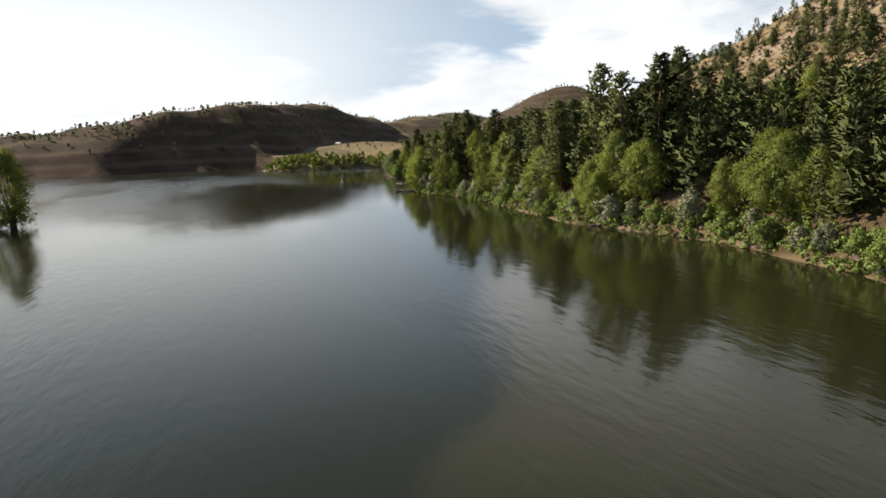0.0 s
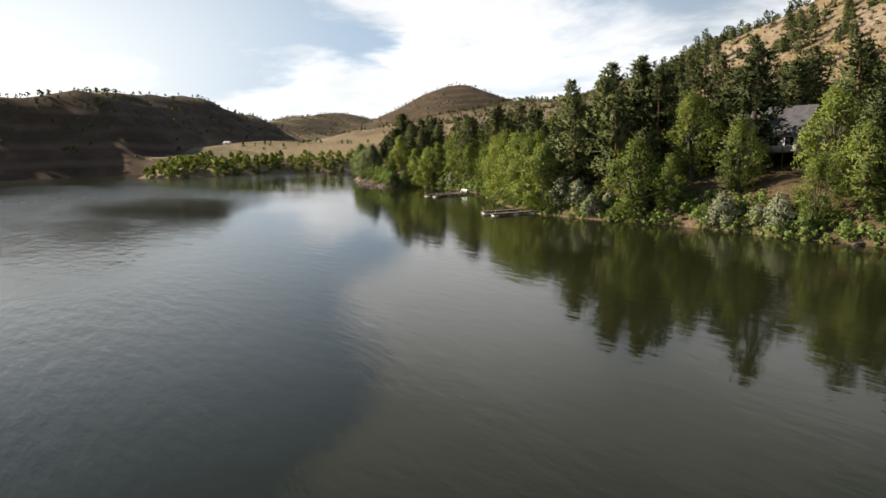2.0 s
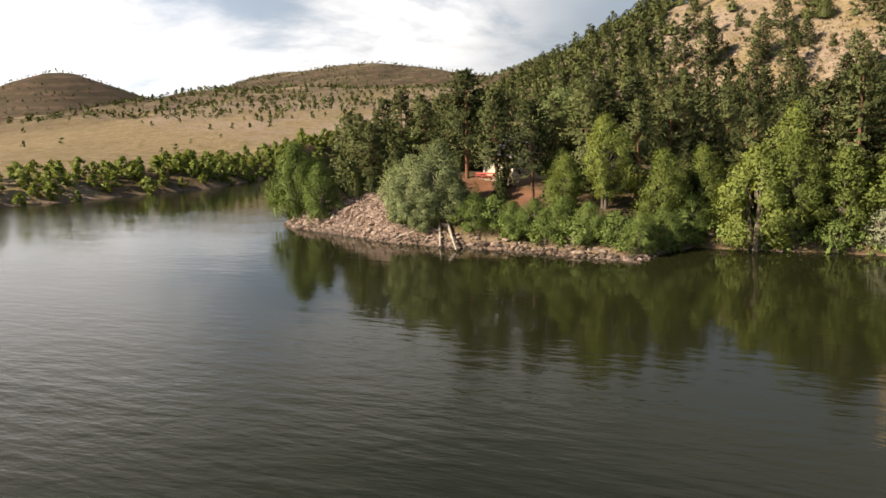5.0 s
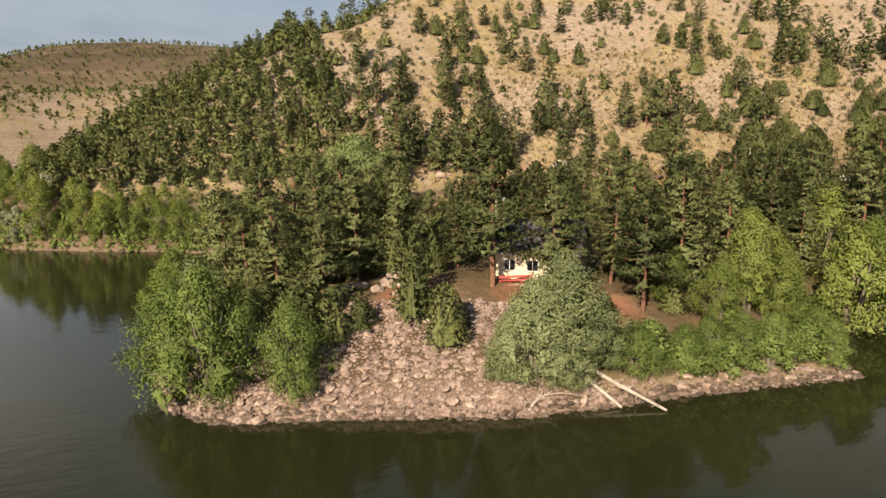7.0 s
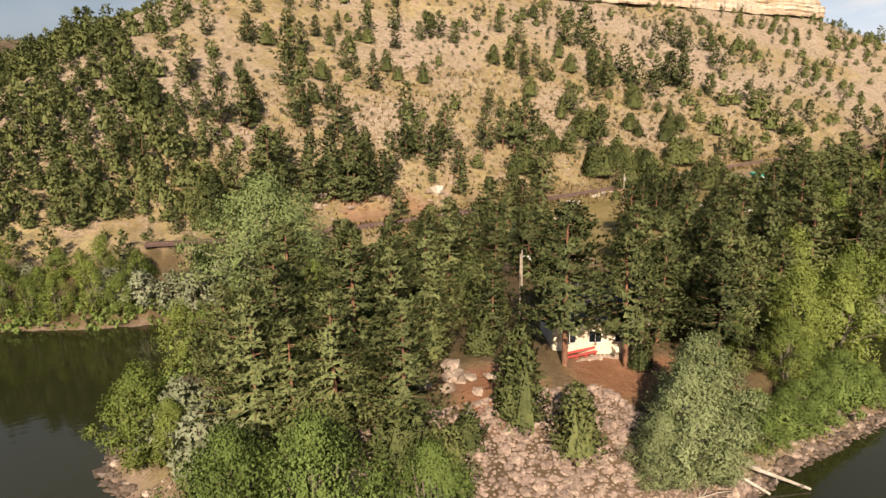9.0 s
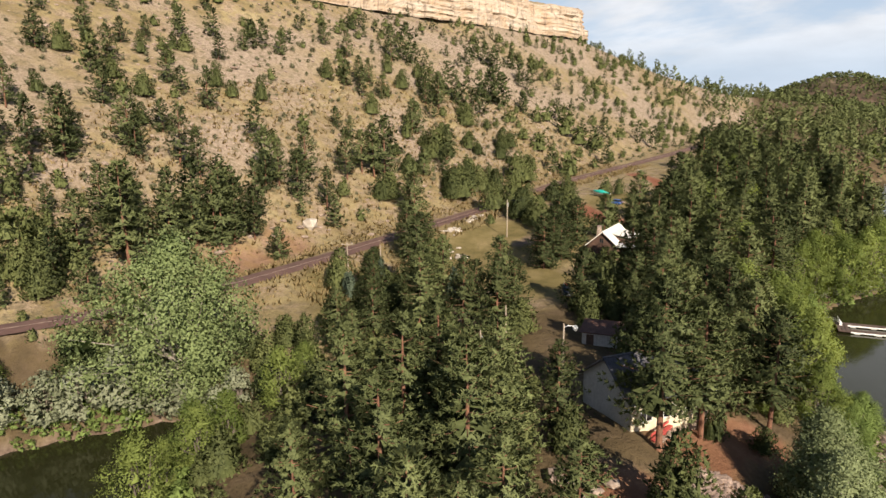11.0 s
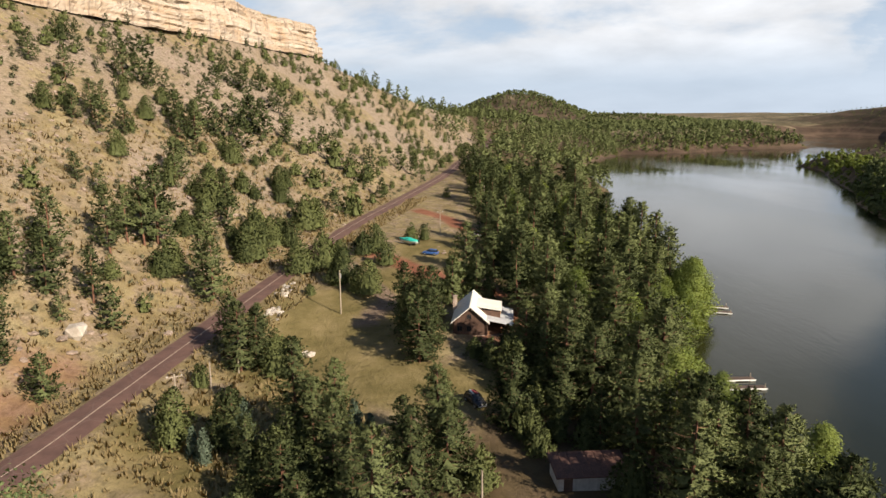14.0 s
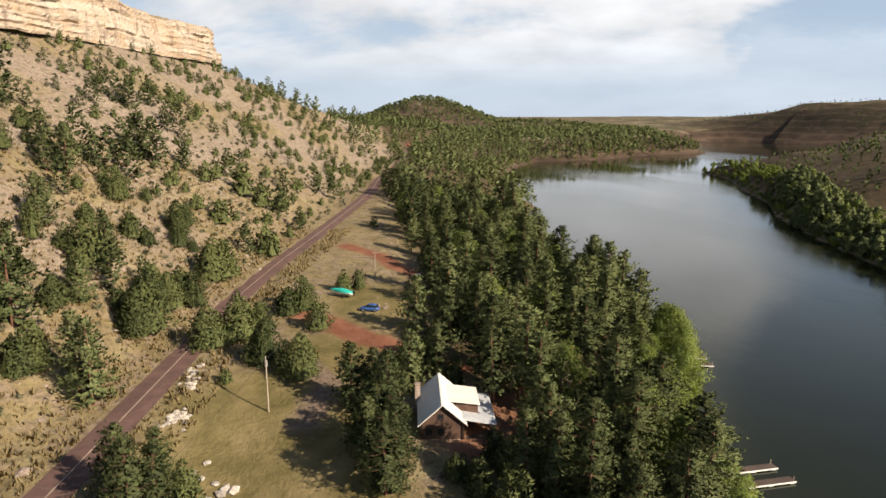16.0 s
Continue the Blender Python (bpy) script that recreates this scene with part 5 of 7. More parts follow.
def set_out_plants():
    rng = np.random.default_rng(5)
    taken = [(x, y) for _, x, y, _ in TREES]
    tx, ty = np.array(taken).T

    def free(x, y, gap):
        """Spots farther than gap from the trees already placed."""
        return np.array([np.min((tx - a) ** 2 + (ty - b) ** 2) > gap * gap for a, b in zip(np.atleast_1d(x), np.atleast_1d(y))])

    # conifers past the count of single things go into these
    many_pines, many_junipers = [], []
    for kind, x, y, tall in TREES:
        if x > 200 and kind in "pj":
            (many_pines if kind == "p" else many_junipers).append((x, y, float(ground(x, y)), rng.uniform(0, 6.3), tall / (13 if kind == "p" else 5)))
        else:
            placed(kind, x, y, tall * (1.15 if kind == 'j' else 1.0), rng)

    # woods between meadow and shore
    def woods(x, y):
        gappy = 0.25 + 0.75 * (lumps(x, y, 11, 4) > -0.2)
        return forest_zone(x, y) * (shore(x, y) > 5) * (1 - open_spots(x, y)) * gappy
    spots = scattered(rng, (-36, 330, 44, 150), 5.1, woods, 9000)
    spots = [p for p, ok in zip(spots, free(*np.array(spots).T, 3.6)) if ok and not (p[0] < 34 and p[1] < 100)]
    spots.sort(key=lambda p: p[0])
    for i, (x, y) in enumerate(spots):
        if i % 9 == 4 and x > 45:
            k = int(rng.integers(0, 3))
            plant(f"shoretree{k}", x, y, rng.uniform(10, 15) / [14, 11, 9][k], label="leafy green cottonwood among the pines")
        elif x < 34 and y > 107:
            plant(f"juniper{rng.integers(0, 3)}", x, y, rng.uniform(0.5, 0.95), label="low dark juniper in the shade beside the cove")
        elif i < 190:
            plant(f"{'pine' if x < 84 else 'farpine'}{rng.integers(0, 6)}", x, y, rng.choice([0.5, 0.7, 0.85, 1.0, 1.1]) * rng.uniform(0.88, 1.05) * (0.7 if x < 45 else 1.12), stretch=1.0 if x < 45 else 0.86)
        else:
            many_pines.append((x, y, float(ground(x, y)), rng.uniform(0, 6.3), rng.uniform(0.8, 1.25)))

    for x, y, size in ((240, 61, 1.5), (257, 56, 1.35), (263, 60, 1.45), (251, 74, 1.4), (150, 66, 1.25), (172, 66, 1.2), (122, 74, 1.15)):
        plant("farpine5", x, y, size, label="very tall ponderosa pine above the shore trees")
    # low dark junipers fill the shade between track and cabin
    more = scattered(rng, (-14, 36, 110, 137), 4.6, lambda x, y: forest_zone(x, y) * (shore(x, y) > 6) * (1 - open_spots(x, y)), 1200)
    for (x, y), ok in zip(more, free(*np.array(more).T, 2.8)):
        if ok:
            plant(f"juniper{rng.integers(0, 3)}", x, y, rng.uniform(0.8, 1.3), label="dense dark juniper under the pines")
    dense = scattered(rng, (42, 80, 94, 112), 4.0, lambda x, y: forest_zone(x, y) * (np.hypot(x - 57, y - 118) > 7) * (np.hypot(x - 90, y - 116) > 14), 900)
    for (x, y), ok in zip(dense, free(*np.array(dense).T, 2.6)):
        if ok:
            plant(f"juniper{rng.integers(0, 3)}", x, y, rng.uniform(0.9, 1.5), label="dense dark juniper in the shade of pines")
    # cottonwoods along the waterline
    def rim(x, y):
        s = shore(x, y)
        return (s > 1.2) * (s < 8) * (x > 38) * (y < 100) * ((x < 137) | (x > 159)) * (1 - open_spots(x, y)) * np.where(lumps(x, y, 9, 6) > 0.08, 1.0, 0.06)
    for x, y in scattered(rng, (38, 350, 30, 100), 5.6, rim, 6000):
        s = float(shore(x, y))
        k = int(rng.integers(0, 3))
        tall = rng.uniform(8, 13.5) if x > 60 else rng.uniform(6, 10)
        fine_leaf = x < 50 or x > 245
        plant(f"cotton{k}" if fine_leaf else f"shoretree{k}", x, y, tall / ([14, 15, 11] if fine_leaf else [14, 11, 9])[k])
    for x, y in scattered(rng, (38, 350, 30, 100), 3.2, lambda x, y: (shore(x, y) > 0.3) * (shore(x, y) < 3.0), 5000):
        plant(f"{'olive' if rng.uniform() < 0.5 else 'willow'}{rng.integers(0, 2)}", x, y, rng.uniform(0.55, 1.1))

    # cove and north-west shore
    def cove(x, y):
        s = shore(x, y)
        return (s > 0.8) * (s < 13) * (np.hypot(x + 36, y - 124) > 22) * (np.hypot(x - 2, y - 163) > 21)
    spots = scattered(rng, (-110, 10, 140, 300), 3.9, cove, 9000)
    for i, (x, y) in enumerate(spots):
        plant(f"shoretree{rng.integers(0, 3)}" if i % 5 else f"olive{i % 2}", x, y, rng.uniform(0.5, 0.9))

    # low leafy brush that hides the bank
    def bank_brush(x, y):
        s = shore(x, y)
        return (s > -0.7) * (s < 5) * ((y > 138) | (x > 37)) * (np.hypot(x - 4, y - 156) > 9)
    low = [broadleaf_shapes(150 + k, 2.0, 1.6, 0.02, 9, 16, 0.42, 1)[1] for k in range(4)]
    spots = scattered(rng, (-110, 8, 138, 300), 1.35, bank_brush, 26000) + scattered(rng, (37, 340, 38, 90), 1.6, bank_brush, 22000)
    merged("bank_brush", "low green willow brush along the bank", "brush", WILLOW, low, [(x, y, max(z, -0.1), turn, size) for x, y, z, turn, size in strewn(rng, spots, 0.5, 1.2, -0.1)])

    # hillside: thick to the west, on top and to the east, else low scrub
    def slope(x, y):
        d = 0.96 * (y - (195 - 0.29 * (x - 40)))
        thick = np.clip(0.07 + 0.95 * smooth01(-x, -38, 0) + 0.07 * smooth01(d, 75, 110) + 0.30 * smooth01(x, 270, 340) * (lumps(x, y, 22, 4) > -0.1), 0, 1)
        return (d > 1) * (d < 118) * thick * (shore(x, y) > 12) * (1 - open_spots(x, y)) * (1 - near_any(x, y, [(105, 226, 22), (140, 205, 14)]) * 0.9)
    spots = scattered(rng, (-75, 480, 60, 340), 3.7, slope, 15000)
    spots = [p for p, ok in zip(spots, free(*np.array(spots).T, 4.5)) if ok]
    for x, y in spots:
        z, turn = float(ground(x, y)), rng.uniform(0, 6.3)
        if rng.uniform() < (0.8 if x < 20 else 0.45):
            many_pines.append((x, y, z, turn, rng.uniform(0.6, 1.05) * (0.45 if x > 300 or (x > 150 and y > 268 - 0.29 * (x - 40)) else 0.66 if x < 10 else 0.9)))
        else:
            many_junipers.append((x, y, z, turn, rng.uniform(0.6, 1.2)))
    for x, y in scattered(rng, (-75, 24, 190, 330), 3.3, lambda x, y: slope(x, y) * 0.5, 6000):
        many_junipers.append((x, y, float(ground(x, y)), rng.uniform(0, 6.3), rng.uniform(0.7, 1.3)))
    # a belt of pines and junipers between the cove's shore trees and the hill's foot
    def belt(x, y):
        d = 0.96 * (y - (195 - 0.29 * (x - 40)))
        return (shore(x, y) > 11) * (d < 16) * (d > -70) * (np.abs(road_off(x, y)) > 4.0) * (np.hypot(x - 6, y - 163) > 15)
    for x, y in scattered(rng, (-78, 14, 165, 300), 4.6, belt, 2600):
        (many_pines if rng.uniform() < 0.4 else many_junipers).append((x, y, float(ground(x, y)), rng.uniform(0, 6.3), rng.uniform(0.38, 0.62) if x < -8 else rng.uniform(0.3, 0.5)))
    pines = [pine_shapes(95 + k, 13, 4.8, 0.03, 38, 6, 0, 1.45, 3, 0.3)[1] for k in range(4)]
    bushes = [juniper_shapes(90 + k, 5, 2.8, 80, 5, 1.8)[1] for k in range(4)]
    fine = [pine_shapes(91 + k, 13, 4.8, 0.03, 42, 5, 0, 1.4, 4, 0.32)[1] for k in range(4)]
    merged("hill_pines", "ponderosa pines crowding the hill's west flank", "woods", PINE, fine, [p for p in many_pines if p[0] < 130])
    many_pines = [p for p in many_pines if p[0] >= 130]
    merged("pine_woods", "dark green ponderosa pines on hillside and shore", "woods", PINE, pines, many_pines)
    merged("juniper_scrub", "dark green junipers dotted over the dry hillside", "junipers", JUNIPER, bushes, many_junipers)

    # low brush and grass tufts on the slope and the verges
    def brush(x, y):
        d = 0.96 * (y - (195 - 0.29 * (x - 40)))
        return (d > 4) * (d < 118) * 0.8 * (shore(x, y) > 10)
    spots = scattered(rng, (-20, 330, 120, 330), 2.8, brush, 5200)
    small = [juniper_shapes(120 + k, 1.0, 0.8, 18, 3, 1.1)[1] for k in range(4)]
    merged("low_brush", "grey-green sage and low brush on the dry slope", "brush", SAGE, small,
           strewn(rng, spots, 0.5, 1.5))

    def verge(x, y):
        o = np.abs(road_off(x, y))
        d = 0.96 * (y - (195 - 0.29 * (x - 40)))
        side = (o > 3.6) * np.where(o < 11, 0.9, np.where((d > -2) & (d < 60), 0.35, 0.0))
        field = (np.hypot(x - 50, y - 152) < 18) * (o > 4) * 0.8
        return np.maximum(side, field) * (shore(x, y) > 8)
    spots = scattered(rng, (5, 240, 110, 240), 0.75, verge, 42000)
    blades = [grass_tuft(130 + k) for k in range(5)]
    merged("dry_grass", "pale dry grass tufts along road and slope", "grass", STRAW, blades,
           strewn(rng, spots, 0.6, 1.75))

    # woods to the east and over the far hills
    mid = [pine_shapes(100 + k, 11, 3.8, 0.04, 18, 2, 0, 2.6, 3, 0.3)[1] for k in range(4)]
    tiny = [broadleaf_shapes(104 + k, 5.5 + k % 2 * 2, 2.6, 0.0, 5, 3, 3.0, 1)[1] for k in range(4)]

    def east(x, y):
        s = shore(x, y)
        d = 0.96 * (y - (195 - 0.29 * (x - 40)))
        return (s > 0) * (((x > 325) & (d < 0)) * 0.9 + (d >= 0) * (x > 470) * 0.4) * (1 - open_spots(x, y)) * (0.12 + 0.85 * np.maximum(lumps(x, y, 33, 3) + 0.6 * lumps(x, y, 12, 1) > -0.15, s < 12))
    spots = scattered(rng, (326, 900, -140, 330), 8.6, east, 13000) + scattered(rng, (780, 1060, -490, -90), 7.0, lambda x, y: (shore(x, y) > -1) * (shore(x, y) < 45), 3000)
    merged("woods", "dark pine woods between road and lake", "woods", PINE, mid,
           strewn(rng, spots, 0.7, 1.4))
    spots = scattered(rng, (860, 1750, -620, 420), 7.5, lambda x, y: (shore(x, y) > 3) * (0.22 + 0.7 * (lumps(x, y, 45, 3) + 0.6 * lumps(x, y, 16, 1) > 0.05)), 30000)
    merged("far_woods", "far dark pine woods on low hills", "woods", PINE, tiny,
           strewn(rng, spots, 1.0, 1.7))

    def dotted(x, y):
        h = ground(x, y)
        clump = lumps(x, y, 60, 6) + 0.6 * lumps(x, y, 21, 3)
        return (shore(x, y) > 12) * np.where(h > 34, 0.25 + 0.6 * (clump > 0.1), 0.03 + 0.6 * (clump > 0.45)) * (h > 12)
    spots = scattered(rng, (-1500, -150, -450, 1500), 8.5, dotted, 30000) + scattered(rng, (-470, -310, -420, 40), 5.5, lambda x, y: dotted(x, y) * 0.6, 5000) + scattered(rng, (-450, 500, 330, 1000), 6.0, lambda x, y: dotted(x, y) * (0.8 + 1.1 * (lumps(x, y, 70, 1) > 0.0)), 26000)
    spots += scattered(rng, (1150, 1900, -1250, -930), 13.0, lambda x, y: 0.7 * (ground(x, y) > 14), 5000)
    spots += scattered(rng, (1380, 1580, -260, 60), 6.5, lambda x, y: 0.9 * (ground(x, y) > 40), 3000)
    merged("hill_scrub", "scattered dark pines and junipers on far hills", "trees", JUNIPER, tiny,
           strewn(rng, spots, 0.35, 0.75))
    leafy_ = [broadleaf_shapes(110 + k, 8, 4.0, 0.02, 13, 12, 1.7, 1)[1] for k in range(3)]

    def far_rim(x, y):
        s = shore(x, y)
        return (s > -1) * (s < 22) * ((x < -100) | (y < -60) | (x > 330)) * 0.85
    spots = scattered(rng, (-250, -95, 15, 345), 4.4, far_rim, 11000) + scattered(rng, (120, 700, -320, -60), 6.0, far_rim, 7000) + scattered(rng, (330, 1100, -520, 40), 8.0, lambda x, y: far_rim(x, y) * 0.5, 5000)
    merged("shore_trees", "leafy green trees along the far shores", "trees", COTTONWOOD, leafy_,
           strewn(rng, spots, 0.38, 0.85))
    spots = scattered(rng, (130, 700, -520, -70), 7.0, lambda x, y: (shore(x, y) > 10) * (0.35 + 0.5 * (lumps(x, y, 50, 2) > 0)), 6000)
    merged("south_scrub", "dark scrub and pines on the far bank", "trees", PINE, tiny,
           strewn(rng, spots, 0.3, 0.8))
    bank_trees = scattered(rng, (180, 420, -240, -80), 5.2, lambda x, y: (shore(x, y) > -2) * (shore(x, y) < 22), 6000)
    # these leafy trees take the darker pine colour to hold the bank's shade
    merged("bank_woods", "dense leafy bank trees, the bank shade put into their dark colour", "woods", PINE, [broadleaf_shapes(140 + k, 9, 4.6, 0.02, 22, 34, 1.1, 1)[1] for k in range(3)],
           strewn(rng, bank_trees, 0.5, 1.0))
    for x, y, size in ((178, -73, 1.5), (190, -80, 1.2), (168, -86, 1.2)):
        plant("cotton0", x, y, size, label="dark leafy tree on the near south bank")


set_out_plants()



# ---- sandstone cliff along the hilltop ----
def build_cliff():
    m, node = material("banded_sandstone")
    pos = node("ShaderNodeNewGeometry").outputs["Position"]
    flat = node("ShaderNodeMapping", {0: pos, "Scale": (0.03, 0.03, 0.62)}).outputs[0]
    layers = noise_at(node, 0.9, 5, 0.6, flat)
    tall = node("ShaderNodeMapping", {0: pos, "Scale": (1.0, 1.0, 0.08)}).outputs[0]
    streak = noise_at(node, 0.6, 5, 0.65, tall)
    blotch = noise_at(node, 0.12, 5, 0.6, pos)
    col = ramp(node, layers, [(0.28, (0.244, 0.178, 0.126)), (0.42, (0.407, 0.318, 0.237)), (0.55, (0.474, 0.400, 0.318)), (0.72, (0.518, 0.459, 0.385))])
    col = mixed(node, node("ShaderNodeMapRange", {0: blotch, 1: 0.50, 2: 0.66, 4: 0.5}).outputs[0], col, (0.407, 0.266, 0.148))
    col = mixed(node, node("ShaderNodeMapRange", {0: streak, 1: 0.53, 2: 0.66, 4: 0.7}).outputs[0], col, (0.148, 0.111, 0.089))
    both = node("ShaderNodeMath", {0: layers, 1: streak}, operation="ADD").outputs[0]
    bmp = node("ShaderNodeBump", {"Strength": 0.8, "Distance": 0.3, "Height": both}).outputs[0]
    p = node("ShaderNodeBsdfPrincipled", {"Base Color": col, "Roughness": 0.95, "Normal": bmp, "Specular IOR Level": 0.1})
    node("ShaderNodeOutputMaterial", {0: p.outputs[0]})
    xs = np.arange(110, 438, 1.1)
    line = []
    for x in xs:
        ys = np.linspace(150, 320, 341)
        d = 0.96 * (ys - (195 - 0.29 * (x - 40)))
        d = d + 5 * lumps(np.full(341, x), ys, 45, 1) * np.clip(d / 40, 0, 1)
        line.append((x, ys[np.argmax(d > 119)]))
    line = np.array(line)
    k = np.ones(13) / 13
    line[:, 1] = np.convolve(np.pad(line[:, 1], 6, mode="edge"), k, mode="valid")
    end = line[-1]
    line = np.concatenate([line, [end + (1.2 * math.sin(a), 7 - 7 * math.cos(a)) for a in np.linspace(0.3, 1.57, 5)], [end + (1.2, 7 + q) for q in np.arange(1, 60, 1.5)]])
    tan = np.gradient(line, axis=0)
    tan /= np.linalg.norm(tan, axis=1)[:, None]
    out = np.stack([tan[:, 1], -tan[:, 0]], 1)
    run = np.cumsum(np.linalg.norm(np.diff(line, axis=0, prepend=line[:1]), axis=1))
    rows = np.linspace(0, 1, 26)
    rng = np.random.default_rng(3)
    ledge = np.cumsum(rng.choice([0, 0, 0.5, 1.1, -0.4], 26))
    ledge = 1.6 - ledge * 2.6 / max(1, ledge[-1])
    v = []
    cuts = np.cumsum(rng.uniform(3.0, 11.0, 200))
    proud = rng.normal(size=(200, 3)) * 0.8
    for (px, py), (ox, oy), s in zip(line, out, run):
        block = int(np.searchsorted(cuts, s))
        base, top = 92.0, 114.5 + 1.2 * math.sin(s / 17) + 0.7 * math.sin(s / 5.3) - 3.5 * smooth01(np.array(s), run[-1] - 90, run[-1] - 40)
        crack = 0.9 * abs(math.sin(s / 6.1 + math.sin(s / 19) * 2)) ** 0.35 + 1.3 * math.sin(s / 23) + 0.5 * math.sin(s / 2.7)
        for i, r in enumerate(rows):
            o = ledge[i] + proud[block % 200, i // 9] + (1.6 if i < 8 else 0) + crack * (0.55 + 0.25 * math.sin(i * 1.9)) + rng.normal() * 0.16
            if i > 23:
                o -= (i - 23) * 2.2
            v.append((px + ox * o, py + oy * o, base + (top - base) * r + 0.15 * math.sin(s / 3 + i)))
    n = len(rows)
    f = [(c * n + i, (c + 1) * n + i, (c + 1) * n + i + 1, c * n + i + 1) for c in range(len(line) - 1) for i in range(n - 1)]
    tagged(new("cliff", mesh("cliff", v, f, m)), "pale banded sandstone cliff along the hilltop", "cliff", kind="structure")


build_cliff()



# ---- buildings, docks, vehicles ----
LOGS = plain("brown_log_wall", (0.060, 0.032, 0.022), (0.15, 0.085, 0.058), 0.85, 1.5, 0.5)
ROOF_WHITE = plain("pale_metal_roof", (0.74, 0.71, 0.63), (0.87, 0.84, 0.77), 0.5, 0.6, 0.1, metal=0.0)
ROOF_GREY = plain("grey_metal_roof", (0.42, 0.43, 0.45), (0.60, 0.61, 0.63), 0.4, 0.8, 0.1)
SHINGLE = plain("dark_shingle_roof", (0.045, 0.045, 0.055), (0.12, 0.115, 0.125), 0.9, 2.5, 0.4)
SIDING = plain("grey_white_siding", (0.42, 0.41, 0.39), (0.58, 0.57, 0.54), 0.8, 0.8, 0.2)
CREAM = plain("cream_wall", (0.55, 0.47, 0.33), (0.74, 0.66, 0.50), 0.8, 0.8, 0.2)
TIMBER = plain("tan_timber", (0.30, 0.19, 0.10), (0.50, 0.34, 0.20), 0.8, 2.0, 0.4)
DARK_WOOD = plain("dark_timber", (0.05, 0.032, 0.025), (0.12, 0.075, 0.055), 0.8, 2.0, 0.4)
DECKING = plain("brown_deck_boards", (0.075, 0.050, 0.040), (0.16, 0.110, 0.088), 0.8, 1.6, 0.4)
WHITE = plain("white_paint", (0.66, 0.65, 0.62), (0.82, 0.81, 0.78), 0.6, 1.5, 0.15)
GREEN = plain("dark_green_paint", (0.018, 0.060, 0.040), (0.045, 0.120, 0.080), 0.6, 1.5, 0.2)
RED = plain("red_paint", (0.34, 0.05, 0.045), (0.52, 0.10, 0.085), 0.6, 1.5, 0.2)
POLE = plain("weathered_pole", (0.24, 0.19, 0.14), (0.44, 0.37, 0.29), 0.9, 2.0, 0.4)
STEEL = plain("galvanised_steel", (0.45, 0.46, 0.47), (0.62, 0.63, 0.64), 0.4, 3.0, 0.1, metal=0.7)
TEAL = plain("turquoise_cover", (0.015, 0.40, 0.33), (0.04, 0.58, 0.47), 0.55, 1.2, 0.4)
BLUE = plain("blue_cover", (0.02, 0.06, 0.20), (0.05, 0.13, 0.36), 0.5, 1.2, 0.3)
RUBBER = plain("tyre_rubber", (0.015, 0.015, 0.015), (0.04, 0.04, 0.04), 0.8, 3.0, 0.2)
BLACK = plain("black_paint", (0.012, 0.012, 0.014), (0.03, 0.03, 0.034), 0.25, 1.0, 0.05)
SILVER = plain("silver_paint", (0.36, 0.37, 0.39), (0.46, 0.47, 0.49), 0.3, 1.0, 0.05, metal=0.3)


def glass_material():
    m, node = material("window_glass")
    p = node("ShaderNodeBsdfPrincipled", {"Base Color": (0.02, 0.024, 0.028, 1), "Roughness": 0.06, "IOR": 1.5})
    node("ShaderNodeOutputMaterial", {0: p.outputs[0]})
    return m


GLASS = glass_material()


def slab(name, mat, corners, thick):
    """A roof plane: four corners and a thickness downwards."""
    top = [Vector(c) for c in corners]
    low = [c - Vector((0, 0, thick)) for c in top]
    return mesh(name, [tuple(c) for c in top + low], [(0, 1, 2, 3), (7, 6, 5, 4), (0, 4, 5, 1), (1, 5, 6, 2), (2, 6, 7, 3), (3, 7, 4, 0)], mat)


def ribs(name, mat, a, b, c, d, count, size=0.05):
    """Standing seams on a roof plane a-b (eave) to d-c (ridge)."""
    pieces = []
    a, b, c, d = (np.array(q, float) for q in (a, b, c, d))
    for i in range(count + 1):
        k = i / count
        p, q = a + (b - a) * k, d + (c - d) * k
        up = np.array((0, 0, size * 0.5))
        pieces.append(tube([p + up, q + up], [size, size], 4))
    return mesh(name, *joined(pieces), mat)


def gable_end(name, mat, x, half, eave, ridge, thick):
    """A gable wall across y at x, with its thickness along x."""
    ring = [(-half, 0), (half, 0), (half, eave), (0, ridge), (-half, eave)]
    v = [(x, y, z) for y, z in ring] + [(x + thick, y, z) for y, z in ring]
    f = [(4, 3, 2, 1, 0), (5, 6, 7, 8, 9)] + [(i, (i + 1) % 5, 5 + (i + 1) % 5, 5 + i) for i in range(5)]
    return mesh(name, v, f, mat)


def window(parent, x, y, z, wide, tall, axis="x", frame_mat=DARK_WOOD):
    """A window proud of a wall that faces -x (axis x) or -y (axis y)."""
    t = 0.09
    def box(cy, cz, sy, sz, depth=0.10, off=0.0):
        return (x - 0.03 + off, y + cy, z + cz, depth, sy, sz) if axis == "x" else (x + cy, y - 0.03 + off, z + cz, sy, depth, sz)
    w = part("window", boxes("window", frame_mat, box(-wide / 2, 0, t, tall + t), box(wide / 2, 0, t, tall + t), box(0, tall / 2, wide, t), box(0, -tall / 2, wide, t), box(0, 0, 0.05, tall), bevel=0.01), parent)
    part("pane", boxes("pane", GLASS, box(0, 0, wide, tall, 0.03, 0.02), bevel=0), w, "dark reflecting glass")
    return w


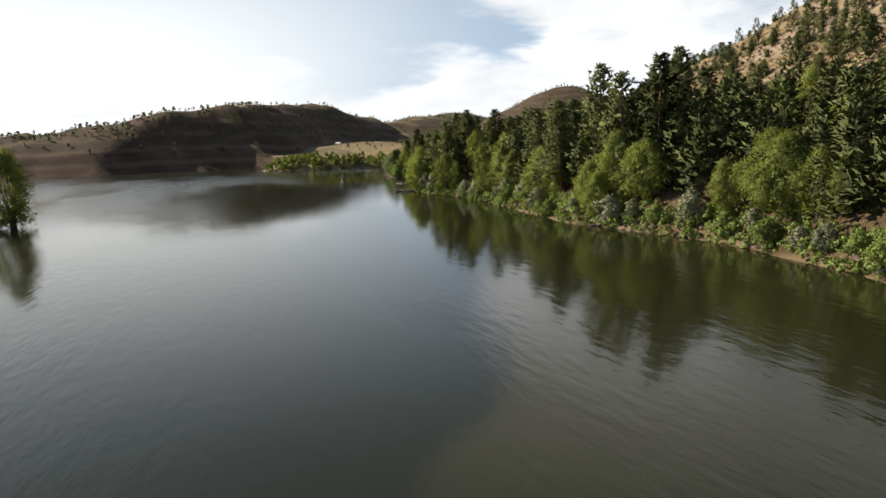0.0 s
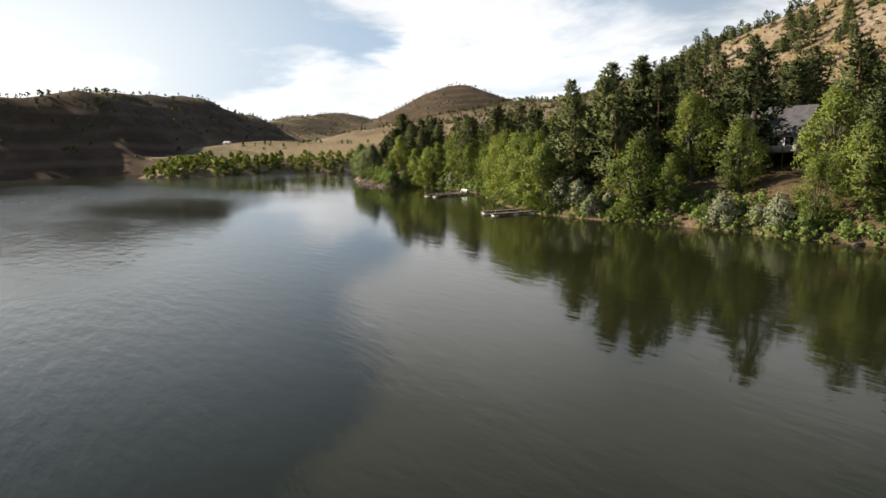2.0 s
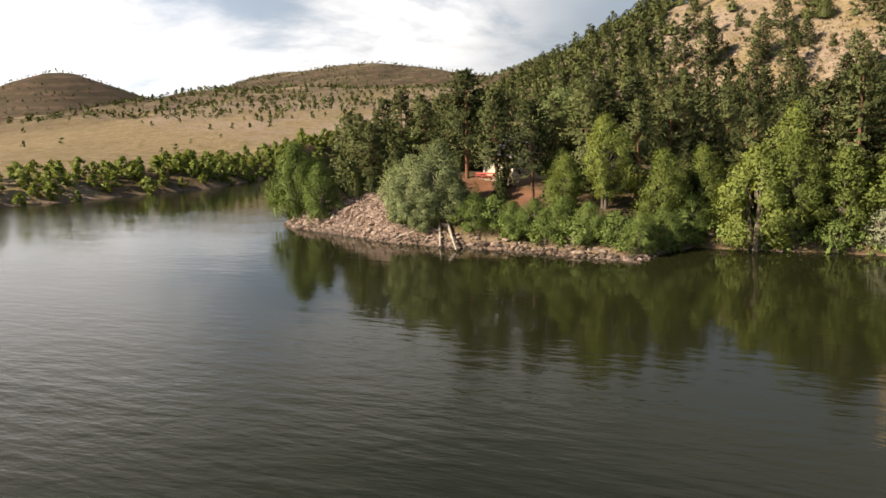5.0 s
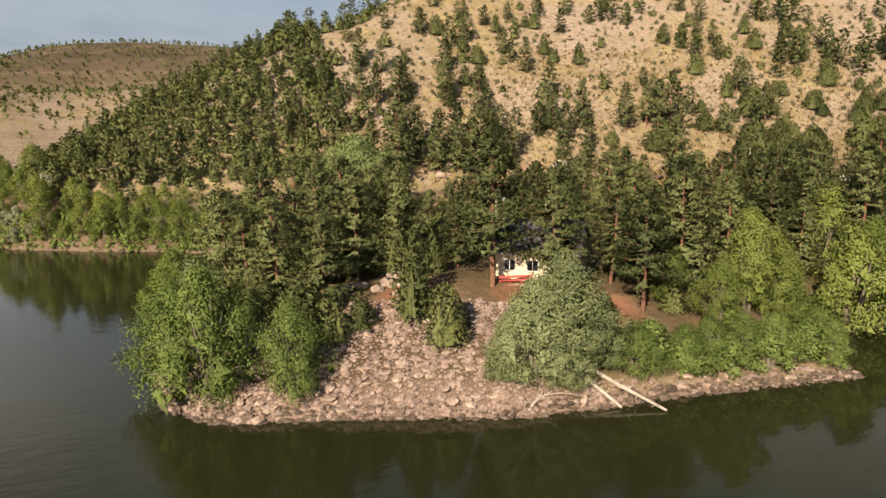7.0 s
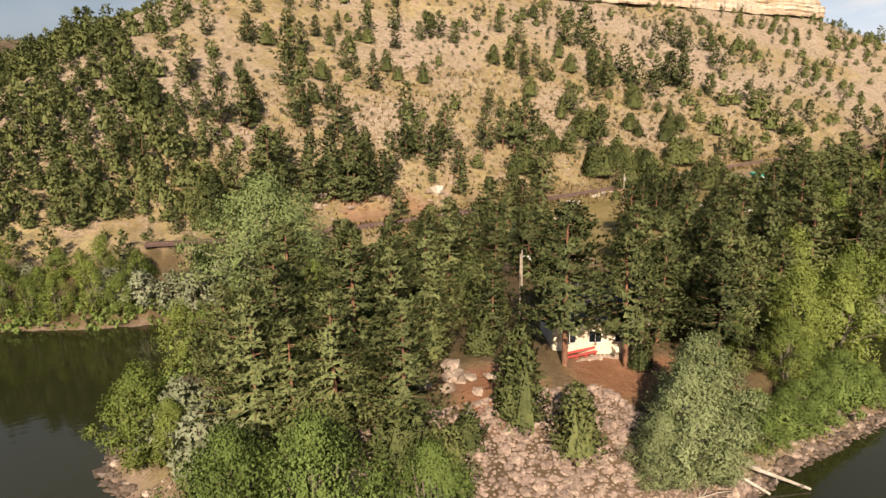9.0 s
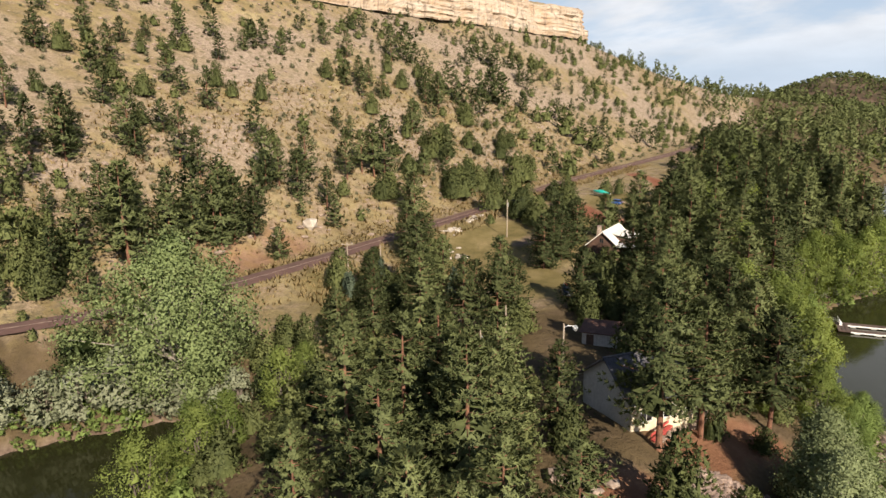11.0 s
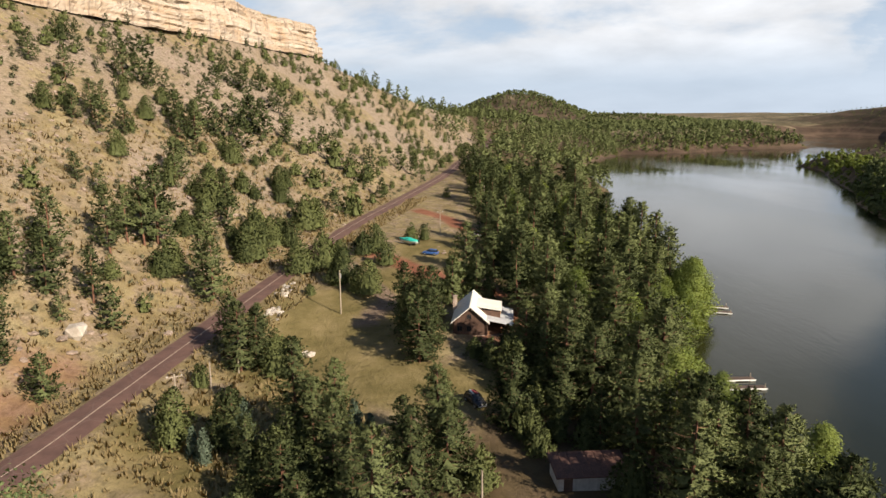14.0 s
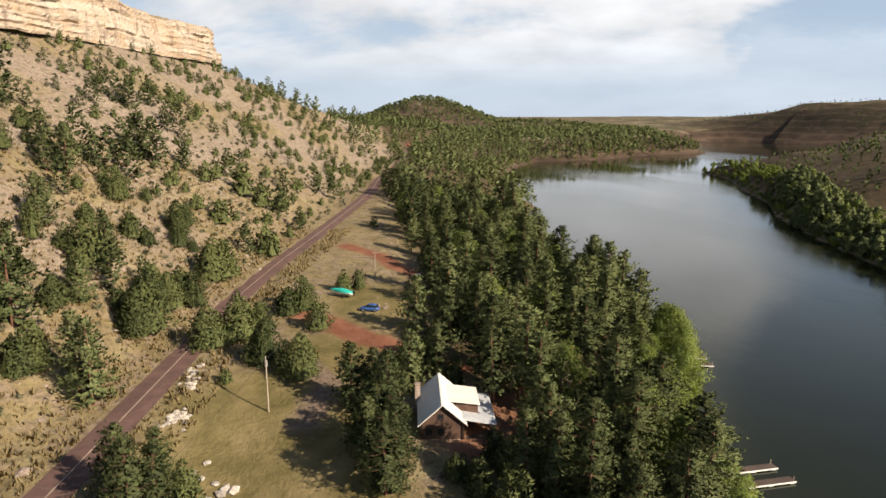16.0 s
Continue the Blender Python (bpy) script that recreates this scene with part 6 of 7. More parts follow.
def log_wall(owner, long, y, z0, z1, mat, step=0.34):
    """A wall along x: a core with stacked logs, each a piece of its own."""
    core = part("wall", boxes("wall", mat, (long / 2, y, (z0 + z1) / 2, long, 0.12, z1 - z0), bevel=0.01), owner)
    shape = mesh("log", *tube([(-0.2, 0, 0), (long + 0.2, 0, 0)], [step * 0.53] * 2, 8), mat, smooth=True)
    for k in range(int((z1 - z0) / step)):
        piece = part("log", shape, core)
        piece.location = Vector((0, y, z0 + step * (k + 0.5))) * S


def build_cabin():
    z0 = 9.0
    c = thing("cabin", at(85.9, 116.4, z0, -6.8), "brown log cabin with pale metal roof and open porch", "cabin")
    L, h, e, r = 12.0, 3.3, 3.5, 6.4
    part("foundation", boxes("foundation", STONE, (L / 2, 0, 0.1, L + 0.1, 2 * h + 0.1, 1.0), bevel=0.03), c, "pale stone footing")
    part("wall", gable_end("wall", LOGS, 0.0, h, e, r, 0.25), c)
    part("wall", gable_end("wall", LOGS, L - 0.25, h, e, r, 0.25), c)
    log_wall(c, L, h - 0.05, 0.55, e, LOGS)
    log_wall(c, L, -h + 0.05, 0.55, e, LOGS)
    o = 0.55
    drop = (r - e) / h * o
    for side in (1, -1):
        a, b = (-o, side * (h + o), e - drop + 0.12), (L + o, side * (h + o), e - drop + 0.12)
        q, p = (L + o, 0, r + 0.12), (-o, 0, r + 0.12)
        roof = part("roof", slab("roof", ROOF_WHITE, (a, b, q, p) if side < 0 else (b, a, p, q), 0.14), c, "pale ribbed metal roof slope")
        part("seam", ribs("seam", ROOF_WHITE, a, b, q, p, 14), roof)
    part("ridge_cap", boxes("ridge_cap", ROOF_WHITE, (L / 2, 0, r + 0.13, L + 1.1, 0.4, 0.08), bevel=0.02), c)
    window(c, -0.02, 0.25, 4.4, 0.9, 0.95)
    window(c, -0.02, 0.25, 1.9, 0.9, 1.1)
    window(c, -0.02, 2.1, 1.9, 1.0, 1.1)
    # stone chimney on the uphill side
    ch = part("chimney", boxes("chimney", STONE, (9.2, h + 0.45, 2.6, 1.2, 0.9, 5.4), (9.2, h + 0.45, 5.5, 1.0, 0.8, 1.0), bevel=0.06), c, "rough pale stone chimney")
    part("cap", boxes("cap", STONE, (9.2, h + 0.45, 6.05, 1.25, 1.0, 0.14), bevel=0.03), ch)
    rng = random.Random(4)
    stone = boxes("stone", STONE, (0, 0, 0, 0.34, 0.08, 0.24), bevel=0.04)
    for i in range(36):
        s = part("stone", stone, ch)
        s.location = Vector((8.75 + (i % 3) * 0.38 + (i // 3 % 2) * 0.12, h + 0.0, 0.6 + (i // 3) * 0.42)) * S
        s.rotation_euler = (0, rng.uniform(-0.15, 0.15), 0)
    # dormer to the lake side
    d = part("dormer", boxes("dormer", LOGS, (6.4, -3.6, 4.0, 6.0, 4.6, 1.5), bevel=0.02), c, "brown dormer with tan windows")
    part("roof", slab("roof", ROOF_WHITE, ((3.0, -6.2, 4.95), (9.8, -6.2, 4.95), (9.8, -0.6, 5.75), (3.0, -0.6, 5.75)), 0.14), d, "pale metal dormer roof")
    for k in range(2):
        window(d, 5.4 + k * 1.8, -5.92, 4.1, 1.2, 0.9, "y", TIMBER)
    # porch
    p = part("porch", boxes("porch", DECKING, (6.2, -5.8, 0.35, 11.8, 5.0, 0.2), bevel=0.02), c, "brown porch deck")
    part("roof", slab("roof", ROOF_GREY, ((0.2, -8.6, 2.75), (11.9, -8.6, 2.75), (11.9, -3.2, 3.75), (0.2, -3.2, 3.75)), 0.12), p, "grey metal porch roof")
    part("beam", boxes("beam", TIMBER, (6.0, -8.2, 2.6, 11.5, 0.22, 0.26), bevel=0.02), p)
    for x in (0.6, 4.3, 8.0, 11.5):
        part("post", boxes("post", TIMBER, (x, -8.2, 1.4, 0.34, 0.34, 2.4), bevel=0.03), p, "peeled timber post")
        part("stone_foot", boxes("stone_foot", STONE, (x, -8.2, 0.3, 0.7, 0.7, 1.2), bevel=0.06), p)
    part("rail", boxes("rail", TIMBER, (6.0, -8.2, 1.15, 11, 0.1, 0.1), (6.0, -8.2, 0.75, 11, 0.08, 0.08), bevel=0.01), p)


def build_garage():
    z0 = 8.0
    g = thing("house", at(8.6, 101.2, z0, -43.7), "grey-white lakeside house with dark shingle roof", "house")
    L, h, e, r = 10.5, 4.4, 4.4, 7.6
    part("foundation", boxes("foundation", STONE, (L / 2, 0, -0.2, L, 2 * h, 1.0), bevel=0.03), g)
    part("wall", gable_end("wall", SIDING, 0.0, h, e, r, 0.2), g)
    part("wall", gable_end("wall", SIDING, L - 0.2, h, e, r, 0.2), g)
    part("wall", boxes("wall", SIDING, (L / 2, h - 0.1, e / 2, L, 0.2, e), bevel=0.01), g)
    front = part("wall", boxes("wall", CREAM, (L / 2, -h + 0.1, e / 2, L, 0.2, e), bevel=0.01), g, "cream front wall facing the lake")
    for k in range(3):
        window(front, 2.0 + 3.0 * k, -h - 0.02, 2.4, 1.5, 1.4, "y", WHITE)
    part("door", boxes("door", DARK_WOOD, (8.9, -h - 0.02, 1.2, 1.0, 0.1, 2.1), bevel=0.02), front)
    o = 0.6
    drop = (r - e) / h * o
    for side in (1, -1):
        a, b = (-o, side * (h + o), e - drop + 0.12), (L + o, side * (h + o), e - drop + 0.12)
        q, p = (L + o, 0, r + 0.12), (-o, 0, r + 0.12)
        part("roof", slab("roof", SHINGLE, (a, b, q, p) if side < 0 else (b, a, p, q), 0.16), g, "dark shingle roof slope")
        part("fascia", boxes("fascia", SIDING, (L / 2, side * (h + o), e - drop, L + 1.2, 0.08, 0.22), bevel=0.01), g)
    part("ridge_cap", boxes("ridge_cap", SHINGLE, (L / 2, 0, r + 0.14, L + 1.2, 0.35, 0.08), bevel=0.02), g)
    # terrace below the front wall
    t = thing("retaining_wall", at(7.0, 94.6, 7.7, -18), "low pale stone retaining wall on red soil", "wall")
    for k in range(9):
        part("stone", boxes("stone", STONE, (-2.2 + k * 0.55, 0.1 * math.sin(k * 2.1), 0.25, 0.5, 0.6, 0.7, 6 * math.sin(k)), bevel=0.08), t)
    b = thing("bench", at(7.0, 95.0, 8.3, -18), "long red painted wooden bench on the terrace", "bench")
    part("seat", boxes("seat", RED, (0, -0.1, 0.45, 4.4, 0.5, 0.1), bevel=0.02), b)
    part("backrest", boxes("backrest", RED, (0, 0.2, 0.82, 4.4, 0.08, 0.3), bevel=0.02), b)
    for k in (-2.0, -0.7, 0.7, 2.0):
        part("leg", boxes("leg", RED, (k, 0, 0.1, 0.12, 0.4, 0.8), bevel=0.015), b)
    s = thing("stone_steps", at(-7.5, 101, 8.3, 25), "weathered pale stone blocks stepping down the bank", "steps")
    for k in range(4):
        part("step", boxes("step", STONE, (0.3 * math.sin(k * 3), -k * 0.8, 0.6 - k * 0.5, 2.4, 1.1, 0.7, 8 * math.sin(k * 2)), bevel=0.1), s)


def build_shed():
    s = thing("shed", at(35.2, 104.9, 7.5, 3), "small pale shed with a rusty brown low roof", "shed")
    part("wall", boxes("wall", SIDING, (0, 0, 1.1, 4.4, 8.8, 2.6), bevel=0.02), s, "weathered pale board wall")
    rust = plain("rusty_roof", (0.055, 0.026, 0.020), (0.14, 0.070, 0.052), 0.8, 1.2, 0.3)
    roof = part("roof", slab("roof", rust, ((-2.7, -4.8, 2.45), (2.7, -4.8, 2.95), (2.7, 4.8, 2.95), (-2.7, 4.8, 2.45)), 0.12), s, "rusty brown sheet roof")
    for k in range(9):
        y = -4.6 + k * 1.15
        part("seam", mesh("seam", *tube([(-2.68, y, 2.47), (2.68, y, 2.97)], [0.04, 0.04], 4), rust), roof)
    for k in range(22):
        y = -4.2 + k * 0.4
        part("board", boxes("board", SIDING, (-2.22, y, 1.15, 0.05, 0.34, 2.4), bevel=0.008), s)
    part("door", boxes("door", DARK_WOOD, (-2.26, 3.2, 1.05, 0.08, 1.1, 2.0), bevel=0.02), s)


def build_hidden_house():
    h = thing("house", at(171, 77, 11.0, 2), "grey house with steep dark roof and white-railed deck", "house")
    part("wall", gable_end("wall", SIDING, -5, 4.2, 3.2, 7.4, 0.2), h)
    part("wall", gable_end("wall", SIDING, 4.8, 4.2, 3.2, 7.4, 0.2), h)
    part("wall", boxes("wall", SIDING, (0, -4.1, 1.6, 10, 0.2, 3.2), bevel=0.02), h)
    part("wall", boxes("wall", SIDING, (0, 4.1, 1.6, 10, 0.2, 3.2), bevel=0.02), h)
    for s in (1, -1):
        c = ((-5.6, s * 4.8, 2.9), (5.6, s * 4.8, 2.9), (5.6, 0, 7.6), (-5.6, 0, 7.6))
        part("roof", slab("roof", SHINGLE, c if s < 0 else (c[1], c[0], c[3], c[2]), 0.16), h)
    for k in (-2.5, 0.5, 3.2):
        window(h, k, -4.22, 1.7, 1.6, 1.5, "y", WHITE)
    d = part("deck", boxes("deck", DECKING, (-0.5, -6.4, 0.0, 10, 4.2, 0.2), bevel=0.02), h)
    part("rail", boxes("rail", WHITE, (-0.5, -8.4, 1.0, 10, 0.08, 0.08), (-0.5, -8.4, 0.55, 10, 0.05, 0.05), bevel=0.01), d, "white deck rail")
    for k in range(6):
        part("post", boxes("post", DARK_WOOD, (-5.2 + k * 1.9, -8.3, -1.2, 0.16, 0.16, 4.4), bevel=0.01), d)


def build_far_houses():
    for x, y, turn, wall, roof in ((628, 56, 20, TIMBER, RED), (650, 44, 5, TIMBER, RED), (372, 80, 12, DARK_WOOD, SHINGLE), (-418, 135, 40, WHITE, ROOF_GREY)):
        z = float(ground(x, y))
        h = thing("house", at(x, y, z - 0.2, turn, (0.65, 0.65, 0.65)), "small distant house among trees" if x > 0 else "small white farm building on a tan field", "house")
        part("wall", gable_end("wall", wall, -5, 4, 3.2, 5.4, 0.2), h)
        part("wall", gable_end("wall", wall, 4.8, 4, 3.2, 5.4, 0.2), h)
        part("wall", boxes("wall", wall, (0, -3.9, 1.6, 10, 0.2, 3.2), bevel=0), h)
        part("wall", boxes("wall", wall, (0, 3.9, 1.6, 10, 0.2, 3.2), bevel=0), h)
        for s in (1, -1):
            c = ((-5.5, s * 4.6, 2.95), (5.5, s * 4.6, 2.95), (5.5, 0, 5.6), (-5.5, 0, 5.6))
            part("roof", slab("roof", roof, c if s < 0 else (c[1], c[0], c[3], c[2]), 0.16), h)
        for k in (-2.5, 1.8):
            window(h, -5.02, k, 1.7, 1.2, 1.2, "x", WHITE)


def build_dock(x, y, turn, long, gap, bench, ramp_mat, ramp_label):
    """A U-shaped dock: two fingers that reach out (to -y), joined by a platform, on pale floats."""
    d = thing("dock", at(x, y, 0, turn), "U-shaped brown plank dock on pale floats", "dock", "boat docks")
    for side in (-1, 1):
        f = part("finger", boxes("finger", DARK_WOOD, (side * gap / 2, -long / 2, 0.34, 1.5, long, 0.14), bevel=0.02), d)
        for k in range(int(long / 0.6)):
            part("plank", PLANK, f).location = Vector((side * gap / 2, -0.3 - k * 0.6, 0.45)) * S
        part("edge", boxes("edge", WHITE, (side * gap / 2 - 0.78, -long / 2, 0.30, 0.08, long, 0.26), bevel=0.02), f, "pale edge board")
        for k in (0.12, 0.5, 0.93):
            part("float", boxes("float", WHITE, (side * gap / 2, -long * k, 0.06, 1.4, 1.0, 0.46), bevel=0.06), f, "white foam float")
    p = part("platform", boxes("platform", DARK_WOOD, (0, 1.0, 0.34, gap + 1.5, 2.2, 0.14), bevel=0.02), d)
    for k in range(3):
        q = part("plank", PLANK, p)
        q.matrix_basis = Matrix.Translation(Vector((0, 0.3 + k * 0.7, 0.45)) * S) @ Matrix.Diagonal(((gap + 1.5) / 1.5, 1.1, 1, 1))
    g = part("gangway", boxes("gangway", ramp_mat, (gap / 2, 4.6, 0.75, 1.2, 5.6, 0.12, 0, 7), bevel=0.02), d, ramp_label)
    for s in (-1, 1):
        part("handrail", boxes("handrail", STEEL, (gap / 2 + s * 0.58, 4.6, 1.5, 0.06, 5.6, 0.06, 0, 7), (gap / 2 + s * 0.58, 2.2, 0.9, 0.06, 0.06, 1.0), (gap / 2 + s * 0.58, 7.0, 1.3, 0.06, 0.06, 1.2), bevel=0.01), g)
    for px in (-gap / 2 - 0.6, gap / 2 + 0.6):
        part("mooring_post", boxes("mooring_post", POLE, (px, -long + 0.5, 0.5, 0.16, 0.16, 1.6), bevel=0.03), d)
    if bench:
        b = thing("dock_bench", at(x, y, 0.48, turn) @ Matrix.Translation(Vector((gap / 2 - 0.4, 1.2, 0)) * S), "white bench on the dock's landward end", "bench")
        part("seat", boxes("seat", WHITE, (0, 0, 0.45, 2.8, 0.5, 0.08), bevel=0.02), b)
        part("backrest", boxes("backrest", WHITE, (0, 0.24, 0.8, 2.8, 0.08, 0.4), bevel=0.02), b)
        for k in (-1.2, 1.2):
            part("leg", boxes("leg", WHITE, (k, 0, 0.22, 0.1, 0.45, 0.45), bevel=0.01), b)


PLANK = boxes("plank", DECKING, (0, 0, 0, 1.5, 0.54, 0.08), bevel=0.015)


def hull(name, mat, rings):
    """Closed skin over rings of points, each ring a list of (x, y, z)."""
    n = len(rings[0])
    v = [p for ring in rings for p in ring]
    f = [(i * n + k, i * n + (k + 1) % n, (i + 1) * n + (k + 1) % n, (i + 1) * n + k) for i in range(len(rings) - 1) for k in range(n)]
    f += [tuple(range(n))[::-1], tuple((len(rings) - 1) * n + k for k in range(n))]
    return mesh(name, v, f, mat, smooth=True)


def wheel_mesh(name, mat, r, w, sides=16):
    return mesh(name, *joined([tube([(0, -w / 2, 0), (0, -w / 2, 0), (0, w / 2, 0), (0, w / 2, 0)], [r * 0.3, r, r, r * 0.3], sides)]), mat, smooth=False)


def build_boat():
    z = float(ground(156, 130.5))
    b = thing("boat", at(156, 130.5, z, 62), "motorboat on a trailer under a turquoise cover", "boat")
    rings, cover = [], []
    for k in range(9):
        u = k / 8
        w = 1.15 * math.sin(min(1, 0.45 + 0.9 * (1 - u)) * math.pi / 2) * (1 - u ** 5 * 0.95)
        x = -3.2 + 6.4 * u
        lift = 0.5 * u ** 3
        rings.append([(x, -w, 1.35 + lift), (x, -w * 0.75, 0.85 + lift), (x, 0, 0.62 + lift), (x, w * 0.75, 0.85 + lift), (x, w, 1.35 + lift)])
        hump = 0.55 * math.sin(u * math.pi) + 0.25 * math.exp(-((u - 0.45) / 0.18) ** 2)
        cover.append([(x * 1.02, -w - 0.06, 1.25 + lift), (x, -w * 0.55, 1.45 + lift + hump * 0.7), (x, 0, 1.5 + lift + hump), (x, w * 0.55, 1.45 + lift + hump * 0.7), (x * 1.02, w + 0.06, 1.25 + lift)])
    part("hull", hull("hull", WHITE, rings), b, "white boat hull")
    part("cover", hull("cover", TEAL, cover), b, "turquoise fabric cover")
    t = part("trailer", boxes("trailer", STEEL, (0, -0.6, 0.55, 6.0, 0.1, 0.12), (0, 0.6, 0.55, 6.0, 0.1, 0.12), (3.8, 0, 0.5, 1.8, 0.1, 0.12), (-1.0, 0, 0.5, 0.1, 2.2, 0.1), (2.9, 0, 0.5, 0.1, 1.3, 0.1), bevel=0.01), b, "galvanised boat trailer")
    for s in (-1, 1):
        w = part("wheel", wheel_mesh("wheel", RUBBER, 0.34, 0.22), t)
        w.location = Vector((-1.0, s * 1.15, 0.34)) * S
    part("outboard_motor", boxes("outboard_motor", BLACK, (-3.5, 0, 1.4, 0.5, 0.4, 0.7), (-3.5, 0, 0.8, 0.2, 0.16, 0.8), bevel=0.06), b)


def build_car(x, y, turn, paint, label, stuff=False):
    z = float(ground(x, y))
    c = thing("car", at(x, y, z, turn), label, "car")
    def ring(xx, w, lo, hi, crown):
        return [(xx, -w, lo), (xx, -w * 1.02, (lo + hi) / 2), (xx, -w * 0.94, hi), (xx, 0, hi + crown), (xx, w * 0.94, hi), (xx, w * 1.02, (lo + hi) / 2), (xx, w, lo)]
    body = [(-2.35, 0.8, 0.45, 0.85), (-2.2, 0.9, 0.32, 1.02), (-1.2, 0.93, 0.3, 1.06), (0.8, 0.93, 0.3, 1.04), (1.9, 0.9, 0.3, 0.96), (2.3, 0.8, 0.42, 0.78)]
    part("body", hull("body", paint, [ring(a, w, lo, hi, 0.04) for a, w, lo, hi in body]), c)
    cabin = [(-2.15, 0.82, 1.0, 1.05), (-1.75, 0.80, 1.0, 1.58), (0.0, 0.80, 1.0, 1.66), (0.55, 0.78, 1.0, 1.56), (1.15, 0.82, 1.0, 1.02)]
    part("windows", hull("windows", GLASS, [ring(a, w, lo, hi, 0.0) for a, w, lo, hi in cabin]), c, "dark glass")
    part("roof", hull("roof", paint, [ring(a, w * 0.96, hi - 0.02, hi + 0.03, 0.03) for a, w, lo, hi in cabin[1:4]]), c)
    for a in (-1.45, 1.45):
        for s in (-1, 1):
            w = part("wheel", wheel_mesh("wheel", RUBBER, 0.36, 0.24), c)
            w.location = Vector((a, s * 0.84, 0.36)) * S
            r = part("rim", wheel_mesh("rim", STEEL, 0.2, 0.26, 10), w)
    for s in (-1, 1):
        part("headlight", boxes("headlight", WHITE, (2.22, s * 0.62, 0.74, 0.16, 0.34, 0.14), bevel=0.03), c)
        part("tail_light", boxes("tail_light", RED, (-2.3, s * 0.66, 0.85, 0.1, 0.26, 0.2), bevel=0.02), c)
        part("mirror", boxes("mirror", paint, (0.85, s * 1.02, 1.05, 0.14, 0.2, 0.14), bevel=0.03), c)
    part("bumper", boxes("bumper", STEEL, (2.36, 0, 0.5, 0.12, 1.6, 0.2), bevel=0.03), c)
    if stuff:
        part("roof_rack", boxes("roof_rack", RED, (-0.6, 0.2, 1.76, 1.4, 0.4, 0.1, 10), bevel=0.02), c, "red and white load on the roof")
        part("roof_load", boxes("roof_load", WHITE, (-0.8, -0.25, 1.76, 1.6, 0.3, 0.1, -8), bevel=0.02), c)


def build_pole(x, y, tall, arm=0.0, tank=False, lamp=False, turn=0.0, label="weathered wooden utility pole standing in dry grass"):
    z = float(ground(x, y))
    p = thing("lamp_post" if lamp else "utility_pole", at(x, y, z - 0.05, turn), label, "pole", "" if lamp else "utility poles")
    part("pole", mesh("pole", *tube([(0, 0, -0.4), (0.03, 0, tall * 0.5), (0.05, 0.02, tall)], [0.16, 0.13, 0.10], 8), POLE, smooth=True), p)
    if arm:
        part("crossarm", boxes("crossarm", POLE, (0.05, 0, tall - 0.5, 0.12, arm, 0.14), bevel=0.02), p)
        for k in (-0.45, 0, 0.45):
            part("insulator", boxes("insulator", WHITE, (0.05, k * arm, tall - 0.34, 0.1, 0.1, 0.2), bevel=0.03), p)
    if tank:
        part("transformer", mesh("transformer", *tube([(0.3, 0, tall - 1.9), (0.3, 0, tall - 1.9), (0.3, 0, tall - 0.9), (0.3, 0, tall - 0.9)], [0.08, 0.28, 0.28, 0.08], 10), STEEL), p, "pale grey transformer can")
    if lamp:
        part("arm", mesh("arm", *tube([(0, 0, tall - 0.5), (0.5, 0, tall - 0.25), (1.4, 0, tall - 0.35)], [0.05, 0.05, 0.04], 6), STEEL), p)
        part("lamp_head", mesh("lamp_head", *tube([(1.4, 0, tall - 0.25), (1.4, 0, tall - 0.4), (1.4, 0, tall - 0.75), (1.4, 0, tall - 0.95)], [0.1, 0.3, 0.26, 0.1], 10), WHITE, smooth=True), p, "white lamp head")


def wire(a, b, sag):
    pts = [np.array(a) + (np.array(b) - np.array(a)) * k - np.array((0, 0, sag * 4 * k * (1 - k))) for k in np.linspace(0, 1, 13)]
    w = new("power_line", mesh("power_line", *tube(pts, [0.025] * 13, 4), BLACK))
    tagged(w, "thin dark overhead power line between poles", "power line", "power lines")


build_cabin()
build_garage()
build_shed()
build_hidden_house()
build_far_houses()
build_dock(81.8, 68.0, 2, 9.2, 4.3, True, DECKING, "sloping brown gangway to the bank")
build_dock(133.6, 51.5, -14, 9.6, 5.0, False, GREEN, "dark green gangway sloping to the bank")
build_boat()
build_car(144.8, 124, 70, BLUE, "dark blue covered car parked on dry grass")
build_car(56.6, 117.5, 205, BLACK, "black car with a loaded roof under pines", True)
build_car(172.5, 108.8, 20, SILVER, "grey car parked beside a red dirt lane")
build_pole(100.4, 144, 10.0, 0, True)
build_pole(49.7, 160.9, 8.0, 2.2, False, turn=30)
build_pole(61.3, 159.9, 5.0)
build_pole(68.8, 157.6, 4.6)
build_pole(20.2, 120.6, 4.2, 0, True)
build_pole(26.3, 119, 6.0)
build_pole(174.6, 120.6, 7.5, 1.6)
build_pole(234.7, 100.9, 8.0, 1.6)
build_pole(10.3, 106.6, 9.8, lamp=True, turn=-60, label="pale lamp post with a white head beside the house")
wire((100.4, 144, 19.4), (49.7, 160.9, 16.6), 1.2)
wire((100.4, 144, 19.4), (174.6, 120.6, 21.6), 2.0)
wire((174.6, 120.6, 21.6), (234.7, 100.9, 24.2), 1.6)


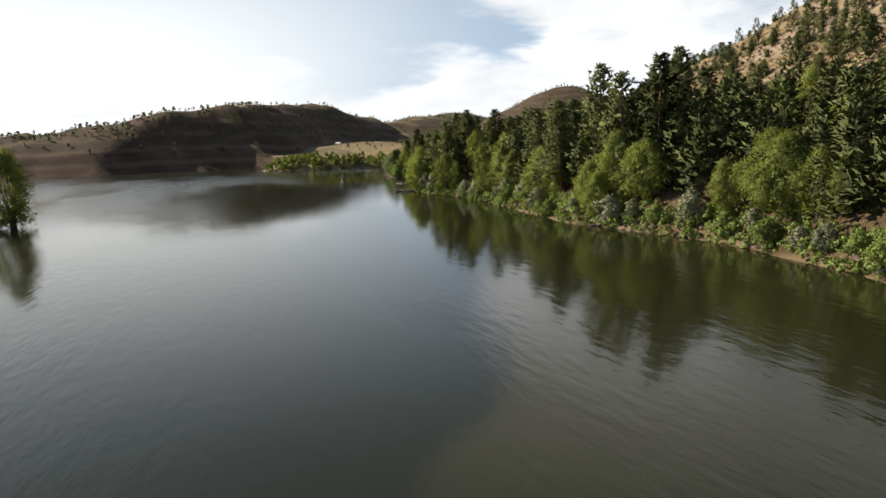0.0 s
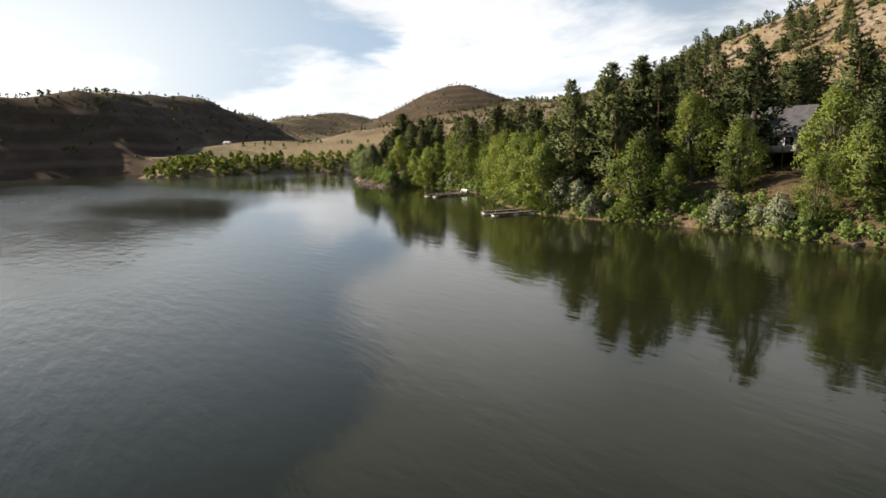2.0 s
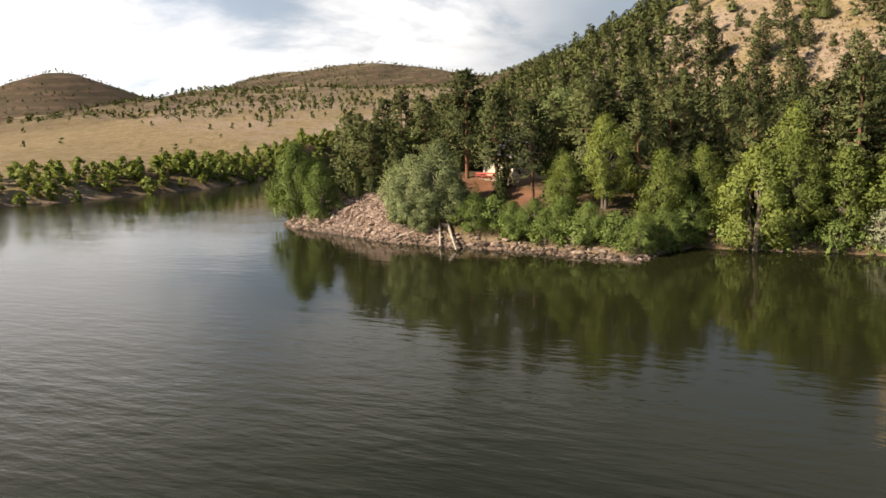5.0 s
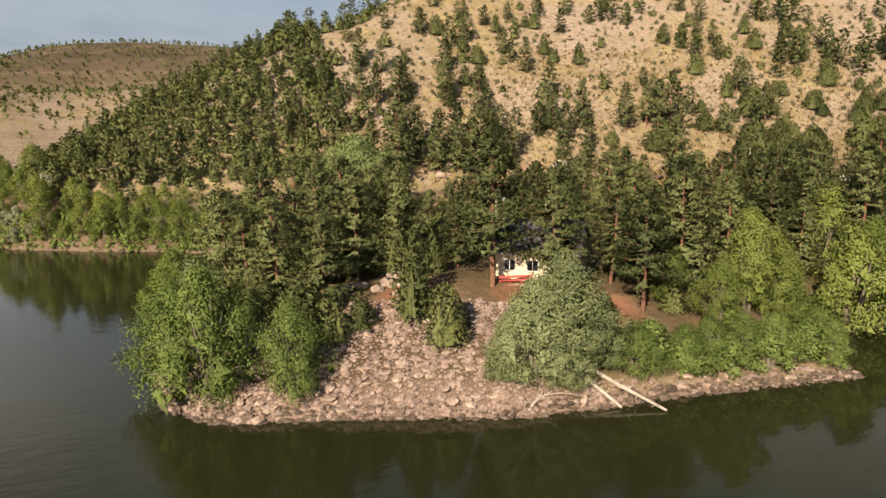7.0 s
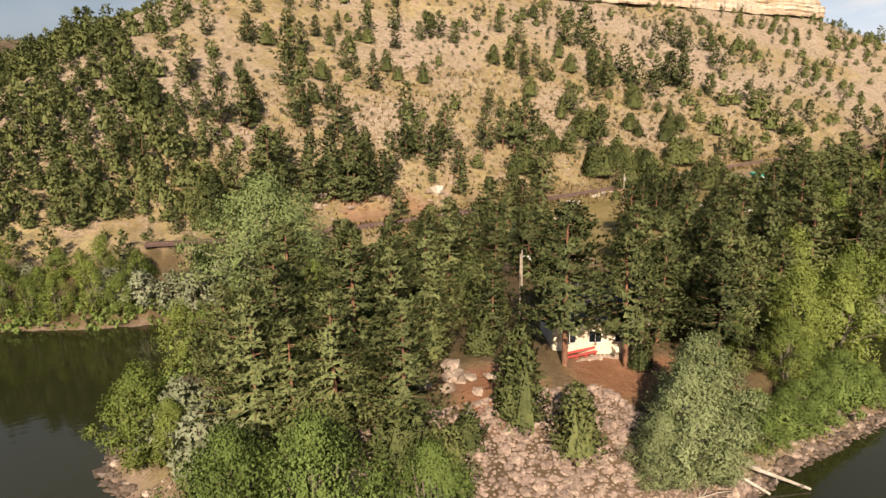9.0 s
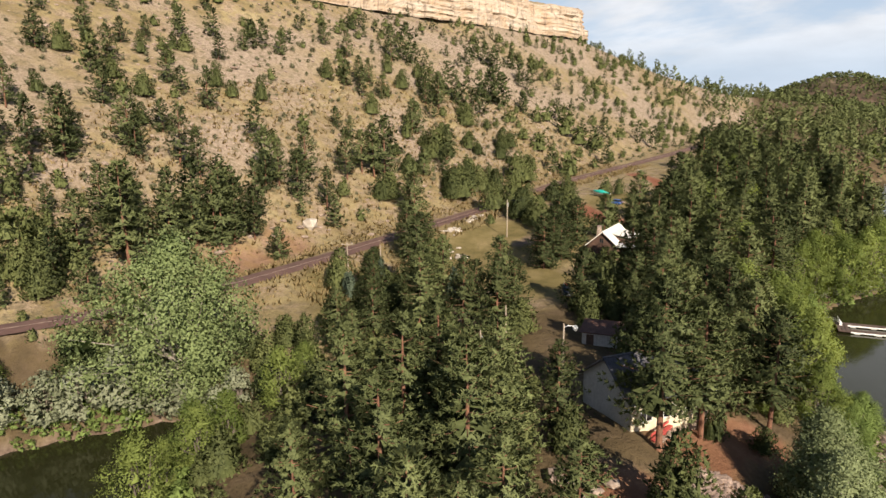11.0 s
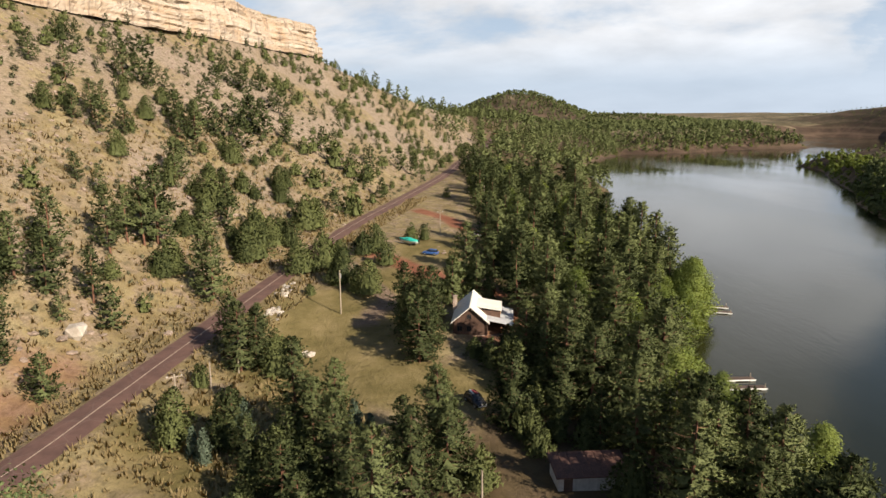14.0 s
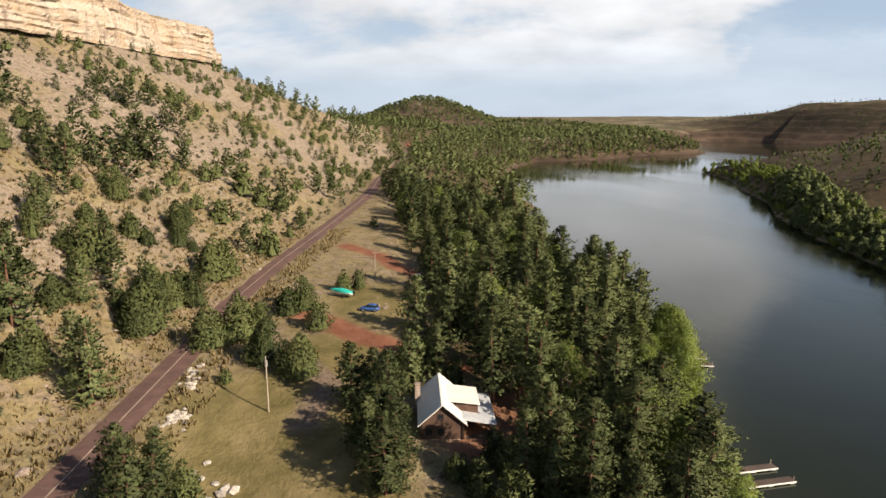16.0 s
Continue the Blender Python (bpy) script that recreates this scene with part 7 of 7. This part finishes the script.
# ---- stones and driftwood ----
def stone_shape(seed, flat=0.65):
    rng = np.random.default_rng(seed)
    bm = bmesh.new()
    bmesh.ops.create_icosphere(bm, subdivisions=1, radius=0.5)
    for v in bm.verts:
        v.co *= rng.uniform(0.72, 1.2)
        v.co.z *= flat
        v.co.x *= 1.25
    for cut in range(3):
        n = Vector(rng.normal(size=3)).normalized()
        for v in bm.verts:
            over = v.co.dot(n) - 0.34
            if over > 0:
                v.co -= n * over * 0.9
    v = np.array([x.co[:] for x in bm.verts])
    f = np.array([[q.index for q in p.verts] for p in bm.faces])
    bm.free()
    return v, f


ROCKS = [stone_shape(k, 0.55 + 0.08 * (k % 4)) for k in range(7)]
ROCK_MESHES = [mesh("boulder", v, f, STONE) for v, f in ROCKS]
PALE_MESHES = [mesh("boulder", v, f, STONE_WHITE) for v, f in ROCKS]
WET_MESHES = [mesh("wet_boulder", v, f, STONE_DARK) for v, f in ROCKS[:4]]


def boulder(x, y, size, turn=0.0, label="pale angular sandstone boulder lying on dry ground", tall=1.0, group="boulders", wet=False, k=0):
    m = WET_MESHES[k % 4] if wet else (PALE_MESHES if group in ("stones on the meadow", "stones beside the road") or tall > 1.5 else ROCK_MESHES)[k % 7]
    b = new("boulder", m)
    z = max(float(ground(x, y)), -0.1)
    b.matrix_basis = at(x, y, z + size * 0.18 * tall, turn, (size, size, size * tall))
    return tagged(b, label, "boulder", group)


def build_rocks():
    for i, (x, y, s, h) in enumerate([(74.4, 187.6, 4.0, 1.9), (72.0, 189.0, 2.6, 0.7), (70.5, 186.6, 2.2, 0.6), (39.4, 196.3, 3.4, 1.0), (47.7, 193.1, 2.6, 0.9), (43, 198.7, 3.0, 1.2), (40.6, 191.1, 1.6, 0.6),
                                      (78.3, 185.1, 1.6, 0.6), (82.9, 175.1, 2.6, 0.7), (70.0, 192.5, 2.0, 0.7), (124, 243, 2.6, 0.7), (114.2, 243.5, 3.0, 0.7), (150, 232, 2.2, 0.6), (60, 205, 2.4, 0.8)]):
        boulder(x, y, s, i * 47, tall=h, k=i)
    rng = random.Random(8)
    for i, (x, y) in enumerate([(81.4, 151.7), (77.6, 148.4), (85.8, 151.5), (79, 148), (80.3, 149.6), (76.5, 150.2), (78.6, 146.9), (83, 153)]):
        boulder(x, y, rng.uniform(1.2, 2.0), i * 61, "large white-grey stone set out on the meadow", 0.8, "stones on the meadow", k=i)
    for i in range(46):
        k = rng.random()
        x, y = (94 + k * 6, 158.6 - k * 1.5) if i % 2 else (107 + k * 12, 159.2 - k * 1.2)
        boulder(x + rng.gauss(0, 0.5), y + rng.gauss(0, 0.8), rng.uniform(0.7, 1.7), rng.uniform(0, 360), "pale stone piled beside the road", 0.8, "stones beside the road", k=i)
    for i in range(10):
        boulder(147 + rng.gauss(0, 3), 121.5 + rng.gauss(0, 1.4), rng.uniform(0.6, 1.3), rng.uniform(0, 360), "tan stone beside the lane", 0.8, "stones beside the lane", k=i)
    # along the point's foot
    made = 0
    while made < 90:
        x, y = rng.uniform(-36, 36), rng.uniform(66, 132)
        s = float(shore(x, y))
        if not -0.4 < s < (7 if x < 4 else 2.2):
            continue
        made += 1
        boulder(x, y, rng.uniform(0.5, 1.7) * (1.1 if s < 1.5 else 0.8), rng.uniform(0, 360), "broken sandstone block on the rocky shore" if s > 0.5 else "dark wet stone at the waterline", rng.uniform(0.6, 0.95), "shore boulders", wet=s < 0.5, k=made)
    # pale slabs lying on the scree slope
    made = 0
    while made < 130:
        x, y = rng.uniform(-30, 8), rng.uniform(75, 97)
        s = float(shore(x, y))
        if not 0.3 < s < 11 or (x > -2 and s > 5):
            continue
        made += 1
        b = boulder(x, y, rng.uniform(0.6, 1.5) * (1.35 if made % 9 == 0 else 1.0), rng.uniform(0, 360), "pale broken sandstone slab on the scree slope", rng.uniform(0.45, 0.8), "sandstone slabs", k=made)
        b.matrix_basis = b.matrix_basis @ Euler((rng.gauss(0, 0.28), rng.gauss(0, 0.28), 0)).to_matrix().to_4x4()
    for i, (x, y, size) in enumerate([(-6.6, 102.6, 2.6), (-8.4, 101.2, 2.0), (-11.2, 102.0, 2.3), (-12.8, 103.2, 1.9), (-10.0, 99.8, 1.7), (-7.0, 99.4, 1.8), (-5.4, 98.0, 1.6), (-8.2, 97.2, 1.5), (-25.5, 88.0, 1.5), (-26.6, 87.4, 1.7), (-24.6, 87.2, 1.3), (-28.4, 88.2, 1.4)]):
        boulder(x, y, size, i * 53, "large pale sandstone block among junipers", 0.95, "boulders", k=i + 2)
    # loose scree, too much to count
    nrng = np.random.default_rng(12)
    def scree(x, y):
        s = shore(x, y)
        return ((s > -0.3) & (((x < 4) & (s < 15) & (y < 104)) | ((x < 36) & (s < 2.2)))) * 0.9
    spots = scattered(nrng, (-37, 8, 74, 105), 0.36, scree, 110000) + scattered(nrng, (8, 36, 66, 84), 0.6, scree, 12000)
    merged("scree", "broken pale sandstone rubble on the shore", "rubble", RUBBLE, ROCKS[:5],
           [(x, y, z, turn, 0.3 + 1.1 * (size - 0.3) ** 2.2) for x, y, z, turn, size in strewn(nrng, spots, 0.3, 1.25, 0.02)])
    spots = scattered(nrng, (37, 335, 40, 86), 1.1, lambda x, y: (shore(x, y) > -0.4) * (shore(x, y) < 1.8) * 0.8, 14000)
    merged("bank_boulders", "reddish stones along the wooded bank", "stones", STONE_DARK, ROCKS[:5], [(x, y, z, turn, 0.4 + 1.4 * size ** 3) for x, y, z, turn, size in strewn(nrng, spots, 0.2, 1.05, 0.1)])
    spots = scattered(nrng, (-38, 37, 66, 136), 0.45, lambda x, y: (shore(x, y) > -0.7) * (shore(x, y) < 0.9) * 1.0, 90000)
    merged("wet_rubble", "dark wet stones along the waterline", "rubble", STONE_DARK, ROCKS[:5],
           strewn(nrng, spots, 0.35, 1.1, 0.12))
    spots = scattered(nrng, (20, 300, 150, 310), 1.9, lambda x, y: 0.75 * (y - (195 - 0.29 * (x - 40)) > 0) * (lumps(x, y, 25, 8) > -0.1), 14000)
    merged("hill_stones", "scattered pale stones on the dry hillside", "stones", STONE, ROCKS[:5],
           [(x, y, z, turn, 0.2 + 1.9 * (size - 0.2) ** 3) for x, y, z, turn, size in strewn(nrng, spots, 0.2, 1.2)])


def log(points, radii, label, branches=0, seed=0):
    rng = np.random.default_rng(seed)
    pieces = [tube(points, radii, 8)]
    a, b = np.array(points[0], float), np.array(points[-1], float)
    for k in range(branches):
        u = rng.uniform(0.55, 1.0)
        p = a + (b - a) * u
        d = rng.normal(size=3) * (1, 1, 0.5) + (0, 0, 0.3)
        pieces.append(tube([p, p + d * 0.6, p + d * 1.1 + rng.normal(size=3) * 0.3], [0.07, 0.045, 0.01], 5))
    tagged(new("driftwood_log", mesh("driftwood_log", *joined(pieces), DRIFTWOOD, smooth=True)), label, "log", "driftwood logs")


build_rocks()
log([(4.6, 79.6, 3.3), (5.9, 76.8, 1.7), (7.1, 73.8, 0.15)], [0.22, 0.2, 0.14], "bleached fallen trunk sloping into the water", 3, 1)
log([(6.0, 79.4, 3.2), (8.2, 75.6, 1.6), (10.6, 71.3, 0.15)], [0.26, 0.22, 0.13], "long bleached trunk with branches reaching the water", 7, 2)
log([(2.6, 78.0, 1.6), (4.2, 76.4, 0.5)], [0.14, 0.1], "short bleached log on the rubble", 1, 3)
log([(-2.4, 76.6, 0.1), (-1.2, 77.1, 0.9), (0.0, 77.6, 1.3)], [0.05, 0.14, 0.18], "bleached root stump at the waterline", 9, 4)
log([(300.5, 51.2, 0.3), (305, 50.4, 0.5), (309.5, 50.0, 0.7)], [0.14, 0.13, 0.1], "pale fallen pole lying at the water's edge", 1, 5)
log([(304.5, 48.6, 0.25), (308, 48.2, 0.35), (312, 48.7, 0.8)], [0.13, 0.13, 0.1], "pale fallen pole lying at the water's edge", 1, 6)
